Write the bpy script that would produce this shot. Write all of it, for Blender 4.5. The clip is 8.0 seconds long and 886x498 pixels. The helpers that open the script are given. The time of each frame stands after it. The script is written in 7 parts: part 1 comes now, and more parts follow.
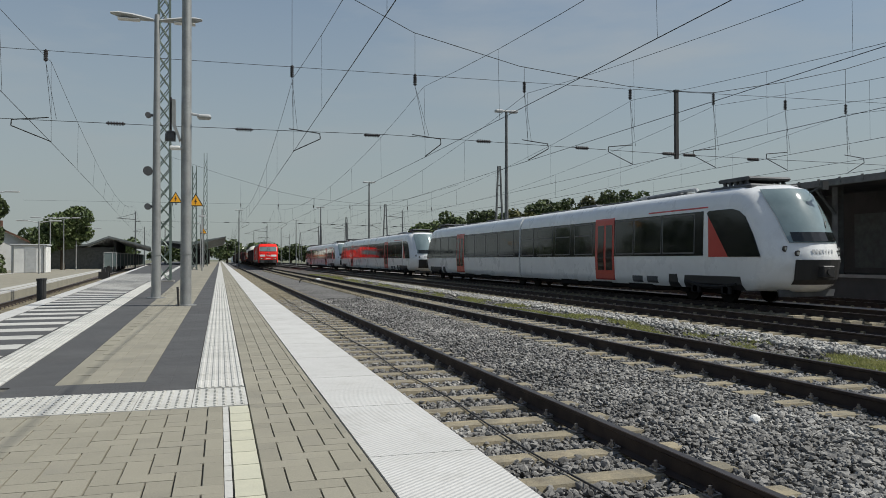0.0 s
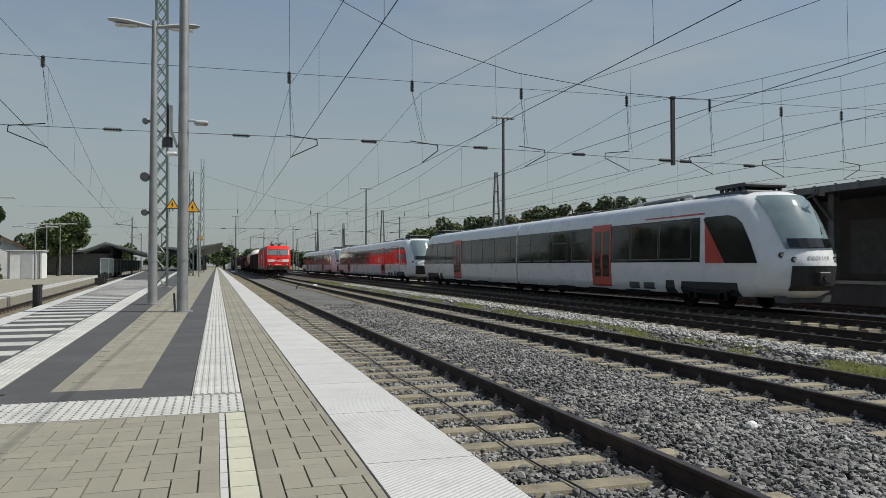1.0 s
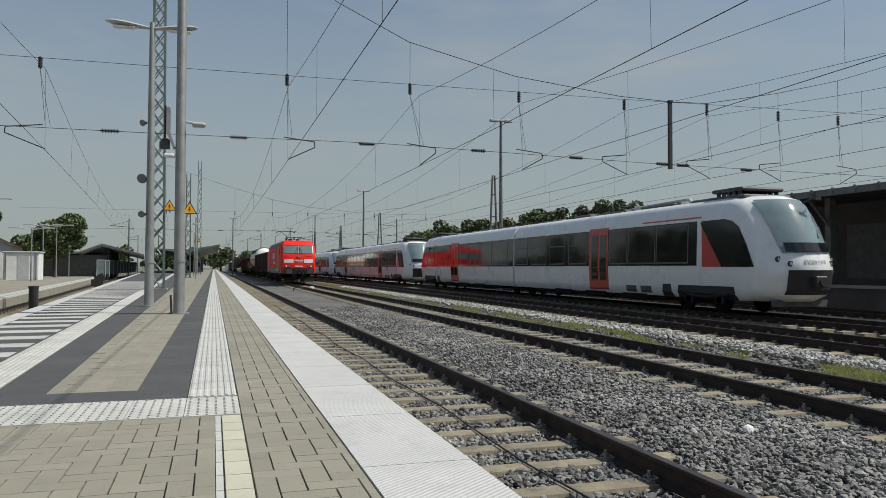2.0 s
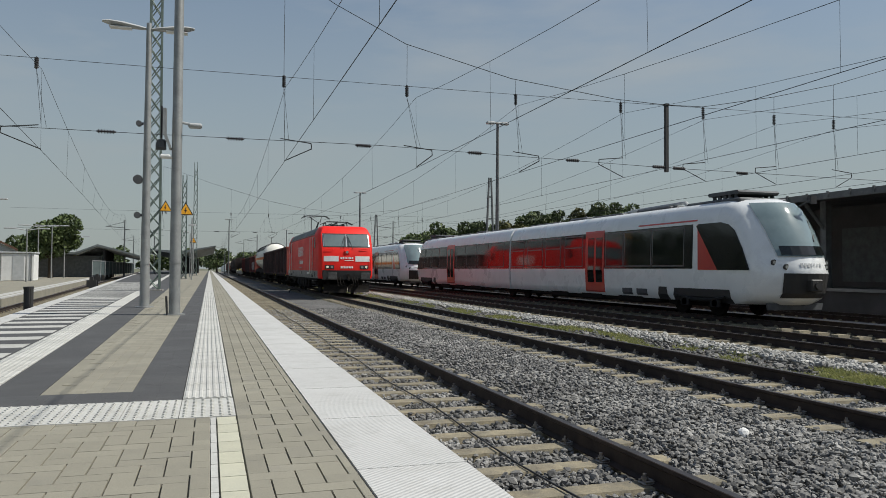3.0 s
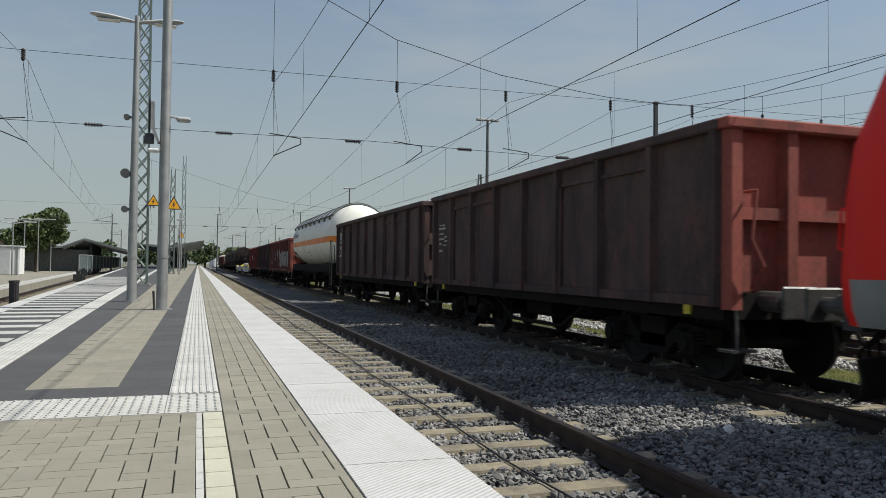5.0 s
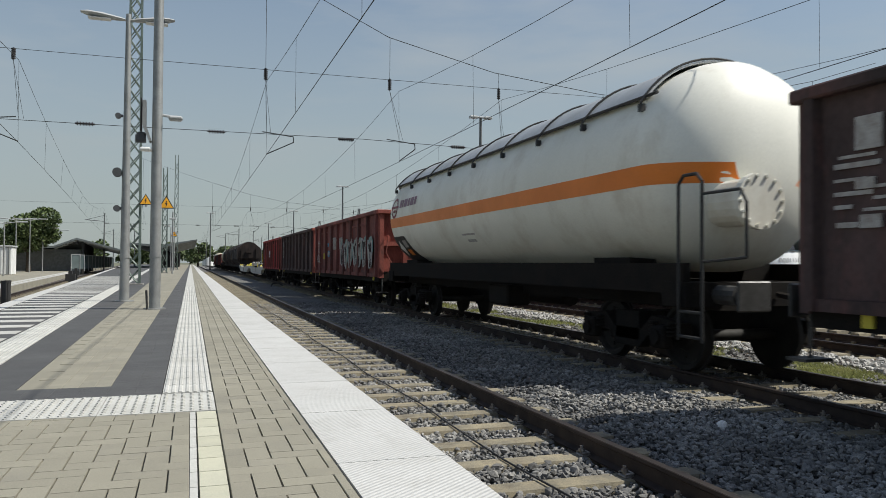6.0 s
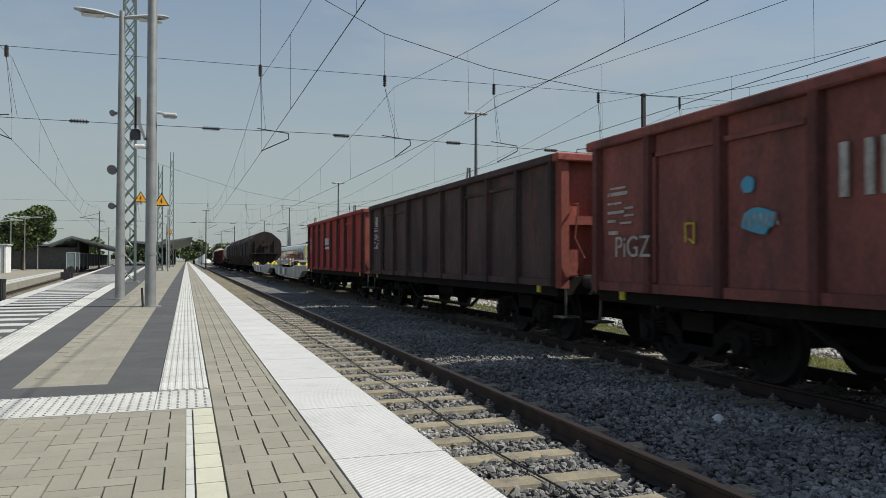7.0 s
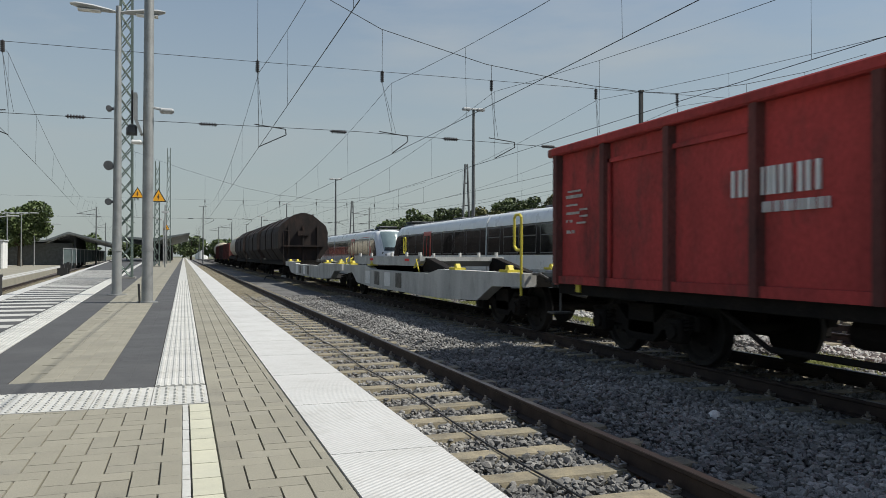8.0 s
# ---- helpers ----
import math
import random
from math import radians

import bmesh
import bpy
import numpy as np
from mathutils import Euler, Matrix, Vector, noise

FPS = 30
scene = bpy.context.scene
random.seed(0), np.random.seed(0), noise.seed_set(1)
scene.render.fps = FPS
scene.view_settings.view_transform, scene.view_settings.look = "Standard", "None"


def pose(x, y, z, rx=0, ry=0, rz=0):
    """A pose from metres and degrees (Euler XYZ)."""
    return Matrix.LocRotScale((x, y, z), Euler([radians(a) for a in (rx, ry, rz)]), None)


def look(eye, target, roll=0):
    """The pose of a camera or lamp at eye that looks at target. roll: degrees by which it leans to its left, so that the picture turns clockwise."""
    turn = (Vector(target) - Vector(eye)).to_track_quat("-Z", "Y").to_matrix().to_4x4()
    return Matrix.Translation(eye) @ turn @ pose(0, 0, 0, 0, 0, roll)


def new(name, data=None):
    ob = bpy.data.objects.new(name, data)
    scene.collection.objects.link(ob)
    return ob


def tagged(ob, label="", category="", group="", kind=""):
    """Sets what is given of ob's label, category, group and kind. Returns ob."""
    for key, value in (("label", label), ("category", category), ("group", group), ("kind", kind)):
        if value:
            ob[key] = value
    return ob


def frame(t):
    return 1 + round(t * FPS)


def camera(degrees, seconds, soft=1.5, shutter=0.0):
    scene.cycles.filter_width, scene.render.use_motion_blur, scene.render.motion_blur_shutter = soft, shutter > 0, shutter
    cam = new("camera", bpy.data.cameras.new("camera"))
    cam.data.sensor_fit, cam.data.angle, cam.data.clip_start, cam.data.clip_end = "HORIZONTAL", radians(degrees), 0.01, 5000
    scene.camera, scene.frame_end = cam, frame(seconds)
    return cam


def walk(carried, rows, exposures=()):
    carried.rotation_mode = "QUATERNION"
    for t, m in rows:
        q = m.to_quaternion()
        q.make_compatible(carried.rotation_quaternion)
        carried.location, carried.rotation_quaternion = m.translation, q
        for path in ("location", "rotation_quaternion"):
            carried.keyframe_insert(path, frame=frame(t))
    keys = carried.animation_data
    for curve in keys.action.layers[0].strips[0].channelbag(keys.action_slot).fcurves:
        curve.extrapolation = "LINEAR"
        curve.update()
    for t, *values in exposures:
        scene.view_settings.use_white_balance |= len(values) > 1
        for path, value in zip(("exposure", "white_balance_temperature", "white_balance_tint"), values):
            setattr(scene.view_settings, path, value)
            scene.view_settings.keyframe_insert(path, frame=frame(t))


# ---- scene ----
EYE = 1.398          # eye over the rail heads
SPEED = 26.1         # metres a second, towards the camera


def aim(x, z, yaw, pitch, roll):
    y_, p_ = radians(yaw), radians(pitch)
    way = Vector((math.sin(y_) * math.cos(p_), math.cos(y_) * math.cos(p_), math.sin(p_)))
    eye = Vector((x, 0, EYE + z))
    return look(eye, eye + way, roll)


cam = camera(60.79, 8.0, soft=0.85, shutter=0.06)
walk(cam, [
    (0.0, aim(-0.003, 0.000, 16.451, 0.769, -0.06)),
    (0.5, aim(-0.003, 0.000, 16.566, 1.030, -0.05)),
    (1.0, aim(-0.002, 0.000, 16.675, 1.235, -0.05)),
    (1.5, aim(-0.002, 0.001, 16.768, 1.354, 0.07)),
    (3.0, aim(-0.002, 0.003, 17.168, 1.599, 0.37)),
    (3.5, aim(-0.002, 0.003, 17.335, 1.655, 0.54)),
    (4.0, aim(0.000, 0.003, 17.505, 1.567, 0.66)),
    (4.5, aim(0.004, 0.003, 17.720, 1.426, 0.75)),
    (6.0, aim(0.008, 0.001, 18.462, 1.171, 0.43)),
    (6.5, aim(0.010, 0.001, 18.615, 1.036, 0.25)),
    (7.0, aim(0.011, -0.001, 18.759, 0.868, 0.10)),
    (7.5, aim(0.012, -0.002, 18.880, 0.737, 0.16)),
    (8.0, aim(0.015, -0.004, 18.955, 0.591, 0.17)),
], exposures=[(0.0, 0.0, 6430, 7.6), (3.6, 0.0, 6430, 7.6), (4.5, 0.12, 6430, 7.6), (6.0, 0.2, 6430, 7.6), (8.0, 0.2, 6430, 7.6)])

# ---- light ----
SUN = Vector((0.573, -0.215, 0.788)).normalized()
world = bpy.data.worlds.new("world")
scene.world = world
world.use_nodes = True
wn, wl = world.node_tree.nodes, world.node_tree.links
sky = wn.new("ShaderNodeTexSky")
sky.sky_type, sky.sun_disc = "NISHITA", False
sky.sun_elevation, sky.sun_rotation = radians(52), math.atan2(SUN.x, SUN.y)
sky.air_density, sky.dust_density, sky.ozone_density = 1.0, 1.0, 1.0
# thin high cloud, drawn over the sky as a veil
coord = wn.new("ShaderNodeTexCoord")
stretch = wn.new("ShaderNodeMapping")
stretch.inputs["Scale"].default_value = (1.2, 1.2, 5.0)
cloud = wn.new("ShaderNodeTexNoise")
cloud.inputs["Scale"].default_value, cloud.inputs["Detail"].default_value = 2.2, 7
cloud.inputs["Roughness"].default_value = 0.55
veil = wn.new("ShaderNodeValToRGB")
veil.color_ramp.elements[0].position, veil.color_ramp.elements[0].color = 0.46, (0, 0, 0, 1)
veil.color_ramp.elements[1].position, veil.color_ramp.elements[1].color = 0.72, (0.6, 0.6, 0.6, 1)
blend = wn.new("ShaderNodeMix")
blend.data_type = "RGBA"
blend.inputs["B"].default_value = (4.4, 4.6, 5.0, 1)
wl.new(coord.outputs["Generated"], stretch.inputs["Vector"])
wl.new(stretch.outputs["Vector"], cloud.inputs["Vector"])
wl.new(cloud.outputs["Fac"], veil.inputs["Fac"])
wl.new(veil.outputs["Color"], blend.inputs["Factor"])
wl.new(sky.outputs["Color"], blend.inputs["A"])
# pale haze that thickens towards the horizon all round
split = wn.new("ShaderNodeSeparateXYZ")
haze = wn.new("ShaderNodeMapRange")
haze.interpolation_type = "SMOOTHSTEP"
haze.inputs["From Min"].default_value, haze.inputs["From Max"].default_value = -0.05, 0.62
haze.inputs["To Min"].default_value, haze.inputs["To Max"].default_value = 0.9, 0.0
fog = wn.new("ShaderNodeMix")
fog.data_type = "RGBA"
fog.inputs["B"].default_value = (3.15, 3.5, 3.5, 1)
wl.new(coord.outputs["Generated"], split.inputs["Vector"])
wl.new(split.outputs["Z"], haze.inputs["Value"])
wl.new(haze.outputs["Result"], fog.inputs["Factor"])
wl.new(blend.outputs["Result"], fog.inputs["A"])
wl.new(fog.outputs["Result"], wn["Background"].inputs["Color"])
wn["Background"].inputs["Strength"].default_value = 0.1
sun = new("sun", bpy.data.lights.new("sun", "SUN"))
sun.data.energy, sun.data.angle, sun.data.color = 4.7, radians(0.55), (1.0, 0.955, 0.88)
sun.matrix_world = look(SUN * 60, (0, 0, 0))


# ---- materials ----
def mat(name, col, col2=None, rough=0.7, metal=0.0, scale=3.0, bump=0.0, bscale=60.0, fine=0.12,
        vary=0.0, spec=0.5, stain=None, stain_amt=0.35, stain_scale=1.5, streak=(1, 1, 1), coat=0.0):
    """A procedural surface: two tones in large patches, a fine grain, stains, and relief."""
    m = bpy.data.materials.new(name)
    m.use_nodes = True
    n, l = m.node_tree.nodes, m.node_tree.links
    bsdf = n["Principled BSDF"]
    tc = n.new("ShaderNodeTexCoord")
    mp = n.new("ShaderNodeMapping")
    mp.inputs["Scale"].default_value = streak
    l.new(tc.outputs["Object"], mp.inputs["Vector"])
    info = n.new("ShaderNodeObjectInfo")
    shift = n.new("ShaderNodeVectorMath")
    shift.operation = "MULTIPLY_ADD"
    l.new(info.outputs["Random"], shift.inputs[0])
    shift.inputs[1].default_value = (7.3, 3.1, 5.7)
    l.new(mp.outputs["Vector"], shift.inputs[2])

    def noise_tex(s, d, r=0.6):
        t = n.new("ShaderNodeTexNoise")
        t.inputs["Scale"].default_value, t.inputs["Detail"].default_value, t.inputs["Roughness"].default_value = s, d, r
        l.new(shift.outputs[0], t.inputs["Vector"])
        return t

    def mix(a, b, fac, mode="MIX"):
        x = n.new("ShaderNodeMix")
        x.data_type, x.blend_type = "RGBA", mode
        for key, v in (("Factor", fac), ("A", a), ("B", b)):
            if isinstance(v, (float, int)):
                x.inputs[key].default_value = v
            elif isinstance(v, tuple):
                x.inputs[key].default_value = (*v[:3], 1)
            else:
                l.new(v, x.inputs[key])
        return x.outputs["Result"]

    def ramp(src, a, b, lo=0.0, hi=1.0):
        x = n.new("ShaderNodeMapRange")
        x.inputs["From Min"].default_value, x.inputs["From Max"].default_value = a, b
        x.inputs["To Min"].default_value, x.inputs["To Max"].default_value = lo, hi
        l.new(src, x.inputs["Value"])
        return x.outputs["Result"]

    col2 = col2 or tuple(c * 0.8 for c in col)
    big = noise_tex(scale, 5)
    out = mix(col, col2, ramp(big.outputs["Fac"], 0.35, 0.65))
    if stain:
        s = noise_tex(stain_scale, 8, 0.7)
        out = mix(out, stain, ramp(s.outputs["Fac"], 0.5, 0.72, 0, stain_amt))
    grain = noise_tex(bscale, 4)
    out = mix(out, (0.5 + fine, 0.5 + fine, 0.5 + fine), 0.0) if fine == 0 else mix(
        out, ramp(grain.outputs["Fac"], 0.25, 0.75, 1 - fine * 2, 1 + fine), 1.0, "MULTIPLY")
    if vary:
        out = mix(out, ramp(info.outputs["Random"], 0, 1, 1 - vary, 1 + vary * 0.6), 1.0, "MULTIPLY")
        geo = n.new("ShaderNodeNewGeometry")
        out = mix(out, ramp(geo.outputs["Random Per Island"], 0, 1, 1 - vary, 1 + vary * 0.6), 1.0, "MULTIPLY")
    l.new(out, bsdf.inputs["Base Color"])
    l.new(ramp(big.outputs["Fac"], 0.3, 0.7, max(0.02, rough - 0.08), min(1, rough + 0.08)), bsdf.inputs["Roughness"])
    bsdf.inputs["Metallic"].default_value = metal
    bsdf.inputs["Specular IOR Level"].default_value = spec
    bsdf.inputs["Coat Weight"].default_value = coat
    bsdf.inputs["Coat Roughness"].default_value = 0.12
    if bump:
        b = n.new("ShaderNodeBump")
        b.inputs["Strength"].default_value, b.inputs["Distance"].default_value = 0.7, bump
        l.new(grain.outputs["Fac"], b.inputs["Height"])
        l.new(b.outputs["Normal"], bsdf.inputs["Normal"])
    return m


def plain(name, col, rough=0.5, metal=0.0, emit=0.0):
    m = bpy.data.materials.new(name)
    m.use_nodes = True
    b = m.node_tree.nodes["Principled BSDF"]
    b.inputs["Base Color"].default_value = (*col, 1)
    b.inputs["Roughness"].default_value, b.inputs["Metallic"].default_value = rough, metal
    if emit:
        b.inputs["Emission Color"].default_value = (*col, 1)
        b.inputs["Emission Strength"].default_value = emit
    return m


def slab_mat():
    """White platform-edge concrete with fine slanting ribs."""
    m = mat("edge_concrete", (0.5, 0.495, 0.475), (0.455, 0.45, 0.43), rough=0.75, scale=1.6, fine=0.05, vary=0.04,
            stain=(0.32, 0.31, 0.28), stain_amt=0.45, stain_scale=5)
    n, l = m.node_tree.nodes, m.node_tree.links
    tc = n.new("ShaderNodeTexCoord")
    mp = n.new("ShaderNodeMapping")
    mp.inputs["Rotation"].default_value = (0, 0, radians(52))
    w = n.new("ShaderNodeTexWave")
    w.inputs["Scale"].default_value = 13
    b = n.new("ShaderNodeBump")
    b.inputs["Strength"].default_value, b.inputs["Distance"].default_value = 0.45, 0.005
    l.new(tc.outputs["Object"], mp.inputs["Vector"])
    l.new(mp.outputs["Vector"], w.inputs["Vector"])
    l.new(w.outputs["Fac"], b.inputs["Height"])
    l.new(b.outputs["Normal"], n["Principled BSDF"].inputs["Normal"])
    return m


M = {}
M["ground"] = mat("ground_mat", (0.16, 0.15, 0.11), (0.1, 0.12, 0.06), rough=0.95, scale=0.15, bump=0.05, bscale=9, fine=0.2)
M["ballast"] = mat("ballast_mat", (0.165, 0.16, 0.15), (0.10, 0.096, 0.09), rough=0.95, scale=0.5, bump=0.05, bscale=17, fine=0.32)
M["ballast_old"] = mat("ballast_old_mat", (0.12, 0.105, 0.09), (0.07, 0.062, 0.055), rough=0.95, scale=0.6, bump=0.05, bscale=17, fine=0.35)
M["stone"] = mat("stone_mat", (0.31, 0.30, 0.28), (0.15, 0.145, 0.138), rough=0.9, scale=0.6, bump=0.004, bscale=60, fine=0.18, vary=0.5)
M["stone_white"] = mat("stone_white_mat", (0.46, 0.45, 0.42), (0.28, 0.27, 0.25), rough=0.9, scale=2, bump=0.004, bscale=60, fine=0.15, vary=0.3)
M["pale_stone"] = mat("pale_stone_mat", (0.8, 0.79, 0.76), rough=0.9, scale=9, fine=0.1)
M["rail"] = mat("rail_rust", (0.055, 0.038, 0.03), (0.03, 0.022, 0.02), rough=0.75, metal=0.3, scale=3, fine=0.15, bscale=90)
M["rail_top"] = mat("rail_head", (0.12, 0.10, 0.09), (0.07, 0.06, 0.055), rough=0.42, metal=0.8, scale=4, fine=0.1)
M["sleeper"] = mat("sleeper_concrete", (0.31, 0.265, 0.175), (0.2, 0.18, 0.135), rough=0.9, scale=5, bump=0.004, bscale=70,
                   fine=0.15, vary=0.15, stain=(0.12, 0.09, 0.06), stain_amt=0.6, stain_scale=6)
M["clip"] = mat("clip_steel", (0.34, 0.32, 0.29), (0.2, 0.17, 0.15), rough=0.6, metal=0.6, scale=30, fine=0.1)
M["platform"] = mat("platform_concrete", (0.32, 0.31, 0.285), (0.24, 0.23, 0.215), rough=0.9, scale=1.2, bump=0.004, fine=0.12,
                    stain=(0.16, 0.15, 0.13), stain_scale=2)
M["joint"] = mat("joint_sand", (0.15, 0.142, 0.12), (0.1, 0.096, 0.084), rough=1, scale=6, fine=0.2)
M["paver"] = mat("paver_beige", (0.268, 0.25, 0.194), (0.23, 0.215, 0.168), rough=0.88, scale=1.1, bump=0.0015, bscale=180, fine=0.1,
                 vary=0.1, stain=(0.15, 0.142, 0.127), stain_amt=0.4, stain_scale=1.2)
M["paver_dark"] = mat("paver_dark", (0.077, 0.077, 0.077), (0.062, 0.062, 0.063), rough=0.85, scale=1.1, bump=0.0015, bscale=180,
                      fine=0.1, vary=0.06, stain=(0.13, 0.125, 0.12), stain_amt=0.3)
M["paver_yellow"] = mat("paver_cream", (0.49, 0.475, 0.36), (0.42, 0.41, 0.325), rough=0.85, scale=3, bump=0.0015, bscale=180, fine=0.08, vary=0.08)
M["tactile"] = mat("tactile_white", (0.5, 0.495, 0.46), (0.43, 0.425, 0.395), rough=0.8, scale=2.5, fine=0.07, vary=0.06,
                   stain=(0.3, 0.29, 0.26), stain_amt=0.5, stain_scale=3)
M["edge"] = slab_mat()
M["galv"] = mat("galvanised_steel", (0.33, 0.335, 0.325), (0.25, 0.255, 0.25), rough=0.55, metal=0.5, scale=3, fine=0.06, bscale=40)
M["lattice"] = mat("lattice_paint", (0.14, 0.18, 0.155), (0.1, 0.13, 0.115), rough=0.6, metal=0.2, scale=3, fine=0.1)
M["wire"] = plain("wire_copper", (0.035, 0.037, 0.036), 0.6, 0.4)
M["insul"] = plain("insulator", (0.03, 0.025, 0.025), 0.35)
M["black"] = mat("black_paint", (0.02, 0.02, 0.021), (0.03, 0.028, 0.026), rough=0.6, scale=4, fine=0.1)
M["dark_steel"] = mat("underframe_grime", (0.013, 0.012, 0.011), (0.024, 0.02, 0.017), rough=0.9, scale=2.5, fine=0.2, bscale=40, spec=0.12)
M["wheel"] = mat("wheel_steel", (0.02, 0.018, 0.016), (0.014, 0.012, 0.011), rough=0.8, metal=0.2, scale=4, fine=0.15)


# ---- mesh helpers ----
def box(bm, x0, y0, z0, x1, y1, z1, bev=0.0):
    r = bmesh.ops.create_cube(bm, size=1.0)
    for v in r["verts"]:
        v.co = Vector(((x0 + x1) / 2 + v.co.x * (x1 - x0), (y0 + y1) / 2 + v.co.y * (y1 - y0), (z0 + z1) / 2 + v.co.z * (z1 - z0)))
    if bev:
        bmesh.ops.bevel(bm, geom=list({e for v in r["verts"] for e in v.link_edges}), offset=bev, segments=1, affect="EDGES")


def rod(bm, a, b, r, seg=8, r2=None):
    a, b = Vector(a), Vector(b)
    d = b - a
    m = Matrix.Translation((a + b) / 2) @ d.to_track_quat("Z", "Y").to_matrix().to_4x4()
    bmesh.ops.create_cone(bm, cap_ends=True, segments=seg, radius1=r, radius2=r if r2 is None else r2, depth=d.length, matrix=m)


def pipe(bm, pts, r, seg=6):
    for a, b in zip(pts, pts[1:]):
        rod(bm, a, b, r, seg)


def prism(bm, prof, axis, c0, c1):
    """A closed outline pushed along an axis. axis x: outline in (y, z); y: (x, z); z: (x, y)."""
    def at(p, c):
        return {"x": (c, p[0], p[1]), "y": (p[0], c, p[1]), "z": (p[0], p[1], c)}[axis]
    a = [bm.verts.new(at(p, c0)) for p in prof]
    b = [bm.verts.new(at(p, c1)) for p in prof]
    k = len(prof)
    fs = [bm.faces.new((a[i], a[(i + 1) % k], b[(i + 1) % k], b[i])) for i in range(k)]
    fs += [bm.faces.new(a[::-1]), bm.faces.new(b)]
    bmesh.ops.recalc_face_normals(bm, faces=fs)


def loft(bm, rings, cap=True):
    """Skin over rings of points, all of one count, in order."""
    vs = [[bm.verts.new(p) for p in ring] for ring in rings]
    k = len(vs[0])
    fs = []
    for a, b in zip(vs, vs[1:]):
        for i in range(k):
            fs.append(bm.faces.new((a[i], a[(i + 1) % k], b[(i + 1) % k], b[i])))
    if cap:
        fs += [bm.faces.new(vs[0][::-1]), bm.faces.new(vs[-1])]
    bmesh.ops.recalc_face_normals(bm, faces=fs)
    return fs


def quad(bm, *pts):
    return bm.faces.new([bm.verts.new(p) for p in pts])


def finish(name, bm, material, smooth=None):
    me = bpy.data.meshes.new(name)
    bm.to_mesh(me)
    bm.free()
    for mm in material if isinstance(material, (list, tuple)) else [material]:
        me.materials.append(mm)
    if smooth:
        me.polygons.foreach_set("use_smooth", [True] * len(me.polygons))
        me.set_sharp_from_angle(angle=radians(smooth))
    return me


def part(name, bm, material, parent=None, label="", smooth=None, at=None):
    """One mesh object under a thing or a part."""
    ob = new(name, bm if isinstance(bm, bpy.types.Mesh) else finish(name, bm, material, smooth))
    if parent is not None:
        ob.parent = parent
    if at is not None:
        ob.matrix_basis = at
    return tagged(ob, label)


def thing(name, label, category, at=None, group="", kind=""):
    ob = new(name)
    ob.empty_display_size = 0.2
    if at is not None:
        ob.matrix_basis = at
    return tagged(ob, label, category, group, kind)


def solo(name, bm, material, label, category, group="", kind="", smooth=None, at=None):
    return tagged(part(name, bm, material, None, "", smooth, at), label, category, group, kind)


B = bmesh.new

# ---- the ground, ballast and tracks ----
PZ = 0.541                      # platform top over the rail heads
TRACKS = (2.42, 7.10, 12.25, 16.35, 20.6, 24.6)
FAR = 420.0

bm = B()
for xa, xb in ((-1500, -9), (-9, 1.3), (1.3, 24), (24, 1500)):
    ys = (-600, -20, 60, 500, 3000)
    for ya, yb in zip(ys, ys[1:]):
        quad(bm, (xa, ya, -0.62), (xb, ya, -0.62), (xb, yb, -0.62), (xa, yb, -0.62))
solo("ground", bm, M["ground"], "flat earth and thin grass round the station yard", "ground", kind="structure")


def ballast_bed(name, x0, x1, top, material, label, lean=0.0):
    b_ = B()
    n_ = 50
    ys = [-12 + i * 1.5 for i in range(40)] + [48 + i * 16 for i in range(24)]
    prev = None
    for y in ys:
        o = lean * y
        row = [b_.verts.new((x0 + o + (x1 - x0) * i / n_, y, top + 0.03 * noise.noise((x0 + (x1 - x0) * i / n_ * 2, y * 1.3, 0)))) for i in range(n_ + 1)]
        if prev:
            for i in range(n_):
                b_.faces.new((prev[i], prev[i + 1], row[i + 1], row[i]))
        prev = row
    solo(name, b_, material, label, "ballast", kind="structure", smooth=60)


ballast_bed("ballast_bed", 1.05, 9.2, -0.235, M["ballast"], "grey crushed-stone ballast between the running tracks")
ballast_bed("ballast_bed_yard", 9.2, 27.5, -0.245, M["ballast_old"], "dark oily ballast of the sidings")

RAIL = [(-0.0675, -0.172), (0.0675, -0.172), (0.0675, -0.16), (0.012, -0.145), (0.012, -0.045), (0.036, -0.03), (0.036, -0.004),
        (0.03, 0.0), (-0.03, 0.0), (-0.036, -0.004), (-0.036, -0.03), (-0.012, -0.045), (-0.012, -0.145), (-0.0675, -0.16)]


def sleeper_mesh():
    b_ = B()
    prism(b_, [(-0.15, -0.32), (0.15, -0.32), (0.1, -0.165), (-0.1, -0.165)], "x", -1.3, 1.3)
    return finish("sleeper", b_, M["sleeper"])


def clip_mesh():
    b_ = B()
    for s in (-1, 1):
        box(b_, s * 0.075 - 0.045, -0.055, -0.168, s * 0.075 + 0.045, 0.055, -0.148, 0.008)
        rod(b_, (s * 0.09, 0, -0.16), (s * 0.09, 0, -0.085), 0.014, 6)
        rod(b_, (s * 0.09, 0, -0.128), (s * 0.09, 0, -0.108), 0.026, 6)
        pipe(b_, [(s * 0.11, -0.045, -0.14), (s * 0.045, -0.05, -0.135), (s * 0.045, 0.05, -0.135), (s * 0.11, 0.045, -0.14)], 0.009, 5)
    return finish("rail_clip", b_, M["clip"])


SLEEPER, CLIP = sleeper_mesh(), clip_mesh()
SPACE = 0.649


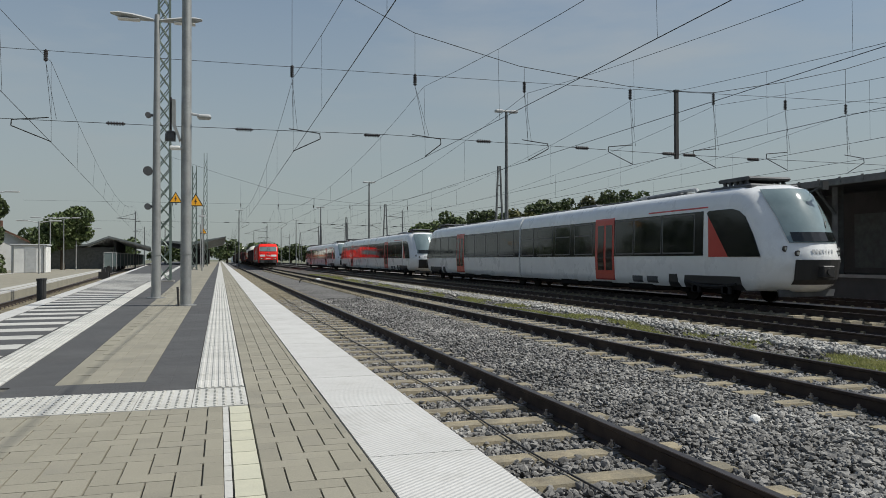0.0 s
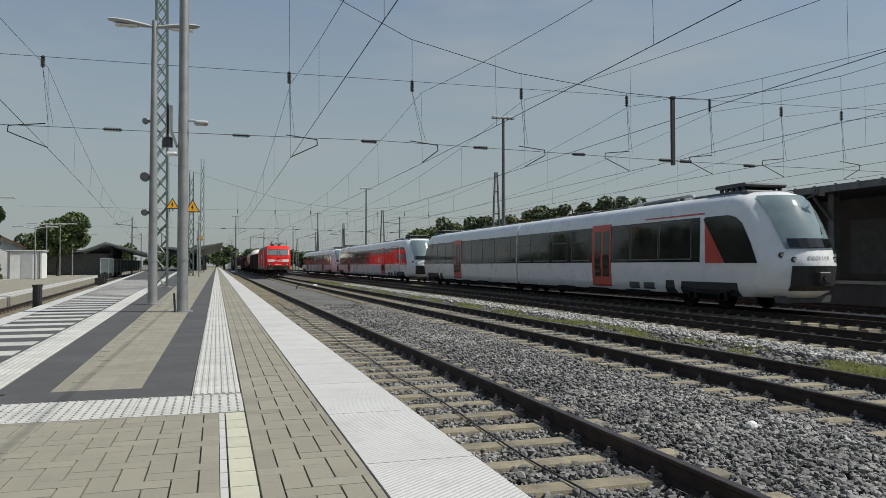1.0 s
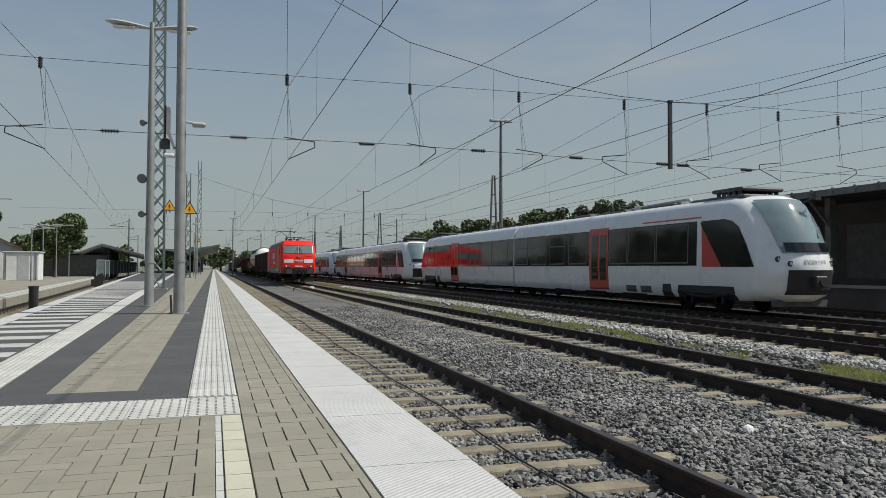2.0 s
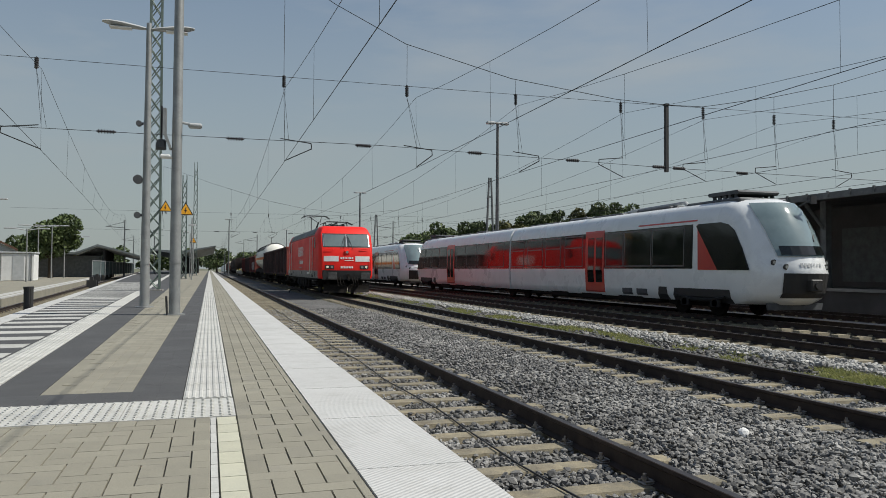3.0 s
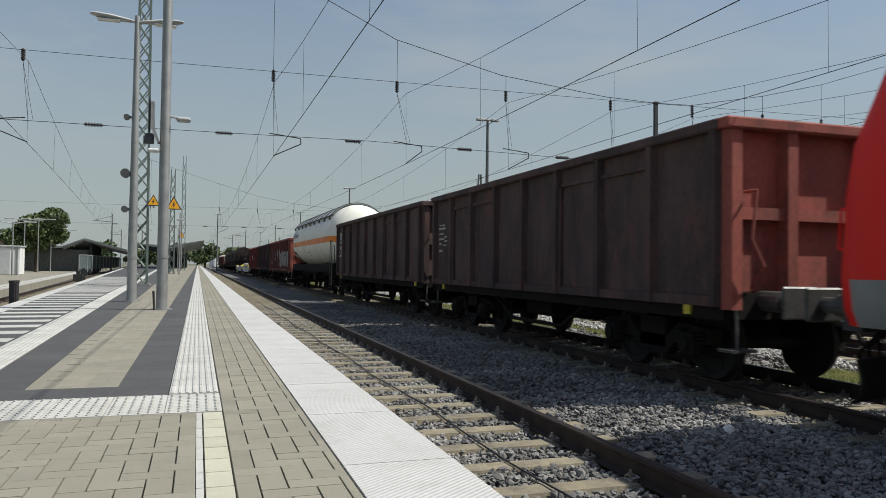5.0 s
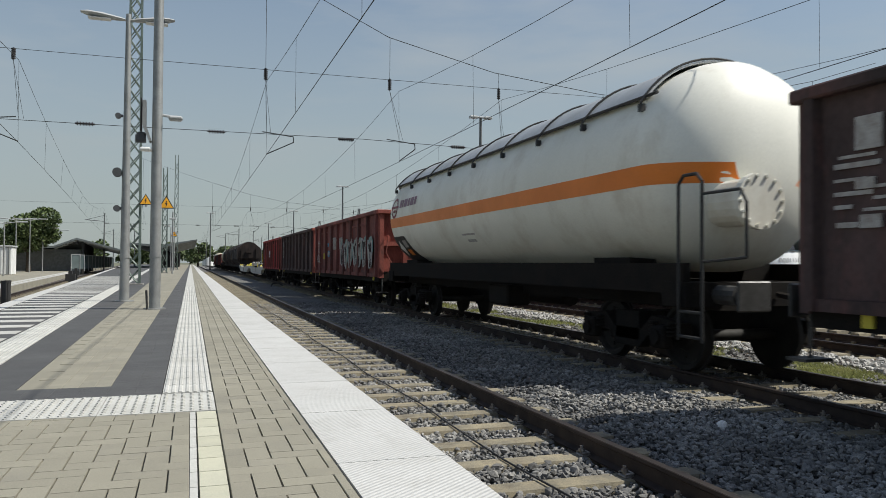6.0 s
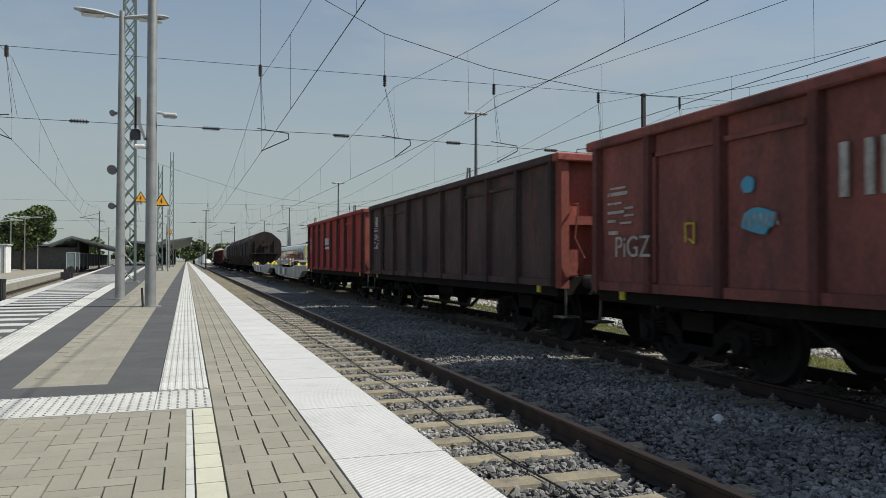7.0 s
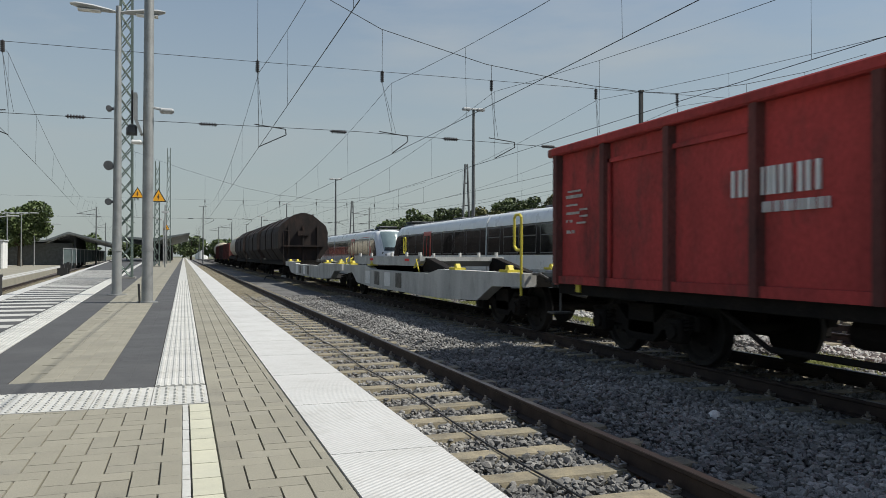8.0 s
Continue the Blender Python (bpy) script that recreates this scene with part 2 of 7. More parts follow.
def track(name, x, label, near, far, lean=0.0, sleepers=True, y_start=-12.0):
    t = thing(name, label, "railway track", kind="structure")
    turn = pose(x, 0, 0, 0, 0, math.degrees(math.atan2(-lean, 1)))
    t.matrix_basis = turn
    for s in (-0.7525, 0.7525):
        b_ = B()
        prism(b_, [(s + px_, pz_) for px_, pz_ in RAIL], "y", y_start, FAR)
        me = finish("rail", b_, [M["rail"], M["rail_top"]])
        for p in me.polygons:
            if p.normal.z > 0.9 and p.center.z > -0.01:
                p.material_index = 1
        part("rail", me, None, t, "rust-brown steel rail")
    if not sleepers:
        return t
    ys = [4.267 + SPACE * i for i in range(-24, 200)]
    for y in ys[:near]:
        part("sleeper", SLEEPER, None, t, at=pose(0, y, 0))
        for s in (-0.7525, 0.7525):
            part("rail_clip", CLIP, None, t, at=pose(s, y, 0))
    b_ = B()
    for y in ys[near:far]:
        prism(b_, [(y - 0.15, -0.32), (y + 0.15, -0.32), (y + 0.115, -0.165), (y - 0.115, -0.165)], "x", -1.3, 1.3)
        for s in (-0.7525, 0.7525):
            for k in (-0.08, 0.08):
                box(b_, s + k - 0.03, y - 0.04, -0.165, s + k + 0.03, y + 0.04, -0.12)
    tagged(part("far_sleepers", b_, M["sleeper"], t), kind="stuff")
    return t


track("railway_track_platform", TRACKS[0], "rusty rails on tan concrete sleepers beside the platform", 82, 216)
track("railway_track_freight", TRACKS[1], "rusty rails on concrete sleepers in grey ballast", 76, 190)
for tx in TRACKS[2:]:
    track("railway_track_siding", tx, "dark rails of a siding in oily ballast", 0, 150)
LEAN = -0.066
track("railway_track_bay", -4.15, "rails beyond the platform's other edge", 0, 200, lean=LEAN, y_start=2)
ballast_bed("ballast_bed_bay", -6.5, -1.9, -0.235, M["ballast_old"], "brown ballast of the bay track", LEAN)


# crushed stone, as real stones near the camera
def stones(name, label, count, pick, size, material):
    rng = np.random.default_rng(11)
    b_ = B()
    bmesh.ops.create_icosphere(b_, subdivisions=1, radius=1)
    base = np.array([v.co for v in b_.verts])
    tri = np.array([[v.index for v in f_.verts] for f_ in b_.faces])
    b_.free()
    shapes = []
    for k in range(24):
        s = base * rng.uniform(0.72, 1.25, (len(base), 1)) * np.array([1, rng.uniform(0.6, 1), rng.uniform(0.45, 0.8)])
        s = np.round(s * 2.2) / 2.2 * 0.6 + s * 0.4
        shapes.append(s)
    P_ = pick(rng, count)
    count = len(P_)
    ang = rng.uniform(0, 6.28, (count, 3))
    V = np.empty((count, len(base), 3))
    for i in range(count):
        a, b2, c = ang[i]
        ca, sa, cb, sb = math.cos(a), math.sin(a), math.cos(b2 * 0.12), math.sin(b2 * 0.12)
        R = np.array([[ca, -sa, 0], [sa, ca, 0], [0, 0, 1]]) @ np.array([[1, 0, 0], [0, cb, -sb], [0, sb, cb]])
        V[i] = shapes[i % 24] @ R.T
    V = V * (size * rng.lognormal(0, 0.25, (count, 1, 1))) + P_[:, None, :]
    F = (tri[None] + (np.arange(count) * len(base))[:, None, None]).reshape(-1, 3)
    me = bpy.data.meshes.new(name)
    me.from_pydata(V.reshape(-1, 3).tolist(), [], F.tolist())
    me.materials.append(material)
    return tagged(new(name, me), label, "ballast", kind="stuff")


def crib(y):
    """True between two sleepers."""
    f_ = ((y - 4.267) / SPACE) % 1.0
    return ((f_ > 0.17) & (f_ < 0.83)) | (np.sin(y * 37.0) > 0.93)


def pick_near(rng, n):
    y = 3.0 + 27 * rng.random(n * 2) ** 1.6
    x = rng.uniform(1.2, 8.7, n * 2)
    d = np.abs(x - TRACKS[0])
    d2 = np.abs(x - TRACKS[1])
    keep = (np.abs(d - 0.7525) > 0.09) & (np.abs(d2 - 0.7525) > 0.09) & ((d > 1.28) & (d2 > 1.28) | crib(y))
    x, y = x[keep][:n], y[keep][:n]
    d, d2 = np.abs(x - TRACKS[0]), np.abs(x - TRACKS[1])
    shoulder = np.clip((d - 1.2) / 0.5, 0, 1) * np.clip((d2 - 1.2) / 0.5, 0, 1)
    low = (d < 1.28) | (d2 < 1.28)
    z = -0.215 + 0.05 * shoulder + 0.012 * low + rng.uniform(-0.02, 0.03, len(x))
    return np.stack([x, y, z], 1)


stones("ballast_stones", "loose grey crushed stones round the rails", 78000, pick_near, 0.026, M["stone"])


def pick_strip(rng, n):
    y = 8 + 55 * rng.random(n) ** 1.5
    return np.stack([rng.uniform(10.1, 10.9, n) - rng.random(n) * 0.3, y, -0.19 + rng.uniform(-0.02, 0.05, n)], 1)


def pick_verge(rng, n):
    y = 7 + 55 * rng.random(n) ** 1.5
    return np.stack([rng.uniform(8.4, 10.2, n), y, -0.235 + rng.uniform(-0.02, 0.03, n)], 1)


stones("verge_stones", "grey stones lying in the thin grass", 7000, pick_verge, 0.04, M["stone"])
stones("ballast_ridge", "pale crushed stones along the siding", 9000, pick_strip, 0.043, M["stone_white"])

# ---- the platform ----
def left_edge(y):
    return -2.4 - 0.068 * y


def tact_left(y):
    return -1.23 - 0.034 * y


def beige_left(y):
    return -0.97 - 0.02 * y


bm = B()
ys = [-8, 0, 20, 60, 150, 330]
outline = [(1.112, y) for y in ys] + [(left_edge(y), y) for y in reversed(ys)]
prism(bm, [(x, y) for x, y in outline], "z", -0.6, PZ - 0.035)
solo("platform", bm, M["platform"], "long island platform with a concrete body", "platform", kind="structure")
platform = thing("platform_paving", "beige and grey block paving on the platform", "paving", kind="structure")


def piece_mesh(name, w, l, h, material, bev=0.004):
    b_ = B()
    box(b_, -w / 2, -l / 2, -h, w / 2, l / 2, 0)
    for v in b_.verts:
        if v.co.z > -0.001:
            v.co.x *= 1 - bev / w * 2
            v.co.y *= 1 - bev / l * 2
    return finish(name, b_, material)


def sheet(name, pts, z, material, parent, label=""):
    b_ = B()
    prism(b_, pts, "z", z - 0.03, z)
    return part(name, b_, material, parent, label)


# bedding under the blocks, and the plain far stretch
sheet("bedding", [(1.1, -7.9), (1.1, 329), (left_edge(329) + 0.02, 329), (left_edge(-7.9) + 0.02, -7.9)], PZ - 0.012, M["joint"], platform)

# ---- the freight train ----
M["loco_red"] = mat("loco_red", (0.82, 0.022, 0.014), (0.74, 0.022, 0.016), rough=0.5, scale=0.7, fine=0.03, stain=(0.42, 0.03, 0.024),
                    stain_amt=0.4, stain_scale=0.9, spec=0.22)
M["loco_grey"] = mat("loco_skirt_grey", (0.27, 0.275, 0.265), (0.2, 0.203, 0.197), rough=0.55, scale=1.4, fine=0.08, stain=(0.08, 0.07, 0.06))
M["loco_roof"] = mat("loco_roof_grey", (0.16, 0.18, 0.18), (0.1, 0.115, 0.115), rough=0.6, scale=1.5, fine=0.1, stain=(0.045, 0.04, 0.036))
M["glass"] = mat("cab_glass", (0.006, 0.007, 0.007), (0.01, 0.011, 0.011), rough=0.22, scale=1, fine=0.0, spec=0.15)
M["screen"] = mat("windscreen", (0.16, 0.20, 0.20), (0.12, 0.155, 0.155), rough=0.1, scale=1, fine=0.0, spec=0.9)
M["chrome"] = plain("bare_steel", (0.62, 0.62, 0.6), 0.3, 0.9)
M["white"] = mat("white_paint", (0.78, 0.78, 0.76), (0.7, 0.7, 0.68), rough=0.5, scale=6, fine=0.04)
M["worn_white"] = mat("worn_white_paint", (0.5, 0.48, 0.45), (0.34, 0.3, 0.27), rough=0.7, scale=9, fine=0.12)
M["lamp"] = plain("headlamp", (0.75, 0.66, 0.5), 0.2, 0, 0.25)
M["lamp_glass"] = plain("lamp_glass", (0.3, 0.31, 0.3), 0.12, 0.3)
M["yellow"] = plain("signal_yellow", (0.6, 0.5, 0.05), 0.6)
M["buffer"] = mat("buffer_grey", (0.1, 0.098, 0.095), (0.05, 0.048, 0.046), rough=0.5, metal=0.3, scale=5, fine=0.12)


def wagon_mat(name, a, b_, stain, amt=0.6):
    return mat(name, a, b_, rough=0.82, scale=1.3, fine=0.17, bump=0.002, bscale=35, stain=stain, stain_amt=min(1.0, amt * 1.4), stain_scale=2.1,
               streak=(1, 1, 0.38), vary=0.12, spec=0.3)


M["w_dark"] = wagon_mat("wagon_dark_brown", (0.1, 0.064, 0.06), (0.055, 0.041, 0.039), (0.17, 0.075, 0.065), 0.55)
M["w_rust"] = wagon_mat("wagon_rust", (0.3, 0.098, 0.08), (0.17, 0.068, 0.06), (0.065, 0.047, 0.044), 0.9)
M["w_red"] = wagon_mat("wagon_red", (0.48, 0.06, 0.055), (0.33, 0.05, 0.046), (0.13, 0.045, 0.04), 0.75)
M["w_sooty"] = wagon_mat("wagon_sooty", (0.034, 0.025, 0.022), (0.02, 0.017, 0.016), (0.07, 0.04, 0.03), 0.5)
M["end_red"] = wagon_mat("wagon_end_red", (0.36, 0.1, 0.075), (0.26, 0.078, 0.06), (0.11, 0.05, 0.042), 0.7)
# Darker than the panels: the posts' shaded flanks and grime, both put in the colour.
M["w_post"] = wagon_mat("wagon_post_shade_grime", (0.19, 0.06, 0.052), (0.11, 0.045, 0.04), (0.06, 0.035, 0.032), 0.8)
M["teal"] = plain("spray_teal", (0.2, 0.31, 0.29), 0.7)
M["blue"] = plain("spray_blue", (0.09, 0.35, 0.5), 0.7)
WHEELSETS = []
TRAIN = []


def wheelset_mesh(r):
    b_ = B()
    rod(b_, (-1.0, 0, 0), (1.0, 0, 0), 0.08, 10)
    for s in (-1, 1):
        rings = []
        for x, rr in ((0.68, r + 0.03), (0.71, r + 0.03), (0.715, r), (0.80, r - 0.01), (0.80, r - 0.07), (0.76, r - 0.1), (0.77, 0.2), (0.83, 0.16), (0.83, 0.06)):
            rings.append([(s * x, rr * math.cos(a * math.pi / 12), rr * math.sin(a * math.pi / 12)) for a in range(24)])
        loft(b_, rings)
        for k in range(4):
            a = k * math.pi / 2
            rod(b_, (s * 0.76, 0.27 * math.cos(a), 0.27 * math.sin(a)), (s * 0.79, 0.27 * math.cos(a), 0.27 * math.sin(a)), 0.035, 6)
    return finish("wheelset", b_, M["wheel"], 40)


WHEEL = {0.46: wheelset_mesh(0.46), 0.6: wheelset_mesh(0.6)}


def bogie(owner, y, r=0.46, base=1.8, heavy=False):
    b_ = B()
    for s in (-1, 1):
        x0, x1 = sorted((s * 0.93, s * 1.1))
        prism(b_, [(y - base / 2 - 0.35, r + 0.02), (y - base / 2 - 0.35, r + 0.2), (y - base / 2 + 0.3, r + 0.26), (y - 0.35, r + 0.06), (y + 0.35, r + 0.06),
                   (y + base / 2 - 0.3, r + 0.26), (y + base / 2 + 0.35, r + 0.2), (y + base / 2 + 0.35, r + 0.02), (y + base / 2 - 0.4, r - 0.02),
                   (y + 0.3, r - 0.2), (y - 0.3, r - 0.2), (y - base / 2 + 0.4, r - 0.02)], "x", x0, x1)
        for e in (-1, 1):
            yy = y + e * base / 2
            box(b_, s * 1.14 - 0.09, yy - 0.15, r - 0.15, s * 1.14 + 0.09, yy + 0.15, r + 0.15, 0.03)
            rod(b_, (s * 1.2, yy, r), (s * 1.27, yy, r), 0.1, 10)
            for k in (-0.2, 0.2):
                for j in range(4):
                    rod(b_, (s * 1.12, yy + k, r + 0.02 + j * 0.05), (s * 1.12, yy + k, r + 0.045 + j * 0.05), 0.07, 8)
        box(b_, s * 1.05 - 0.05, y - 0.3, r - 0.1, s * 1.05 + 0.08, y + 0.3, r + 0.3)
    box(b_, -0.95, y - 0.2, r - 0.05, 0.95, y + 0.2, r + 0.3)
    if heavy:
        for s in (-1, 1):
            box(b_, s * 1.2 - 0.12, y - 0.8, r - 0.05, s * 1.2 + 0.12, y + 0.8, r + 0.22, 0.04)
            rod(b_, (s * 1.25, y - 1.0, r + 0.25), (s * 1.25, y - 0.3, r + 0.1), 0.06, 8)
    bg = part("bogie", b_, M["dark_steel"], owner, "grimy black bogie frame")
    for e in (-1, 1):
        ws = part("wheelset", WHEEL[r], None, bg, at=pose(0, y + e * base / 2, r))
        WHEELSETS.append((ws, y + e * base / 2, r))


def buffers(owner, y, way, z=1.05):
    for s in (-0.875, 0.875):
        b_ = B()
        rod(b_, (s, y - way * 0.62, z), (s, y - way * 0.25, z), 0.12, 12)
        rod(b_, (s, y - way * 0.3, z), (s, y - way * 0.04, z), 0.085, 12)
        box(b_, s - 0.24, min(y, y - way * 0.045), z - 0.18, s + 0.24, max(y, y - way * 0.045), z + 0.18, 0.02)
        part("buffer", b_, M["buffer"], owner, "grey steel side buffer")
    b_ = B()
    pipe(b_, [(0, y - way * 0.6, z), (0, y - way * 0.2, z - 0.05), (0, y - way * 0.02, z - 0.25)], 0.04)
    box(b_, -0.06, min(y - way * 0.35, y - way * 0.2), z - 0.12, 0.06, max(y - way * 0.35, y - way * 0.2), z + 0.1)
    pipe(b_, [(0.3, y - way * 0.6, z - 0.1), (0.32, y - way * 0.3, z - 0.5), (0.1, y - way * 0.05, z - 0.45)], 0.025)
    part("coupling", b_, M["dark_steel"], owner)


def vehicle(name, label, category, s0):
    t = thing(name, label, category, group="wagons of the freight train" if category != "locomotive" else "")
    TRAIN.append((t, s0))
    return t


def hollow(x0, x1, y0, y1, z0, z1, stroke):
    """A plain block, or a pair of plain upright bars, standing in for one character of a name."""
    q = B()
    if y1 - y0 < stroke * 2.4:
        box(q, x0, y0, z0, x1, y1, z1)
        return q
    box(q, x0, y0, z0, x1, y0 + stroke, z1)
    box(q, x0, y1 - stroke, z0, x1, y1, z1)
    return q


# -- locomotive: 18.6 m over the buffers; the front is at y = 0
def interp(table, z):
    for (a, va), (b_, vb) in zip(table, table[1:]):
        if z <= b_:
            k = (z - a) / (b_ - a)
            return va + (vb - va) * max(0.0, k)
    return table[-1][1]


L_HALF = [(0.9, 1.44), (1.05, 1.49), (3.28, 1.49), (3.36, 1.47), (3.62, 1.35), (3.74, 1.27), (3.80, 1.14)]
L_NOSE = [(0.9, 0.66), (1.3, 0.6), (2.12, 0.66), (2.56, 0.75), (3.34, 1.18), (3.6, 1.37), (3.74, 1.56), (3.8, 1.95)]
LOCO_L = 18.6


def loco_face(u, z, off=0.0, rear=False):
    """A point of the cab's front: u from -1 to 1 across, z up."""
    w = interp(L_HALF, z)
    y = interp(L_NOSE, z) + 0.10 * abs(u) ** 2.5 - off
    return (u * 0.9 * w, LOCO_L - y if rear else y, z)


def loco_ring(z):
    w = interp(L_HALF, z)
    us = (-1, -0.85, -0.5, 0, 0.5, 0.85, 1)
    nose = interp(L_NOSE, z)
    side = [(w * 0.975, nose + 0.30), (w, nose + 0.75), (w, 2.75), (w, 4.4), (w, LOCO_L - 4.4), (w, LOCO_L - 2.75), (w, LOCO_L - nose - 0.75), (w * 0.975, LOCO_L - nose - 0.30)]
    ring = [loco_face(u, z) for u in us] + [(x, y, z) for x, y in side]
    return ring + [loco_face(-u, z, rear=True) for u in us] + [(-x, y, z) for x, y in reversed(side)]


def make_loco():
    loco = vehicle("electric_locomotive", "red electric freight locomotive with grey skirt and roof, moving", "locomotive", 118.2)
    zs = [0.9, 1.05, 1.33, 2.12, 2.56, 2.8, 3.0, 3.28, 3.36, 3.62, 3.74, 3.8]
    b_ = B()
    loft(b_, [loco_ring(z) for z in zs])
    me = finish("body", b_, [M["loco_red"], M["loco_grey"], M["loco_roof"]], 32)
    for p in me.polygons:
        c = p.center
        if c.z < 1.32 and 1.4 < c.y < 17.5:
            p.material_index = 1
        elif c.z > 3.37 and 2.76 < c.y < LOCO_L - 2.75:
            p.material_index = 2
        elif c.z > 3.79:
            p.material_index = 2 if 2.8 < c.y else 0
    part("body", me, None, loco)
    for rear in (False, True):
        way = 1 if rear else -1
        yb = LOCO_L if rear else 0.0

        def plate(name, u0, u1, z0, z1, material, off=0.012, label="", n_=4, owner=loco):
            q = B()
            grid = [[q.verts.new(loco_face(u0 + (u1 - u0) * i / n_, z0 + (z1 - z0) * j / 2, off, rear)) for i in range(n_ + 1)] for j in range(3)]
            back = [[q.verts.new(loco_face(u0 + (u1 - u0) * i / n_, z0 + (z1 - z0) * j / 2, -0.01, rear)) for i in range(n_ + 1)] for j in range(3)]
            fs = []
            for j in range(2):
                for i in range(n_):
                    fs.append(q.faces.new((grid[j][i], grid[j][i + 1], grid[j + 1][i + 1], grid[j + 1][i])))
            for j in range(2):
                for g0, g1 in (((0, j), (0, j + 1)), ((n_, j), (n_, j + 1))):
                    fs.append(q.faces.new((grid[g0[1]][g0[0]], grid[g1[1]][g1[0]], back[g1[1]][g1[0]], back[g0[1]][g0[0]])))
            for i in range(n_):
                for j in (0, 2):
                    fs.append(q.faces.new((grid[j][i], grid[j][i + 1], back[j][i + 1], back[j][i])))
            bmesh.ops.recalc_face_normals(q, faces=fs)
            return part(name, q, material, owner, label)

        frame_ = plate("windscreen_frame", -0.96, 0.96, 2.6, 3.36, M["black"], 0.008, "black rubber windscreen surround", 8)
        plate("windscreen", -0.9, -0.03, 2.66, 3.3, M["screen"], 0.016, "sloping windscreen pane", 6)
        plate("windscreen", 0.03, 0.9, 2.66, 3.3, M["screen"], 0.016, "sloping windscreen pane", 6)
        plate("front_panel", -0.93, -0.34, 1.83, 2.12, M["white"], 0.012, "white warning panel")
        plate("front_panel", 0.34, 0.93, 1.83, 2.12, M["white"], 0.012, "white warning panel")
        plate("lower_front", -0.99, 0.99, 0.9, 1.35, M["black"], 0.02, "black lower front behind the buffers", 6)
        for uu in (-0.945, -0.015, 0.915):
            plate("pillar_strip", uu, uu + 0.03, 2.64, 3.32, M["chrome"], 0.02, "bare-metal windscreen pillar", 1)
        wid = [0.062, 0.062, 0.02, 0.045, 0.02, 0.07, 0.062]
        u = -0.27
        for w in wid:
            plate("lettering", u, u + w, 1.96, 2.08, M["white"], 0.014, n_=1)
            u += w + 0.03
        plate("lettering", -0.1, 0.27, 1.87, 1.9, M["white"], 0.014, n_=1)
        for k in range(8):
            plate("lettering", -0.26 + 0.065 * k, -0.215 + 0.065 * k, 1.46, 1.57, M["white"], 0.014, n_=1)
        for s in (-1, 1):
            holder = plate("headlamp_panel", s * 0.7 - 0.18, s * 0.7 + 0.18, 1.43, 1.63, M["black"], 0.012, "black double headlamp surround")
            for k, mm in ((-0.085, M["lamp_glass"]), (0.085, M["lamp"])):
                uu = s * (0.7 + k)
                p = Vector(loco_face(uu, 1.53, 0.0, rear))
                q = B()
                rod(q, p, p + Vector((0, way * 0.035, 0)), 0.066, 14)
                part("headlamp", q, mm if not rear else M["lamp_glass"], loco, "round headlamp")
        p = Vector(loco_face(0, 2.36, 0.0, rear))
        q = B()
        box(q, -0.14, p.y - 0.06, 2.24, 0.14, p.y + 0.06, 2.42, 0.015)
        part("lamp_housing", q, M["loco_red"], loco)
        q = B()
        rod(q, p + Vector((0, way * 0.05, -0.02)), p + Vector((0, way * 0.085, -0.02)), 0.075, 14)
        part("headlamp", q, M["lamp_glass"], loco, "unlit top headlamp")
        for s in (-1, 1):
            a = Vector(loco_face(s * 0.25, 2.5, 0.03, rear))
            c = Vector(loco_face(s * 0.1, 3.1, 0.05, rear))
            q = B()
            pipe(q, [a, c], 0.012, 5)
            pipe(q, [Vector(loco_face(s * 0.1, 2.6, 0.05, rear)), Vector(loco_face(s * 0.06, 3.2, 0.05, rear))], 0.014, 5)
            part("wiper", q, M["black"], loco, "black windscreen wiper")
            q = B()
            pipe(q, [loco_face(s * 0.55, 2.48, 0.01, rear), loco_face(s * 0.55, 2.5, 0.07, rear), loco_face(s * 0.85, 2.5, 0.07, rear), loco_face(s * 0.85, 2.48, 0.01, rear)], 0.014, 5)
            part("grab_rail", q, M["loco_red"], loco)
            q = B()
            pipe(q, [loco_face(s * 0.97, 2.0, 0.01, rear), loco_face(s * 0.97, 1.98, 0.08, rear), loco_face(s * 0.97, 1.62, 0.08, rear), loco_face(s * 0.97, 1.6, 0.01, rear)], 0.014, 5)
            part("grab_rail", q, M["loco_red"], loco)
        q = B()
        prism(q, [(-1.3, 0.85), (1.3, 0.85), (1.25, 1.34), (-1.25, 1.34)], "y", LOCO_L - 0.68 if rear else 0.66, LOCO_L - 0.9 if rear else 0.9)
        part("buffer_beam", q, M["black"], loco)
        buffers(loco, yb, way, 1.05)
        q = B()
        y1 = yb - way * 0.45
        for sx in (-1, 1):
            rings = []
            for k in range(6):
                xx, back = 0.04 + 1.2 * k / 5, 0.34 * (k / 5) ** 1.6
                rings.append([(sx * xx, y1 - way * (back + d), z) for d, z in ((-0.1, 0.16), (0.0, 0.26), (0.03, 0.4), (-0.02, 0.58), (0.04, 0.58), (0.08, 0.4), (0.05, 0.26), (-0.04, 0.16))])
            loft(q, rings)
        part("snow_plough", q, M["dark_steel"], loco, "dark track-clearing plough", smooth=40)
        for s in (-1, 1):
            q = B()
            for k in range(3):
                pipe(q, [(s * (0.25 + 0.14 * k), yb - way * 0.6, 1.0), (s * (0.27 + 0.14 * k), yb - way * 0.15, 0.7 - 0.08 * k), (s * (0.2 + 0.14 * k), yb - way * 0.1, 0.5)], 0.022, 6)
            part("brake_hose", q, M["dark_steel"], loco)
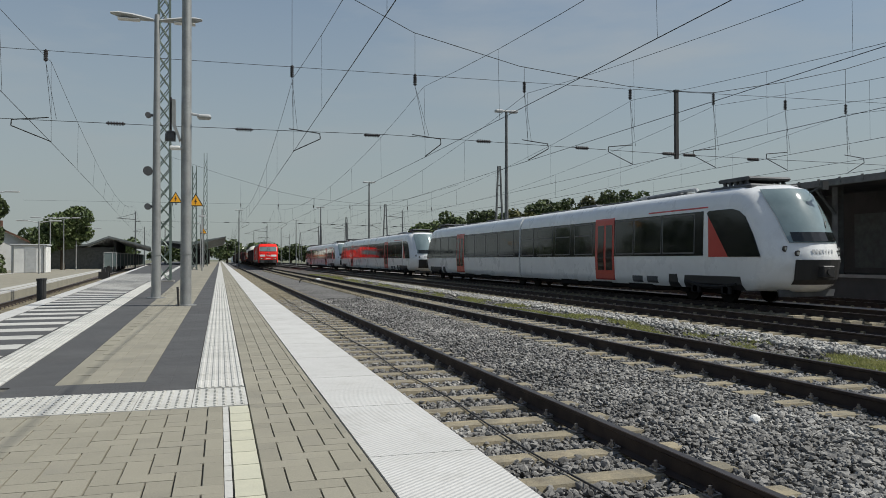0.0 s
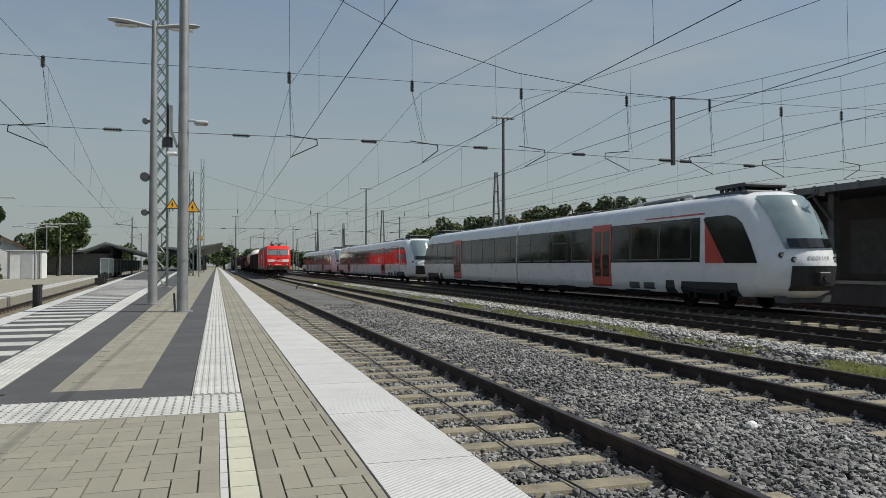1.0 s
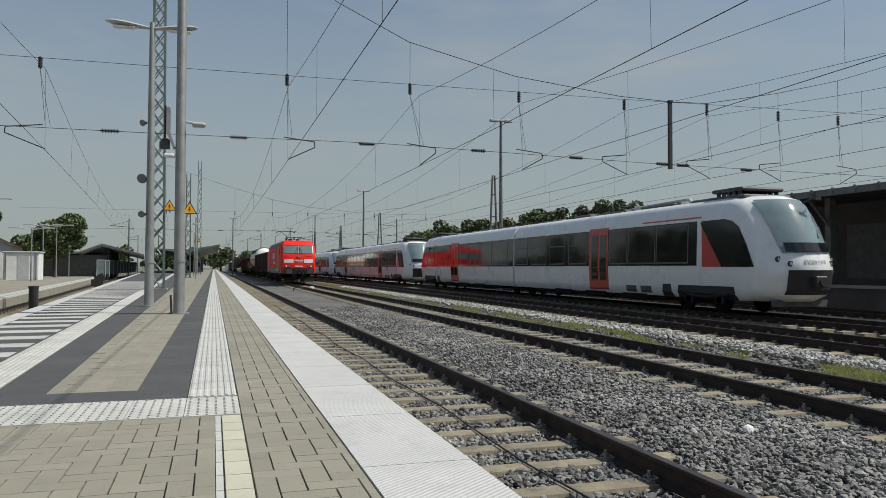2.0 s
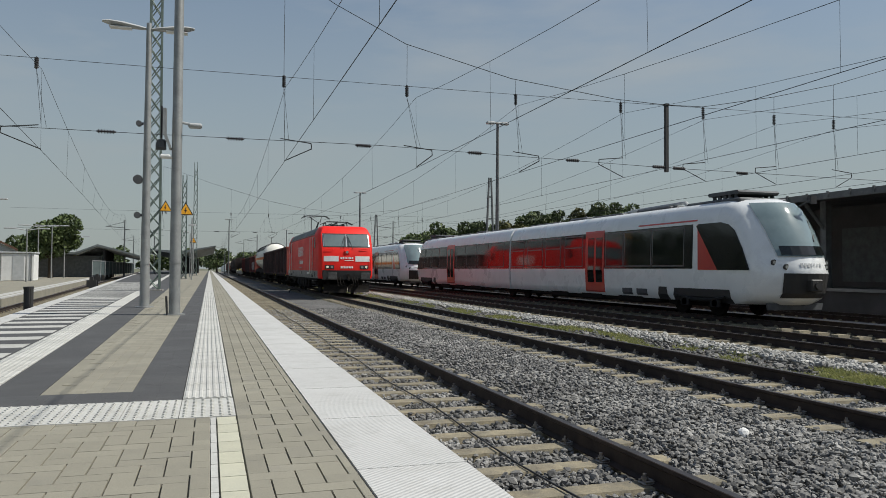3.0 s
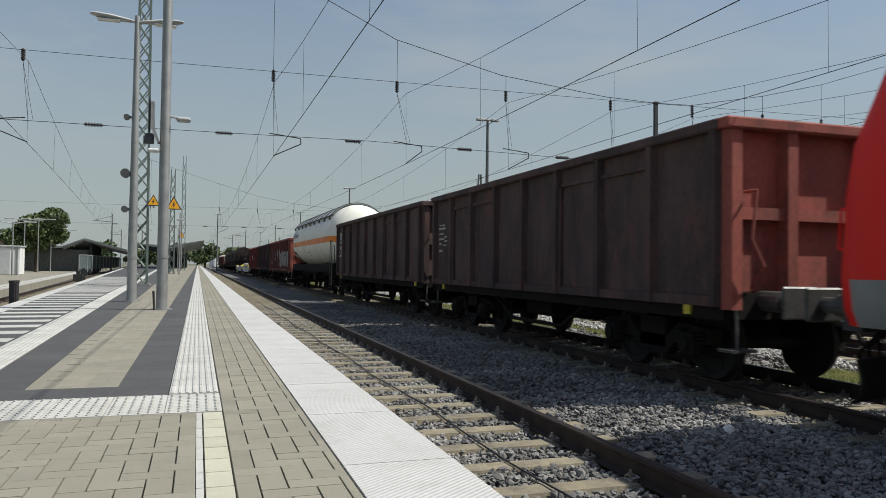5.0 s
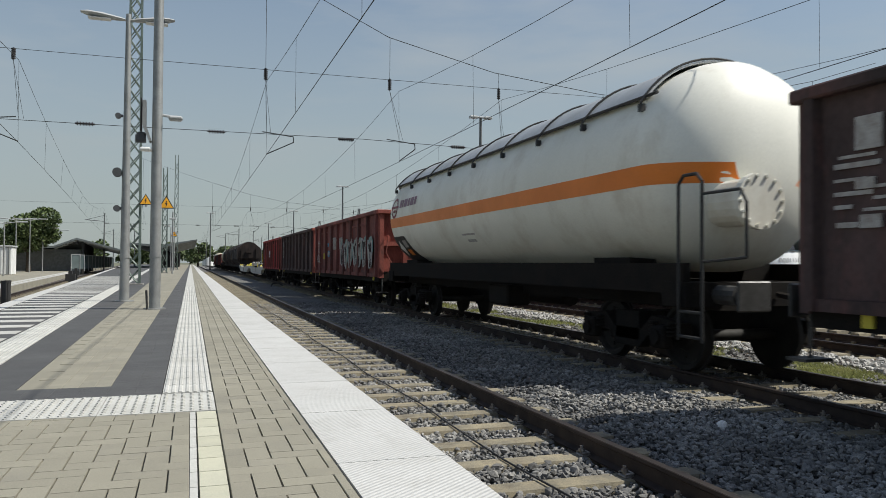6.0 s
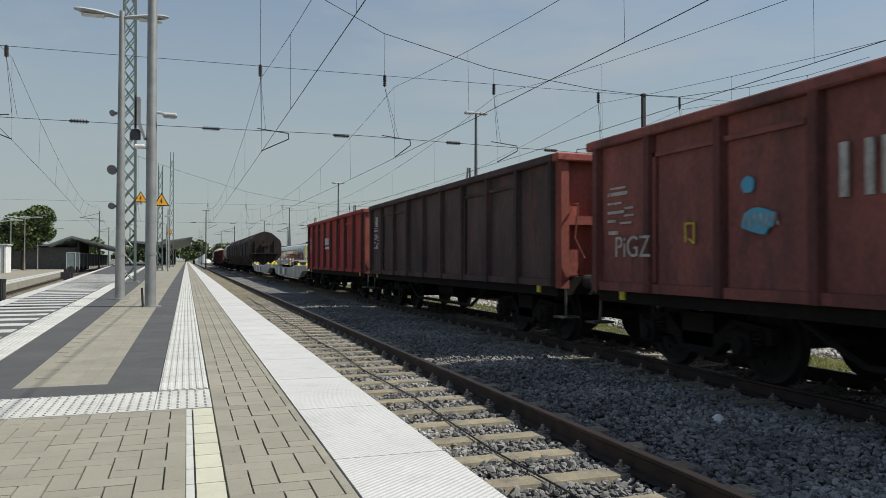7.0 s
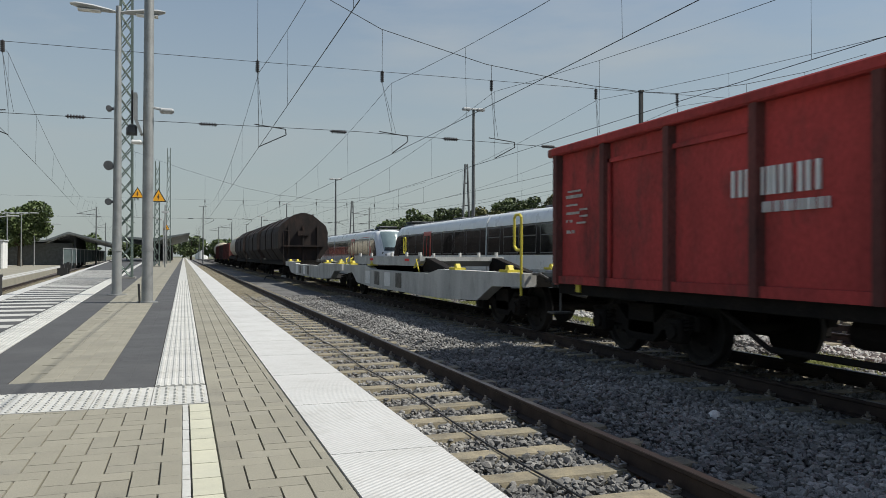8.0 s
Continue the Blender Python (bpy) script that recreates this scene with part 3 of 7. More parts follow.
        # cab side: door, rails, window
        for s in (-1, 1):
            x = s * 1.49
            ya, yc = (3.1, 4.15) if not rear else (LOCO_L - 4.15, LOCO_L - 3.1)
            q = B()
            box(q, min(x, x + s * 0.012), ya + 0.09, 1.36, max(x, x + s * 0.012), yc - 0.09, 3.2, 0.004)
            door = part("cab_door", q, M["loco_red"], loco, "red cab door with chrome handles")
            for yy in (ya, yc):
                q = B()
                pipe(q, [(x, yy, 3.22), (x + s * 0.07, yy, 3.2), (x + s * 0.07, yy, 1.14), (x, yy, 1.12)], 0.02, 8)
                part("handrail", q, M["chrome"], loco, "long bare-steel handrail")
            for zz in (1.72, 2.3):
                q = B()
                box(q, min(x + s * 0.012, x + s * 0.05), ya + 0.12, zz - 0.09, max(x + s * 0.012, x + s * 0.05), ya + 0.17, zz + 0.1)
                box(q, min(x + s * 0.03, x + s * 0.06), ya + 0.13, zz - 0.015, max(x + s * 0.03, x + s * 0.06), ya + 0.34, zz + 0.015)
                part("door_handle", q, M["chrome"], door)
            wy0, wy1 = (2.3, 2.82) if not rear else (LOCO_L - 2.82, LOCO_L - 2.3)
            lead, trail = (wy0, wy1) if not rear else (wy1, wy0)
            d = 0.14 if not rear else -0.14
            q = B()
            prism(q, [(trail, 2.58), (lead, 2.58), (lead, 2.85), (lead + d * 1.6, 3.2), (trail - d * 0.8, 3.2), (trail, 3.1)], "x", x - s * 0.01, x + s * 0.012)
            win = part("cab_window", q, M["glass"], loco, "dark cab side window")
            q = B()
            box(q, min(x, x + s * 0.02), ya + 0.15, 0.96, max(x, x + s * 0.02), ya + 0.75, 1.2, 0.01)
            part("step_recess", q, M["black"], loco)
            for k in range(2):
                q = B()
                box(q, min(s * 1.2, s * 1.45), ya + 0.15, 0.75 - 0.3 * k, max(s * 1.2, s * 1.45), ya + 0.85, 0.78 - 0.3 * k)
                pipe(q, [(s * 1.3, ya + 0.2, 0.95), (s * 1.3, ya + 0.2, 0.75 - 0.3 * k)], 0.02)
                part("step", q, M["buffer"], loco)
    for s in (-1, 1):
        x = s * 1.491
        y = 10.85
        for w in (0.38, 0.4, 0.13, 0.29, 0.13, 0.44, 0.42):   # large white lettering, as plain bars
            part("lettering", hollow(x - 0.004, x + 0.004, y - w, y, 2.22, 2.82, 0.1), M["white"], loco)
            y -= w + 0.11
        q = B()
        box(q, x - 0.004, 9.75, 1.74, x + 0.004, 10.05, 1.98)
        part("emblem", q, M["worn_white"], loco)
        y = 9.6
        for w, h in ((0.13, 0.3), (0.18, 0.21), (0.17, 0.21), (0.05, 0.28), (0.16, 0.21), (0.1, 0.28), (0.05, 0.28), (0.16, 0.21), (0.15, 0.21)):
            q = B()
            box(q, x - 0.004, y - w, 1.72, x + 0.004, y, 1.72 + h)
            part("lettering", q, M["white"], loco)
            y -= w + 0.055
        q = B()
        box(q, x - 0.004, 8.8, 1.5, x + 0.004, 10.1, 1.55)
        part("lettering", q, M["worn_white"], loco)
        for ya, yc, za, zc, mm in ((5.1, 6.0, 1.12, 1.24, "white"), (7.2, 7.5, 0.98, 1.26, "worn_white"), (9.2, 9.7, 1.08, 1.26, "worn_white"),
                                   (8.75, 9.05, 1.1, 1.27, "black"), (13.5, 13.7, 1.1, 1.25, "black"), (2.3, 2.7, 1.0, 1.25, "black"), (1.55, 1.95, 0.92, 1.02, "worn_white")):
            q = B()
            box(q, x - 0.006, ya, za, x + 0.006, yc, zc)
            part("side_panel", q, M[mm], loco)
        q = B()
        box(q, s * 1.485 - 0.012, 2.76, 3.3, s * 1.485 + 0.012, LOCO_L - 2.76, 3.335)
        part("roof_gutter", q, M["black"], loco)
        for ya, yc in ((3.0, 5.6), (15.0, 16.1)):
            q = B()
            for k in range(int((yc - ya) / 0.11)):
                yy = ya + 0.11 * k
                prism(q, [(s * 1.462, 3.4), (s * 1.475, 3.4), (s * 1.27, 3.61), (s * 1.255, 3.61)], "y", yy, yy + 0.07)
            part("roof_grille", q, M["black"], loco, "black louvred roof grille")
    # roof gear
    q = B()
    for y in (4.2, 5.2, 6.2, 12.8):
        rod(q, (-0.35, y, 3.8), (-0.35, y, 4.02), 0.05, 8)
        rod(q, (0.35, y, 3.8), (0.35, y, 4.02), 0.05, 8)
    pipe(q, [(-0.35, 3.9, 4.05), (-0.35, 7.4, 4.05), (-0.1, 8.2, 3.95), (-0.35, 12.8, 4.03)], 0.03, 6)
    pipe(q, [(0.35, 3.9, 4.05), (0.35, 6.4, 4.05)], 0.03, 6)
    pipe(q, [(-0.6, 4.4, 3.82), (-0.6, 4.6, 4.12), (-0.6, 5.5, 4.14), (-0.6, 5.8, 3.85)], 0.03, 6)
    pipe(q, [(0.5, 3.6, 3.82), (0.5, 3.7, 4.1), (0.5, 5.4, 4.1), (0.5, 5.6, 3.85)], 0.03, 6)
    for y in (6.8, 8.0, 9.4):
        box(q, -0.5, y, 3.79, 0.5, y + 0.7, 3.9, 0.03)
    part("roof_busbar", q, M["black"], loco, "black high-voltage roof lines")
    for y, up in ((13.5, True), (4.0, False)):
        q = B()
        if up:
            for s in (-0.3, 0.3):
                rod(q, (s, y + 0.5, 3.8), (s, y + 0.5, 4.0), 0.06, 8)
                rod(q, (s, y - 0.4, 3.8), (s, y - 0.4, 4.0), 0.06, 8)
            box(q, -0.5, y - 0.6, 3.98, 0.5, y + 0.7, 4.04)
            rod(q, (0, y + 0.45, 4.05), (0, y - 1.5, 4.62), 0.05, 8)
            pipe(q, [(0.08, y + 0.2, 4.1), (0.05, y - 1.35, 4.7)], 0.02, 6)
            for s in (-1, 1):
                rod(q, (s * 0.1, y - 1.5, 4.62), (s * 0.42, y + 0.15, 5.08), 0.028, 6)
            for yy in (y, y + 0.38):
                pipe(q, [(-0.98, yy, 4.98), (-0.78, yy, 5.12), (-0.55, yy, 5.16), (0.55, yy, 5.16), (0.78, yy, 5.12), (0.98, yy, 4.98)], 0.025, 6)
            for s in (-0.5, 0.5):
                pipe(q, [(s, y, 5.15), (s, y + 0.38, 5.15)], 0.02, 6)
            part("pantograph", q, M["black"], loco, "raised single-arm pantograph touching the wire")
        else:
            pipe(q, [(0, y, 3.98), (0, y + 1.9, 4.08), (0, y + 0.2, 4.14)], 0.045, 6)
            for yy in (y + 0.1, y + 0.42):
                pipe(q, [(-0.95, yy, 4.02), (-0.6, yy, 4.18), (0.6, yy, 4.18), (0.95, yy, 4.02)], 0.022, 6)
            for s in (-0.3, 0.3):
                rod(q, (s, y, 3.8), (s, y, 4.0), 0.06, 8)
            part("pantograph", q, M["black"], loco, "lowered pantograph")
    for x, y in ((-0.5, 2.4), (0.1, 2.5)):
        q = B()
        rod(q, (x, y, 3.79), (x, y, 3.9), 0.05, 10)
        rod(q, (x, y, 3.88), (x, y, 3.93), 0.08, 10)
        part("horn", q, M["black"], loco)
    # underframe
    q = B()
    box(q, -1.3, 6.6, 0.32, 1.3, 12.3, 0.92, 0.06)
    box(q, -1.4, 2.0, 0.78, 1.4, 16.9, 0.93)
    for s in (-1, 1):
        for y in (7.0, 8.2, 9.5, 10.8):
            box(q, s * 1.33 - 0.06, y, 0.42, s * 1.33 + 0.06, y + 0.9, 0.85, 0.03)
    part("underframe", q, M["dark_steel"], loco)
    for y in (4.25, LOCO_L - 4.25):
        bogie(loco, y, 0.6, 2.6, True)


make_loco()


# -- open wagons
def open_wagon(s_front, body, paint, end_paint, label, marks=None, height=3.1):
    """s_front: where the body begins; body: its length."""
    L_ = body + 1.24
    w = vehicle("open_wagon", label, "wagon", s_front - 0.62)
    y0, y1 = 0.62, L_ - 0.62
    W = 1.42
    q = B()
    box(q, -1.3, y0 + 0.1, 0.86, 1.3, y1 - 0.1, 1.12)
    for s in (-1, 1):
        box(q, s * 1.34 - 0.05, y0, 0.82, s * 1.34 + 0.05, y1, 1.1)
        pipe(q, [(s * 1.2, y0 + 3.6, 0.8), (s * 1.2, y0 + 4.4, 0.42), (s * 1.2, y1 - 4.4, 0.42), (s * 1.2, y1 - 3.6, 0.8)], 0.035, 6)
    box(q, -0.5, L_ / 2 - 0.9, 0.5, 0.4, L_ / 2 + 0.5, 0.85, 0.05)
    rod(q, (-0.9, L_ / 2 - 0.4, 0.68), (-0.9, L_ / 2 + 0.7, 0.68), 0.17, 10)
    part("underframe", q, M["dark_steel"], w)
    q = B()
    box(q, -W + 0.09, y0, 1.1, W - 0.09, y1, 1.16)
    part("floor", q, M["dark_steel"], w)
    n_ = max(6, round(body / 1.42))
    pitch = body / n_
    for s in (-1, 1):
        for k in range(n_):       # side panels, dented a little
            q = B()
            ya, yc = y0 + k * pitch + 0.05, y0 + (k + 1) * pitch - 0.05
            nx, nz = 4, 5
            grid = [[q.verts.new((s * (W - 0.012 + 0.045 * noise.noise((k * 3.1 + i * 0.8, j * 0.7, s_front)) * (0 < i < nx) * (0 < j < nz)),
                                  ya + (yc - ya) * i / nx, 1.1 + (height - 1.18) * j / nz)) for i in range(nx + 1)] for j in range(nz + 1)]
            back = [[q.verts.new((v.co.x - s * 0.05, v.co.y, v.co.z)) for v in row] for row in grid]
            fs = []
            for g, flip in ((grid, 0), (back, 1)):
                fs += [q.faces.new((g[j][i], g[j][i + 1], g[j + 1][i + 1], g[j + 1][i])) for j in range(nz) for i in range(nx)]
            for j in range(nz):
                for i in (0, nx):
                    fs.append(q.faces.new((grid[j][i], grid[j + 1][i], back[j + 1][i], back[j][i])))
            for i in range(nx):
                for j in (0, nz):
                    fs.append(q.faces.new((grid[j][i], grid[j][i + 1], back[j][i + 1], back[j][i])))
            bmesh.ops.recalc_face_normals(q, faces=fs)
            part("side_panel", q, paint, w, smooth=50)
        for k in range(n_ + 1):
            q = B()
            yy = min(max(y0 + k * pitch, y0 + 0.07), y1 - 0.07)
            d = 0.055
            xs = (s * (W - 0.03), s * (W + 0.09))
            prism(q, [(xs[0], yy - d - 0.03), (xs[1], yy - d), (xs[1], yy + d), (xs[0], yy + d + 0.03)], "z", 0.98, height - 0.09)
            # on red and rust wagons, post shade and grime come from the darker paint
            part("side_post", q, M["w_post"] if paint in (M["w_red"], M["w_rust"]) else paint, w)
        q = B()
        box(q, min(s * (W - 0.05), s * (W + 0.105)), y0 - 0.03, height - 0.1, max(s * (W - 0.05), s * (W + 0.105)), y1 + 0.03, height + 0.03, 0.02)
        part("top_rail", q, paint, w)
        q = B()
        box(q, min(s * W, s * (W + 0.05)), y0, 0.98, max(s * W, s * (W + 0.05)), y1, 1.1)
        part("bottom_rail", q, paint, w)
        for k in (1, n_ - 3):      # side doors
            ya = y0 + k * pitch + 0.1
            yc = ya + 2 * pitch - 0.2
            q = B()
            for a, c in (((ya, 1.14), (ya, 2.75)), ((ya, 2.75), (yc, 2.75)), ((yc, 2.75), (yc, 1.14))):
                box(q, min(s * W, s * (W + 0.035)), min(a[0], c[0]) - 0.03, min(a[1], c[1]) - 0.03, max(s * W, s * (W + 0.035)), max(a[0], c[0]) + 0.03, max(a[1], c[1]) + 0.03)
            rod(q, (s * (W + 0.05), (ya + yc) / 2, 1.1), (s * (W + 0.05), (ya + yc) / 2, 2.9), 0.025, 6)
            part("side_door", q, paint, w)
    for e, ye in ((-1, y0), (1, y1)):
        q = B()
        box(q, -W + 0.02, min(ye, ye - e * 0.06), 1.1, W - 0.02, max(ye, ye - e * 0.06), height - 0.05)
        part("end_wall", q, end_paint, w)
        for x in (-1.33, -0.55, 0.55, 1.33):
            q = B()
            prism(q, [(x - 0.1, ye), (x - 0.07, ye + e * 0.15), (x + 0.07, ye + e * 0.15), (x + 0.1, ye)], "z", 0.95, height - 0.06)
            part("end_post", q, end_paint, w)
        q = B()
        box(q, -W - 0.08, min(ye - e * 0.04, ye + e * 0.2), height - 0.1, W + 0.08, max(ye - e * 0.04, ye + e * 0.2), height + 0.034, 0.02)
        part("top_rail", q, end_paint, w)
        q = B()
        box(q, -W + 0.05, min(ye, ye + e * 0.11), 1.98, W - 0.05, max(ye, ye + e * 0.11), 2.12)
        part("end_rib", q, end_paint, w)
        for s in (-1, 1):
            q = B()
            pipe(q, [(s * 1.15, ye + e * 0.05, 2.3), (s * 1.15, ye + e * 0.26, 2.3), (s * 1.22, ye + e * 0.26, 1.75), (s * 1.05, ye + e * 0.26, 1.45), (s * 1.05, ye + e * 0.05, 1.2)], 0.018, 6)
            part("handrail", q, end_paint, w)
            q = B()
            pipe(q, [(s * 1.3, ye + e * 0.1, 0.98), (s * 1.3, ye + e * 0.12, 0.5)], 0.02, 6)
            box(q, s * 1.3 - 0.17, min(ye, ye + e * 0.25), 0.48, s * 1.3 + 0.17, max(ye, ye + e * 0.25), 0.51)
            part("step", q, M["buffer"], w)
        q = B()
        box(q, -1.3, min(ye - e * 0.1, ye + e * 0.08), 0.84, 1.3, max(ye - e * 0.1, ye + e * 0.08), 1.14)
        part("headstock", q, M["dark_steel"], w)
        buffers(w, 0.0 if e < 0 else L_, e)
        q = B()
        box(q, -1.42, ye - e * 0.65 - 0.06, 0.86, -1.37, ye - e * 0.65 + 0.06, 1.0)
        part("jacking_mark", q, M["yellow"], w, "small yellow jacking mark")
        bogie(w, ye - e * 1.85)
    # plates of small writing at both ends of the side, as bars
    X = -W - 0.006
    q = B()
    for k, (dy, z, wy, hz) in enumerate(((0.3, 2.3, 0.5, 0.05), (0.35, 2.39, 0.4, 0.03), (0.3, 2.18, 0.36, 0.03), (0.3, 2.05, 0.42, 0.04), (0.3, 1.93, 0.2, 0.04), (0.62, 1.9, 0.28, 0.03), (0.32, 1.76, 0.25, 0.05),
                                         (0.72, 2.1, 0.22, 0.03), (0.72, 2.0, 0.24, 0.03))):
        box(q, X, y1 - dy - wy, z, X + 0.004, y1 - dy, z + hz)
    part("stencilled_data", q, M["worn_white"], w, "small white stencilled data panel")
    if marks:
        marks(w, y0, y1, -W - 0.034)
    return w


def bars(owner, x, y, z, widths, h, gap, material, name="lettering"):
    """A word that is not lettered: plain bars of its size, from y towards the camera's right."""
    for w in widths:
        part(name, hollow(x, x + 0.028, y - w, y, z, z + h, h * 0.17), material, owner)
        y -= w + gap


def mark_word_high(w, y0, y1, x):
    bars(w, x, y1 - 4.35, 1.98, (0.36, 0.32, 0.09, 0.09), 0.5, 0.09, M["worn_white"])
    bars(w, x, y1 - 5.75, 1.98, (0.34, 0.34), 0.46, 0.1, M["worn_white"])


def spray(w, y_a, y_b, z0, z1, x, seed):
    """Spray paint: outlined blocky strokes over a teal cloud."""
    r = random.Random(seed)
    q = B()
    k = int((y_b - y_a) / 0.8)
    for i in range(k):
        yc = y_a + (i + 0.5) * (y_b - y_a) / k
        pts = []
        for j in range(14):
            a = j / 14 * 2 * math.pi
            pts.append((yc - 0.1 + 0.4 * math.cos(a) * r.uniform(0.5, 1.2), (z0 + z1) / 2 + 0.12 + (z1 - z0) * 0.42 * math.sin(a) * r.uniform(0.85, 1.15)))
        prism(q, pts, "x", x + 0.004, x + 0.012)
    part("spray_paint", q, M["teal"], w, "teal sprayed patch")
    q, f_ = B(), B()
    for i in range(k):
        yc = y_a + (i + 0.5) * (y_b - y_a) / k
        lean = r.uniform(-0.08, 0.08)
        out = [(yc + r.uniform(0.22, 0.42), z1 - r.uniform(0, 0.2)), (yc + 0.05, z1 - r.uniform(0.1, 0.3)), (yc - r.uniform(0.2, 0.42), z1 - r.uniform(-0.05, 0.15)),
               (yc - r.uniform(0.15, 0.35) + lean, (z0 + z1) / 2 + r.uniform(-0.1, 0.1)), (yc - 0.1 + lean * 2, z0 + r.uniform(0, 0.2)),
               (yc + 0.2 + lean * 2, z0 + r.uniform(0, 0.25)), (yc + r.uniform(0.15, 0.35), (z0 + z1) / 2 + r.uniform(0, 0.15))]
        prism(f_, out, "x", x - 0.003, x + 0.004)
        for a, c in zip(out, out[1:] + out[:1]):
            pipe(q, [(x - 0.004, a[0], a[1]), (x - 0.004, c[0], c[1])], 0.022, 4)
        for m_ in range(7):
            yy = yc - 0.24 + 0.08 * m_ + r.uniform(-0.02, 0.02)
            za = z0 + r.uniform(0.08, 0.55)
            pipe(q, [(x - 0.004, yy + lean, za), (x - 0.004, yy + r.uniform(-0.06, 0.08), za + r.uniform(0.15, 0.45))], r.uniform(0.008, 0.02), 4)
    part("spray_paint", f_, M["w_sooty"], w, "dark sprayed fill")
    part("spray_paint", q, M["worn_white"], w, "white sprayed outlines")


def letters(w, word, x, y, z, size, material, label=""):
    """Readable writing on a side that faces -x."""
    cu = bpy.data.curves.new("writing", "FONT")
    cu.body, cu.size, cu.extrude = word, size, 0.002
    tmp = bpy.data.objects.new("writing", cu)
    me = bpy.data.meshes.new_from_object(tmp)
    bpy.data.objects.remove(tmp)
    me.materials.clear()
    me.materials.append(material)
    return part("writing", me, None, w, label, at=Matrix.Translation((x, y, z)) @ Matrix(((0, 0, -1, 0), (-1, 0, 0, 0), (0, 1, 0, 0), (0, 0, 0, 1))))


def mark_rust(w, y0, y1, x):
    mark_word_high(w, y0, y1, x)
    spray(w, y0 + 0.5, y0 + 6.2, 1.2, 2.28, x - 0.03, 5)
    letters(w, "PiGZ", x - 0.06, y1 - 0.62, 1.45, 0.4, M["worn_white"], "white sprayed tag")
    r = random.Random(9)
    for ya, za, wy, hz in ((y1 - 3.05, 2.12, 0.2, 0.18), (y1 - 3.05, 1.68, 0.52, 0.28)):     # blue sprayed patches with ragged edges
        q = B()
        prism(q, [(ya - wy / 2 + wy * 0.55 * math.cos(k * math.pi / 8) * r.uniform(0.75, 1.05), za + hz / 2 + hz * 0.55 * math.sin(k * math.pi / 8) * r.uniform(0.75, 1.1)) for k in range(16)], "x", x, x + 0.02)
        part("spray_paint", q, M["blue"], w, "blue sprayed patch")
    q = B()
    for k in range(5):
        yy = y1 - 3.12 - 0.1 * k
        pipe(q, [(x - 0.004, yy, 1.74), (x - 0.004, yy - 0.03, 1.9), (x - 0.004, yy - 0.08, 1.76 + 0.04 * (k % 2))], 0.009, 4)
    part("spray_paint", q, M["worn_white"], w, "white sprayed scrawl")
    q = B()
    pipe(q, [(x, y1 - 2.1, 1.62), (x, y1 - 2.1, 1.84), (x, y1 - 2.26, 1.84), (x, y1 - 2.26, 1.6), (x, y1 - 2.16, 1.66)], 0.013, 4)
    part("spray_paint", q, M["yellow"], w, "yellow sprayed mark")


def mark_red(w, y0, y1, x):
    bars(w, x, y1 - 4.1, 2.04, (0.16, 0.17, 0.05, 0.12, 0.05, 0.19, 0.17), 0.29, 0.05, M["white"])
    bars(w, x, y1 - 4.42, 1.86, (0.12, 0.06, 0.09, 0.09, 0.04, 0.08, 0.06, 0.04, 0.08, 0.08), 0.11, 0.028, M["white"])


def mark_dark(w, y0, y1, x):
    for dy, z, wy, hz in ((0.55, 2.45, 0.28, 0.3), (0.55, 2.1, 0.2, 0.1), (0.6, 1.75, 0.22, 0.12)):
        q = B()
        box(q, x + 0.01, y1 - dy - wy, z, x + 0.03, y1 - dy, z + hz)
        part("data_plate", q, M["worn_white"], w)


open_wagon(137.7, 10.9, M["w_dark"], M["end_red"], "dark brown open freight wagon with pale red end, moving")
open_wagon(149.8, 12.6, M["w_dark"], M["w_dark"], "sooty dark brown open freight wagon, moving", mark_dark)
open_wagon(180.15, 12.25, M["w_rust"], M["end_red"], "rust-red open freight wagon with white sprayed graffiti, moving", mark_rust)
open_wagon(193.7, 12.8, M["w_dark"], M["end_red"], "dark brown open freight wagon with orange-red end, moving", mark_dark)
open_wagon(207.7, 11.95, M["w_red"], M["end_red"], "brighter red open freight wagon with white lettering, moving", mark_red)


# -- gas tank wagon
M["tank"] = mat("tank_white", (0.84, 0.82, 0.73), (0.76, 0.745, 0.655), rough=0.5, scale=0.6, fine=0.04, stain=(0.4, 0.32, 0.21), stain_amt=0.5, stain_scale=0.9, spec=0.3,
                streak=(1, 0.7, 0.45))
M["tank_top"] = mat("tank_shade", (0.5, 0.51, 0.51), (0.4, 0.41, 0.41), rough=0.5, scale=1.2, fine=0.06, stain=(0.15, 0.14, 0.13), metal=0.2)
M["orange"] = mat("orange_band", (0.82, 0.22, 0.02), (0.7, 0.19, 0.022), rough=0.4, scale=0.9, fine=0.04)
M["maroon"] = plain("maroon_emblem", (0.2, 0.02, 0.03), 0.5)
M["mauve"] = plain("mauve_lettering", (0.24, 0.13, 0.17), 0.5)
M["dome"] = mat("tank_beige", (0.52, 0.47, 0.37), (0.42, 0.37, 0.28), rough=0.5, scale=0.9, fine=0.06, stain=(0.2, 0.16, 0.11))


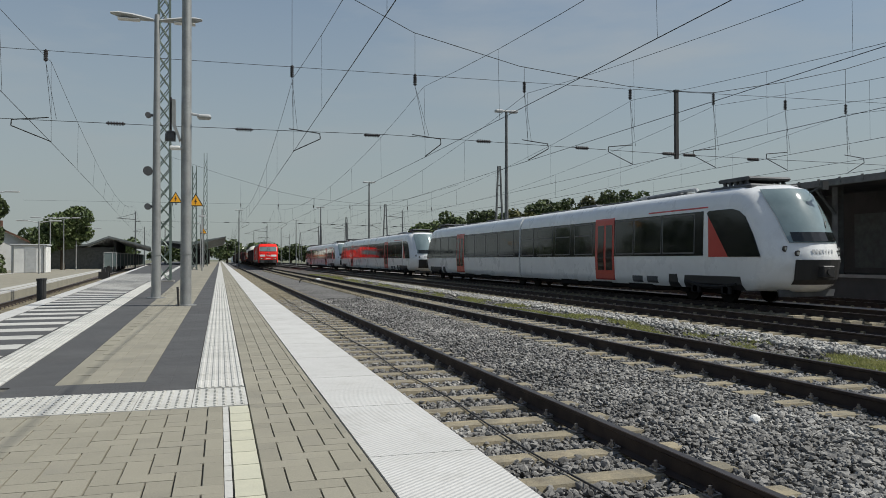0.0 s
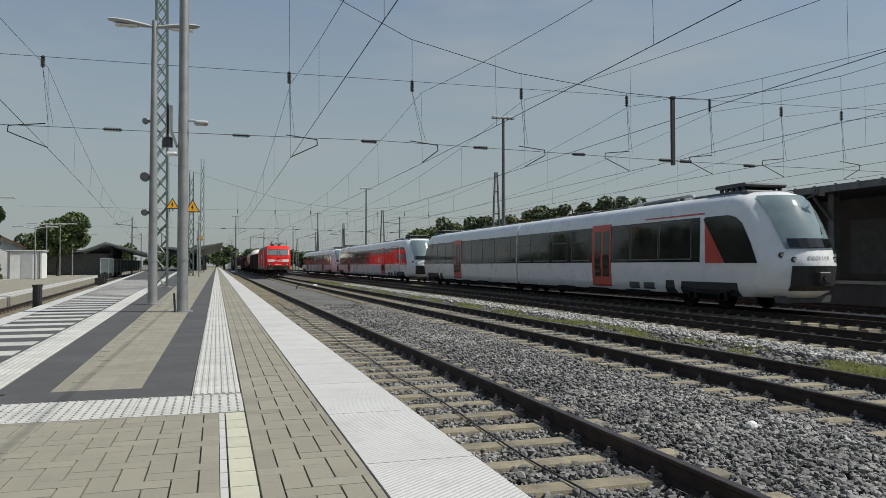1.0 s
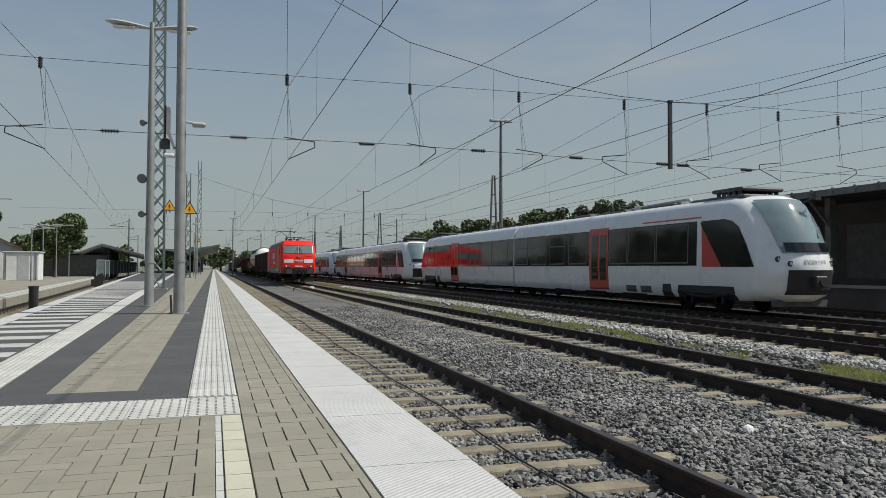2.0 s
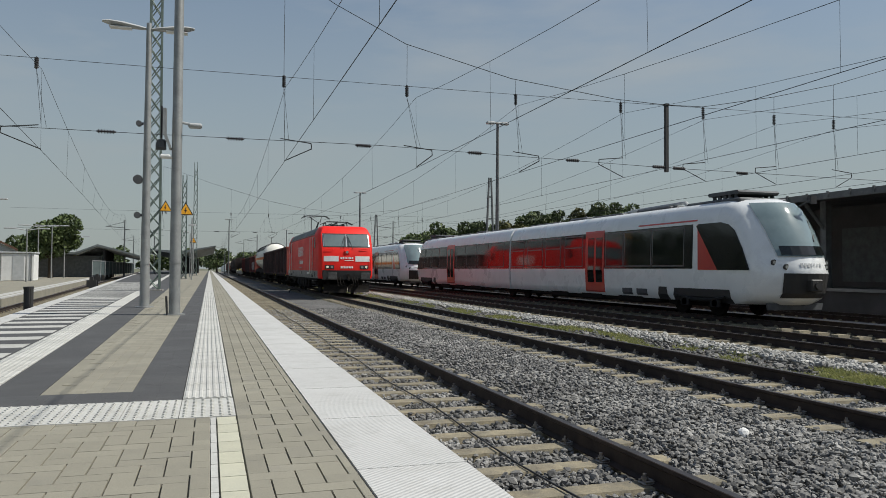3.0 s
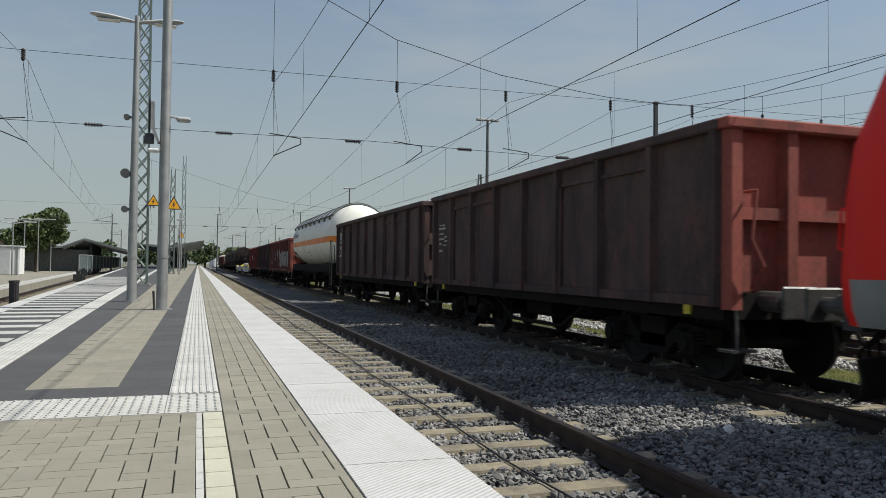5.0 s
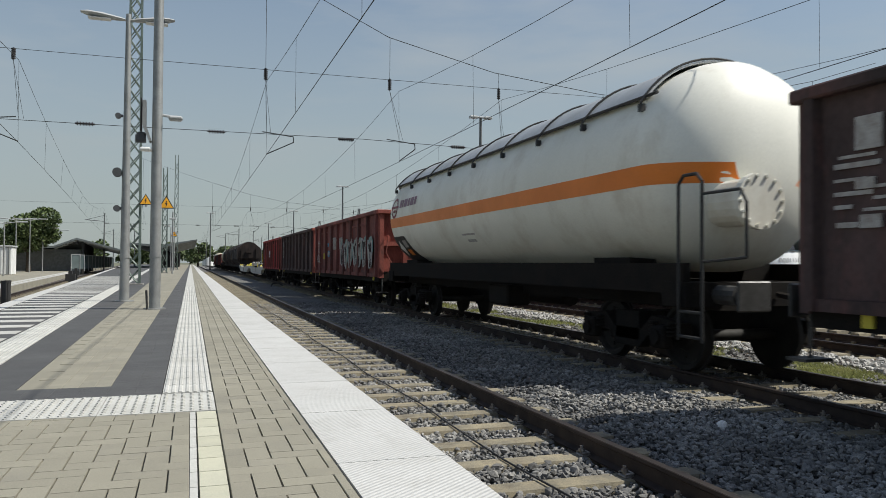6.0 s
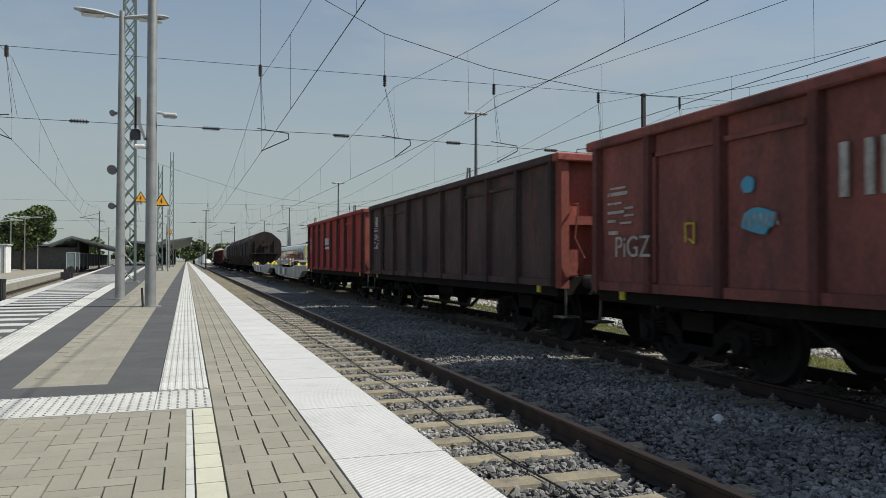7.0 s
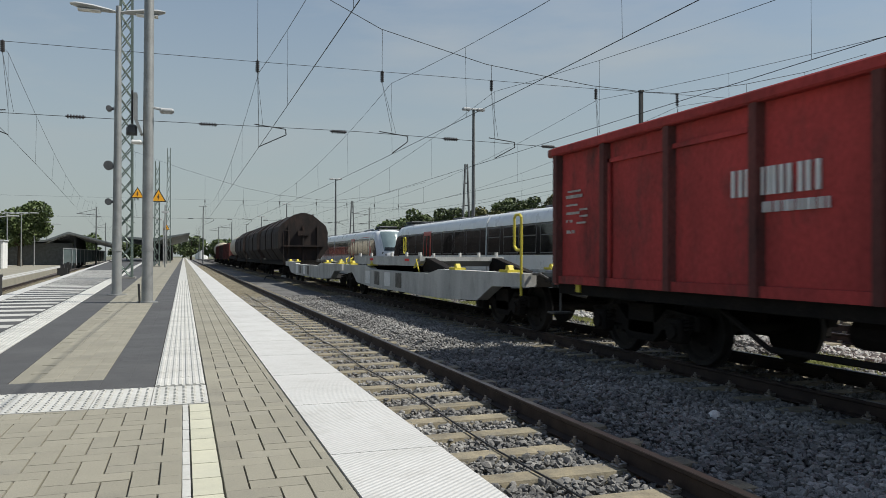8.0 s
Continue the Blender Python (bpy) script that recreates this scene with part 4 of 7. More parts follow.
def tank_wagon(s0, length, shell_paint, label, dressed=True, cz=2.78, r=1.46):
    w = vehicle("tank_wagon", label, "wagon", s0)
    ya, yb = (0.7 if dressed else 1.0), length - (0.35 if dressed else 1.0)

    def rad(y):
        d = min(y - ya, yb - y)
        k = min(1.0, max(0.0, d / 0.85))
        return r * math.sqrt(max(0.0, 1 - (1 - k) ** 2.3))
    ys = [ya + 0.85 * k for k in (0.01, 0.06, 0.15, 0.3, 0.5, 0.75, 1.0)]
    ys += [ya + 0.85 + (yb - ya - 1.7) * k / 10 for k in range(1, 10)] + [yb - 0.85 * k for k in (1.0, 0.75, 0.5, 0.3, 0.15, 0.06, 0.01)]
    n_ = 48
    q = B()
    loft(q, [[(rad(y) * math.sin(a * 2 * math.pi / n_), y, cz + rad(y) * math.cos(a * 2 * math.pi / n_)) for a in range(n_)] for y in ys])
    part("tank_shell", q, shell_paint, w, smooth=50)
    q = B()
    for s in (-1, 1):
        box(q, s * 0.75 - 0.12, 0.62, 0.85, s * 0.75 + 0.12, length - 0.62, 1.2)
        for y in (2.6, length - 2.6):
            prism(q, [(s * 1.2, 1.2), (s * 1.22, 1.52), (s * 0.8, 1.5), (s * 0.7, 1.2)], "y", y - 0.5, y + 0.5)
        box(q, s * 1.3 - 0.05, 0.7, 1.06, s * 1.3 + 0.05, length - 0.7, 1.44)
    box(q, -1.38, 0.62, 0.9, 1.38, 1.1, 1.2)
    box(q, -1.38, length - 1.1, 0.9, 1.38, length - 0.62, 1.2)
    rod(q, (0.4, length / 2 - 1, 0.75), (0.4, length / 2 + 1, 0.75), 0.2, 10)
    box(q, -1.2, length / 2 - 1.4, 0.6, -0.7, length / 2 - 0.4, 1.0, 0.04)
    part("underframe", q, M["dark_steel"], w)
    for e, ye in ((-1, 0.0), (1, length)):
        buffers(w, ye, e)
        bogie(w, ye - e * 2.35)
    if not dressed:
        return w

    def skin(y, z, off=0.006):
        rr = rad(y) + off
        return (-math.sqrt(max(0.0, rr * rr - (z - cz) ** 2)), y, z)

    def wrap(name, y0, y1, z0, z1, material, label="", off=0.006, ny=1, nz=2, side=1):
        q_ = B()
        g = [[q_.verts.new(Vector(skin(y0 + (y1 - y0) * i / ny, z0 + (z1 - z0) * j / nz, off)) * Vector((side, 1, 1))) for i in range(ny + 1)] for j in range(nz + 1)]
        for j in range(nz):
            for i in range(ny):
                q_.faces.new((g[j][i], g[j][i + 1], g[j + 1][i + 1], g[j + 1][i]))
        return part(name, q_, material, w, label, smooth=50)
    for s in (1, -1):
        q = B()
        bys = [y for y in ys if 0.02 < y - ya and 0.02 < yb - y]
        g = [[q.verts.new(Vector(skin(y, 2.46 + 0.09 * j, 0.004)) * Vector((s, 1, 1))) for y in bys] for j in range(4)]
        for j in range(3):
            for i in range(len(bys) - 1):
                q.faces.new((g[j][i], g[j][i + 1], g[j + 1][i + 1], g[j + 1][i]))
        part("orange_band", q, M["orange"], w, "orange stripe round the tank", smooth=50)
    # sun shade over the top with its straps
    q = B()
    arc = [math.radians(-52 + 104 * i / 16) for i in range(17)]
    loft(q, [[(rr * math.sin(a), y, cz + rr * math.cos(a)) for rr, aa in ((r + 0.08, arc), (r + 0.05, arc[::-1])) for a in aa] for y in (ya + 1.0, yb - 0.75)])
    for y, e in ((yb - 0.75, 1),):
        rings = []
        for k in range(5):
            rr = r + 0.08 - 0.42 * (k / 4) ** 2
            rings.append([(x_ * math.sin(a), y + e * 0.55 * k / 4, cz + x_ * math.cos(a)) for x_, aa in ((rr, arc), (rr - 0.03, arc[::-1])) for a in aa])
        loft(q, rings)
    part("sun_shade", q, M["tank_top"], w, "grey sheet-metal sun shade", smooth=40)
    for k in range(9):
        y = ya + 1.0 + (yb - ya - 1.8) * k / 8
        q = B()
        aa = [math.radians(-58 + 116 * i / 20) for i in range(21)]
        pipe(q, [((r + 0.1) * math.sin(a), y, cz + (r + 0.1) * math.cos(a)) for a in aa], 0.018, 5)
        for s in (-1, 1):
            a = math.radians(58)
            box(q, s * (r + 0.05) * math.sin(a) - 0.05, y - 0.035, cz + r * math.cos(a) - 0.05, s * (r + 0.05) * math.sin(a) + 0.03, y + 0.035, cz + r * math.cos(a) + 0.05)
        part("shade_strap", q, M["black"], w)
    for s in (-1, 1):
        q = B()
        a = math.radians(52)
        pipe(q, [(s * (r + 0.075) * math.sin(a), ya + 0.75, cz + (r + 0.075) * math.cos(a)), (s * (r + 0.075) * math.sin(a), yb - 0.75, cz + (r + 0.075) * math.cos(a))], 0.024, 5)
        part("shade_rim", q, M["black"], w)
    # emblem and lettering, as plain shapes
    yc, zc = yb - 1.2, 3.02
    for k in range(20):
        a0, a1 = 2 * math.pi * k / 20, 2 * math.pi * (k + 0.7) / 20
        q = B()
        q.faces.new([q.verts.new(skin(yc + rr * math.cos(a), zc + rr * math.sin(a), 0.009)) for rr, a in ((0.23, a0), (0.23, a1 + 0.09), (0.30, a1 + 0.09), (0.30, a0))])
        part("emblem", q, M["maroon"], w)
    wrap("emblem", yc - 0.13, yc + 0.13, zc - 0.13, zc - 0.05, M["maroon"], off=0.009)
    wrap("emblem", yc - 0.38, yc + 0.38, zc - 0.01, zc + 0.06, M["maroon"], off=0.009)
    y = yc - 0.5
    for ww in (0.2, 0.13, 0.32, 0.2, 0.3, 0.2):
        wrap("lettering", y - ww, y, 3.0, 3.22, M["mauve"], off=0.009)
        y -= ww + 0.06
    # black recess with placards at the rear, smaller at the front
    for y0, y1 in ((yb - 2.3, yb - 0.3),):
        q = B()
        g = [[q.verts.new(skin((y0 + 0.45 * j / 4) + ((y1 - 0.2 * (1 - j / 4)) - (y0 + 0.45 * j / 4)) * i / 8, 1.5 + 0.7 * j / 4, 0.014)) for i in range(9)] for j in range(5)]
        for j in range(4):
            for i in range(8):
                q.faces.new((g[j][i], g[j][i + 1], g[j + 1][i + 1], g[j + 1][i]))
        part("placard_board", q, M["black"], w, "black board with hazard plates", smooth=50)
    yy = yb - 0.55
    for dy, z0, wy, hz, mm in ((0.0, 2.0, 0.3, 0.03, "worn_white"), (0.0, 1.93, 0.26, 0.03, "worn_white"), (0.0, 1.86, 0.3, 0.03, "worn_white"), (0.0, 1.79, 0.2, 0.03, "worn_white"), (0.02, 1.7, 0.3, 0.04, "worn_white"),
                               (0.95, 1.88, 0.36, 0.2, "worn_white"), (0.95, 1.66, 0.38, 0.16, "orange")):
        wrap("data_plate", yy - dy - wy, yy - dy, z0, z0 + hz, M[mm], off=0.028)
    q = B()
    q.faces.new([q.verts.new(skin(yy - 0.62 + a, 1.86 + c, 0.03)) for a, c in ((0.22, 0), (0, 0.22), (-0.22, 0), (0, -0.22))])
    part("hazard_diamond", q, M["white"], w, "white diamond hazard plate")
    wrap("data_plate", length / 2 + 0.2, length / 2 + 1.0, 2.05, 2.09, M["worn_white"])
    wrap("data_plate", length / 2 + 0.3, length / 2 + 0.8, 1.9, 1.96, M["worn_white"])
    # front end: manhole, ladder rails
    q = B()
    rod(q, (-0.55, ya + 0.35, 2.2), (-0.55, ya - 0.4, 2.2), 0.3, 20)
    rod(q, (-0.55, ya - 0.34, 2.2), (-0.55, ya - 0.44, 2.2), 0.35, 20)
    for k in range(14):
        a = k * math.pi / 7
        rod(q, (-0.55 + 0.31 * math.cos(a), ya - 0.43, 2.2 + 0.31 * math.sin(a)), (-0.55 + 0.31 * math.cos(a), ya - 0.47, 2.2 + 0.31 * math.sin(a)), 0.022, 6)
    part("manhole", q, M["tank"], w, "bolted white manhole cover")
    q = B()
    LY = ya - 0.9
    pipe(q, [(-1.42, LY + 0.9, 1.1), (-1.42, LY + 0.9, 2.4), (-1.42, LY + 0.8, 2.5), (-1.42, LY + 0.55, 2.5), (-1.42, LY + 0.45, 2.4), (-1.42, LY + 0.45, 1.1)], 0.022, 6)
    pipe(q, [(-1.42, LY + 0.45, 2.25), (-1.42, LY - 0.2, 2.25), (-1.42, LY - 0.3, 2.1), (-1.42, LY - 0.3, 1.5), (-1.42, LY + 0.45, 1.45)], 0.018, 6)
    for z in (0.55, 0.85):
        pipe(q, [(-1.42, LY + 0.45, z), (-1.42, LY + 0.9, z)], 0.02, 6)
    pipe(q, [(-1.42, LY + 0.45, 0.5), (-1.42, LY + 0.45, 1.2)], 0.02, 6)
    pipe(q, [(-1.42, LY + 0.9, 0.5), (-1.42, LY + 0.9, 1.2)], 0.02, 6)
    part("ladder", q, M["black"], w, "bent black tube ladder and handrail")
    return w


tank_wagon(163.77, 15.76, M["tank"], "white gas tank wagon with an orange stripe, moving")


# -- low pocket wagon
M["flat_grey"] = mat("flat_wagon_grey", (0.56, 0.555, 0.52), (0.42, 0.415, 0.39), rough=0.7, scale=1.2, fine=0.1, stain=(0.14, 0.12, 0.1), stain_amt=0.6, streak=(1, 1, 0.4))


def pocket_wagon(s0):
    L_ = 34.4
    w = vehicle("pocket_wagon", "empty light grey articulated pocket wagon with yellow posts, moving", "wagon", s0)
    for y0, y1 in ((0.62, 16.6), (17.0, L_ - 0.62)):
        for s in (-1, 1):
            q = B()
            xs = (s * 1.12, s * 1.36)
            prism(q, [(y0, 0.86), (y0 + 1.5, 0.82), (y0 + 2.3, 0.5), (y0 + 4.5, 0.42), (y1 - 4.5, 0.42), (y1 - 2.3, 0.5), (y1 - 1.5, 0.82), (y1, 0.86), (y1, 1.1),
                      (y1 - 3.6, 1.1), (y1 - 4.4, 0.98), (y0 + 5.6, 0.98), (y0 + 4.8, 1.1), (y0, 1.1)], "x", min(xs), max(xs))
            part("side_beam", q, M["flat_grey"], w, "light grey steel side beam")
            for k in range(4):
                q = B()
                yy = y0 + 8.0 + k * 1.25
                box(q, min(s * 1.36, s * 1.37), yy, 0.52, max(s * 1.36, s * 1.37), yy + 0.6, 0.93)
                part("stripe", q, M["white"] if k % 2 else M["buffer"], w)
            for yy in (y0 + 1.0, y0 + 3.9, y1 - 1.0, y1 - 3.9):
                q = B()
                box(q, s * 1.2 - 0.13, yy - 0.2, 1.1, s * 1.2 + 0.13, yy + 0.2, 1.15)
                prism(q, [(yy - 0.1, 1.15), (yy + 0.1, 1.15), (yy + 0.04, 1.24), (yy - 0.04, 1.24)], "x", s * 1.2 - 0.05, s * 1.2 + 0.05)
                part("container_spigot", q, M["yellow"], w, "small yellow container spigot")
        q = B()
        for yy in (y0 + 0.1, y0 + 2.4, y1 - 2.4, y1 - 0.3):
            box(q, -1.12, yy, 0.85, 1.12, yy + 0.25, 1.06)
        box(q, -1.12, y0 + 0.2, 0.9, 1.12, y0 + 3.2, 1.0)
        box(q, -1.12, y1 - 3.2, 0.9, 1.12, y1 - 0.2, 1.0)
        box(q, -1.12, y0 + 3.4, 0.42, 1.12, y1 - 3.4, 0.48)
        part("cross_members", q, M["dark_steel"], w)
    q = B()
    prism(q, [(7.6, 1.14), (14.9, 1.14), (15.2, 1.28), (15.2, 1.4), (7.4, 1.4), (7.4, 1.28)], "x", -1.2, 1.2)
    part("hitch_table", q, M["flat_grey"], w, "raised pale hitch table")
    for x0 in (-1.05, 0.85):
        q = B()
        prism(q, [(5.0, 1.0), (7.6, 1.0), (7.6, 1.36), (7.2, 1.36)], "x", x0, x0 + 0.2)
        part("ramp_wedge", q, M["dark_steel"], w, "black ramp wedge")
    for yy in (8.4, 12.6):
        q = B()
        box(q, -1.215, yy, 1.27, -1.2, yy + 0.4, 1.34)
        part("reflector", q, M["loco_red"], w, "red reflector strip")
    for x in (-1.1, 1.1):
        for yy in (7.7, 9.0, 10.6, 13.2, 14.9):
            q = B()
            rod(q, (x, yy, 1.38), (x, yy, 1.52), 0.045, 6)
            part("table_pin", q, M["flat_grey"], w)
    for x, yy in ((-1.25, 15.6), (-1.25, 7.3), (-1.25, 16.4)):
        q = B()
        pipe(q, [(x, yy, 1.0), (x - 0.05, yy + 0.1, 1.3), (x + 0.1, yy + 0.35, 1.35), (x, yy + 0.5, 1.1), (x + 0.15, yy + 0.2, 1.2)], 0.018, 6)
        part("yellow_hose", q, M["yellow"], w, "coiled yellow hose")
    for yy, x in ((0.75, -1.36), (17.4, 1.3), (1.2, 1.36)):
        q = B()
        pipe(q, [(x, yy, 0.7), (x, yy, 2.1), (x, yy + 0.06, 2.16), (x, yy + 0.24, 2.16), (x, yy + 0.3, 2.1), (x, yy + 0.3, 1.6), (x, yy + 0.2, 1.52), (x, yy, 1.52)], 0.024, 6)
        part("yellow_post", q, M["yellow"], w, "bent yellow handrail post")
    for e, ye in ((-1, 0.0), (1, L_)):
        buffers(w, ye, e)
        bogie(w, ye - e * 2.2)
        q = B()
        pipe(q, [(-1.2, ye - e * 0.6, 1.1), (-1.2, ye - e * 0.35, 1.1), (-0.6, ye - e * 0.3, 0.75), (-0.4, ye - e * 0.1, 0.7)], 0.03, 6)
        part("brake_hose", q, M["buffer"], w)
    bogie(w, 16.8)
    return w


pocket_wagon(220.4)


# -- dark swing-roof hopper wagons and the tail of the train
def hopper_wagon(s0, length=14.6):
    w = vehicle("hopper_wagon", "sooty dark brown hopper wagon with a ridged roof, moving", "wagon", s0)
    prof = [(-1.0, 1.15), (1.0, 1.15), (1.5, 1.9), (1.5, 2.9), (1.38, 3.3), (0.6, 3.95), (0.12, 4.1), (-0.12, 4.1), (-0.6, 3.95), (-1.38, 3.3), (-1.5, 2.9), (-1.5, 1.9)]
    for k in range(3):
        q = B()
        a = 1.3 + k * (length - 2.6) / 3
        prism(q, prof, "y", a + 0.06, a + (length - 2.6) / 3 - 0.06)
        part("hopper", q, M["w_sooty"], w)
    for k in range(4):
        q = B()
        yy = 1.3 + k * (length - 2.6) / 3
        prism(q, [(x * 1.03, 1.1 + (z - 1.1) * 1.01) for x, z in prof], "y", yy - 0.08, yy + 0.08)
        part("roof_rib", q, M["w_sooty"], w)
    for e, ye in ((-1, 0.0), (1, length)):
        yy = ye - e * 1.2
        q = B()
        for x in (-0.9, 0.0, 0.9):
            box(q, x - 0.06, min(yy, yy + e * 0.12), 1.1, x + 0.06, max(yy, yy + e * 0.12), 3.3)
        box(q, -1.3, min(yy, yy + e * 0.35), 2.0, 1.3, max(yy, yy + e * 0.35), 2.08)
        box(q, -0.35, min(yy, yy + e * 0.16), 2.7, 0.35, max(yy, yy + e * 0.16), 3.0)
        pipe(q, [(-1.25, yy + e * 0.3, 1.1), (-1.25, yy + e * 0.3, 3.0), (-0.8, yy + e * 0.3, 3.0)], 0.025)
        part("end_frame", q, M["w_sooty"], w)
        buffers(w, ye, e)
        bogie(w, ye - e * 2.0)
    q = B()
    box(q, -1.3, 0.62, 0.86, 1.3, length - 0.62, 1.14)
    part("underframe", q, M["dark_steel"], w)


for k in range(3):
    hopper_wagon(255.2 + 14.6 * k)
tank_wagon(299.2, 14.0, M["dome"], "beige tank wagon near the end of the train, moving", False, 2.6, 1.35)
for k, (pm, em) in enumerate((("w_rust", "w_rust"), ("w_dark", "w_dark"), ("w_rust", "end_red"))):
    open_wagon(312.9 + 14.04 * k, 12.8, M[pm], M[em], "weathered open freight wagon far down the train, moving")
tank_wagon(354.6, 14.0, M["dome"], "pale tank wagon at the end of the train, moving", False, 2.6, 1.35)

# ---- parked railcars ----
M["rc_white"] = mat("railcar_white", (0.8, 0.81, 0.8), (0.75, 0.76, 0.75), rough=0.3, scale=0.8, fine=0.02, coat=0.4, stain=(0.4, 0.39, 0.37), stain_amt=0.25)
M["rc_band"] = mat("railcar_window_band", (0.012, 0.013, 0.014), (0.018, 0.018, 0.019), rough=0.05, scale=1, fine=0.0, spec=0.45)
M["rc_glass"] = mat("railcar_glass", (0.008, 0.01, 0.01), (0.016, 0.018, 0.018), rough=0.04, scale=1.5, fine=0.0, spec=0.5)
M["rc_screen"] = mat("railcar_windscreen", (0.2, 0.26, 0.27), (0.15, 0.2, 0.21), rough=0.07, scale=1, fine=0.0, spec=0.7)
M["frame_grey"] = mat("window_frame_grey", (0.11, 0.11, 0.11), (0.08, 0.08, 0.08), rough=0.4, scale=3, fine=0.04)
M["rc_red"] = mat("railcar_red", (0.52, 0.03, 0.02), (0.46, 0.03, 0.02), rough=0.35, scale=1, fine=0.03, coat=0.3)
M["rc_roof"] = mat("railcar_roof_gear", (0.10, 0.105, 0.11), (0.06, 0.062, 0.065), rough=0.7, scale=2, fine=0.12)
M["pale_grey"] = mat("pale_grey_paint", (0.45, 0.46, 0.46), (0.38, 0.39, 0.39), rough=0.55, scale=3, fine=0.05)

R_HALF = [(0.45, 1.22), (0.62, 1.33), (1.45, 1.375), (2.95, 1.33), (3.3, 1.25), (3.5, 1.12), (3.62, 0.9)]
R_NOSE = [(0.45, 1.75), (0.62, 1.45), (0.8, 1.3), (1.36, 1.2), (1.85, 1.36), (2.6, 1.74), (3.3, 2.2), (3.5, 2.4), (3.62, 2.75)]


SCREEN_Z = (1.86, 2.2, 2.6, 2.95, 3.1, 3.3, 3.48)


def rc_face(u, z, off=0.0):
    """A point of the nose: u from -1 to 1 across, z up; the tip is near y = 1.2."""
    w = interp(R_HALF, z)
    return (u * 0.84 * w, interp(R_NOSE, z) + 0.65 * abs(u) ** 2.2 - off, z)


def rc_half_body(owner, y_end, red_tri=True):
    zs = [0.45, 0.62, 0.8, 1.36, 1.6, 1.85, 2.2, 2.6, 2.95, 3.1, 3.3, 3.5, 3.62]
    us = (-1, -0.8, -0.55, -0.28, 0, 0.28, 0.55, 0.8, 1)
    rings = []
    for z in zs:
        w, nose = interp(R_HALF, z), interp(R_NOSE, z)
        side = [(0.96 * w, nose + 0.85), (w, nose + 1.2), (w, 5.3), (w, y_end)]
        rings.append([rc_face(u, z) for u in us] + [(x, y, z) for x, y in side] + [(-x, y, z) for x, y in reversed(side)])
    q = B()
    loft(q, rings)
    return part("body", q, M["rc_white"], owner, "glossy white body shell", smooth=38)


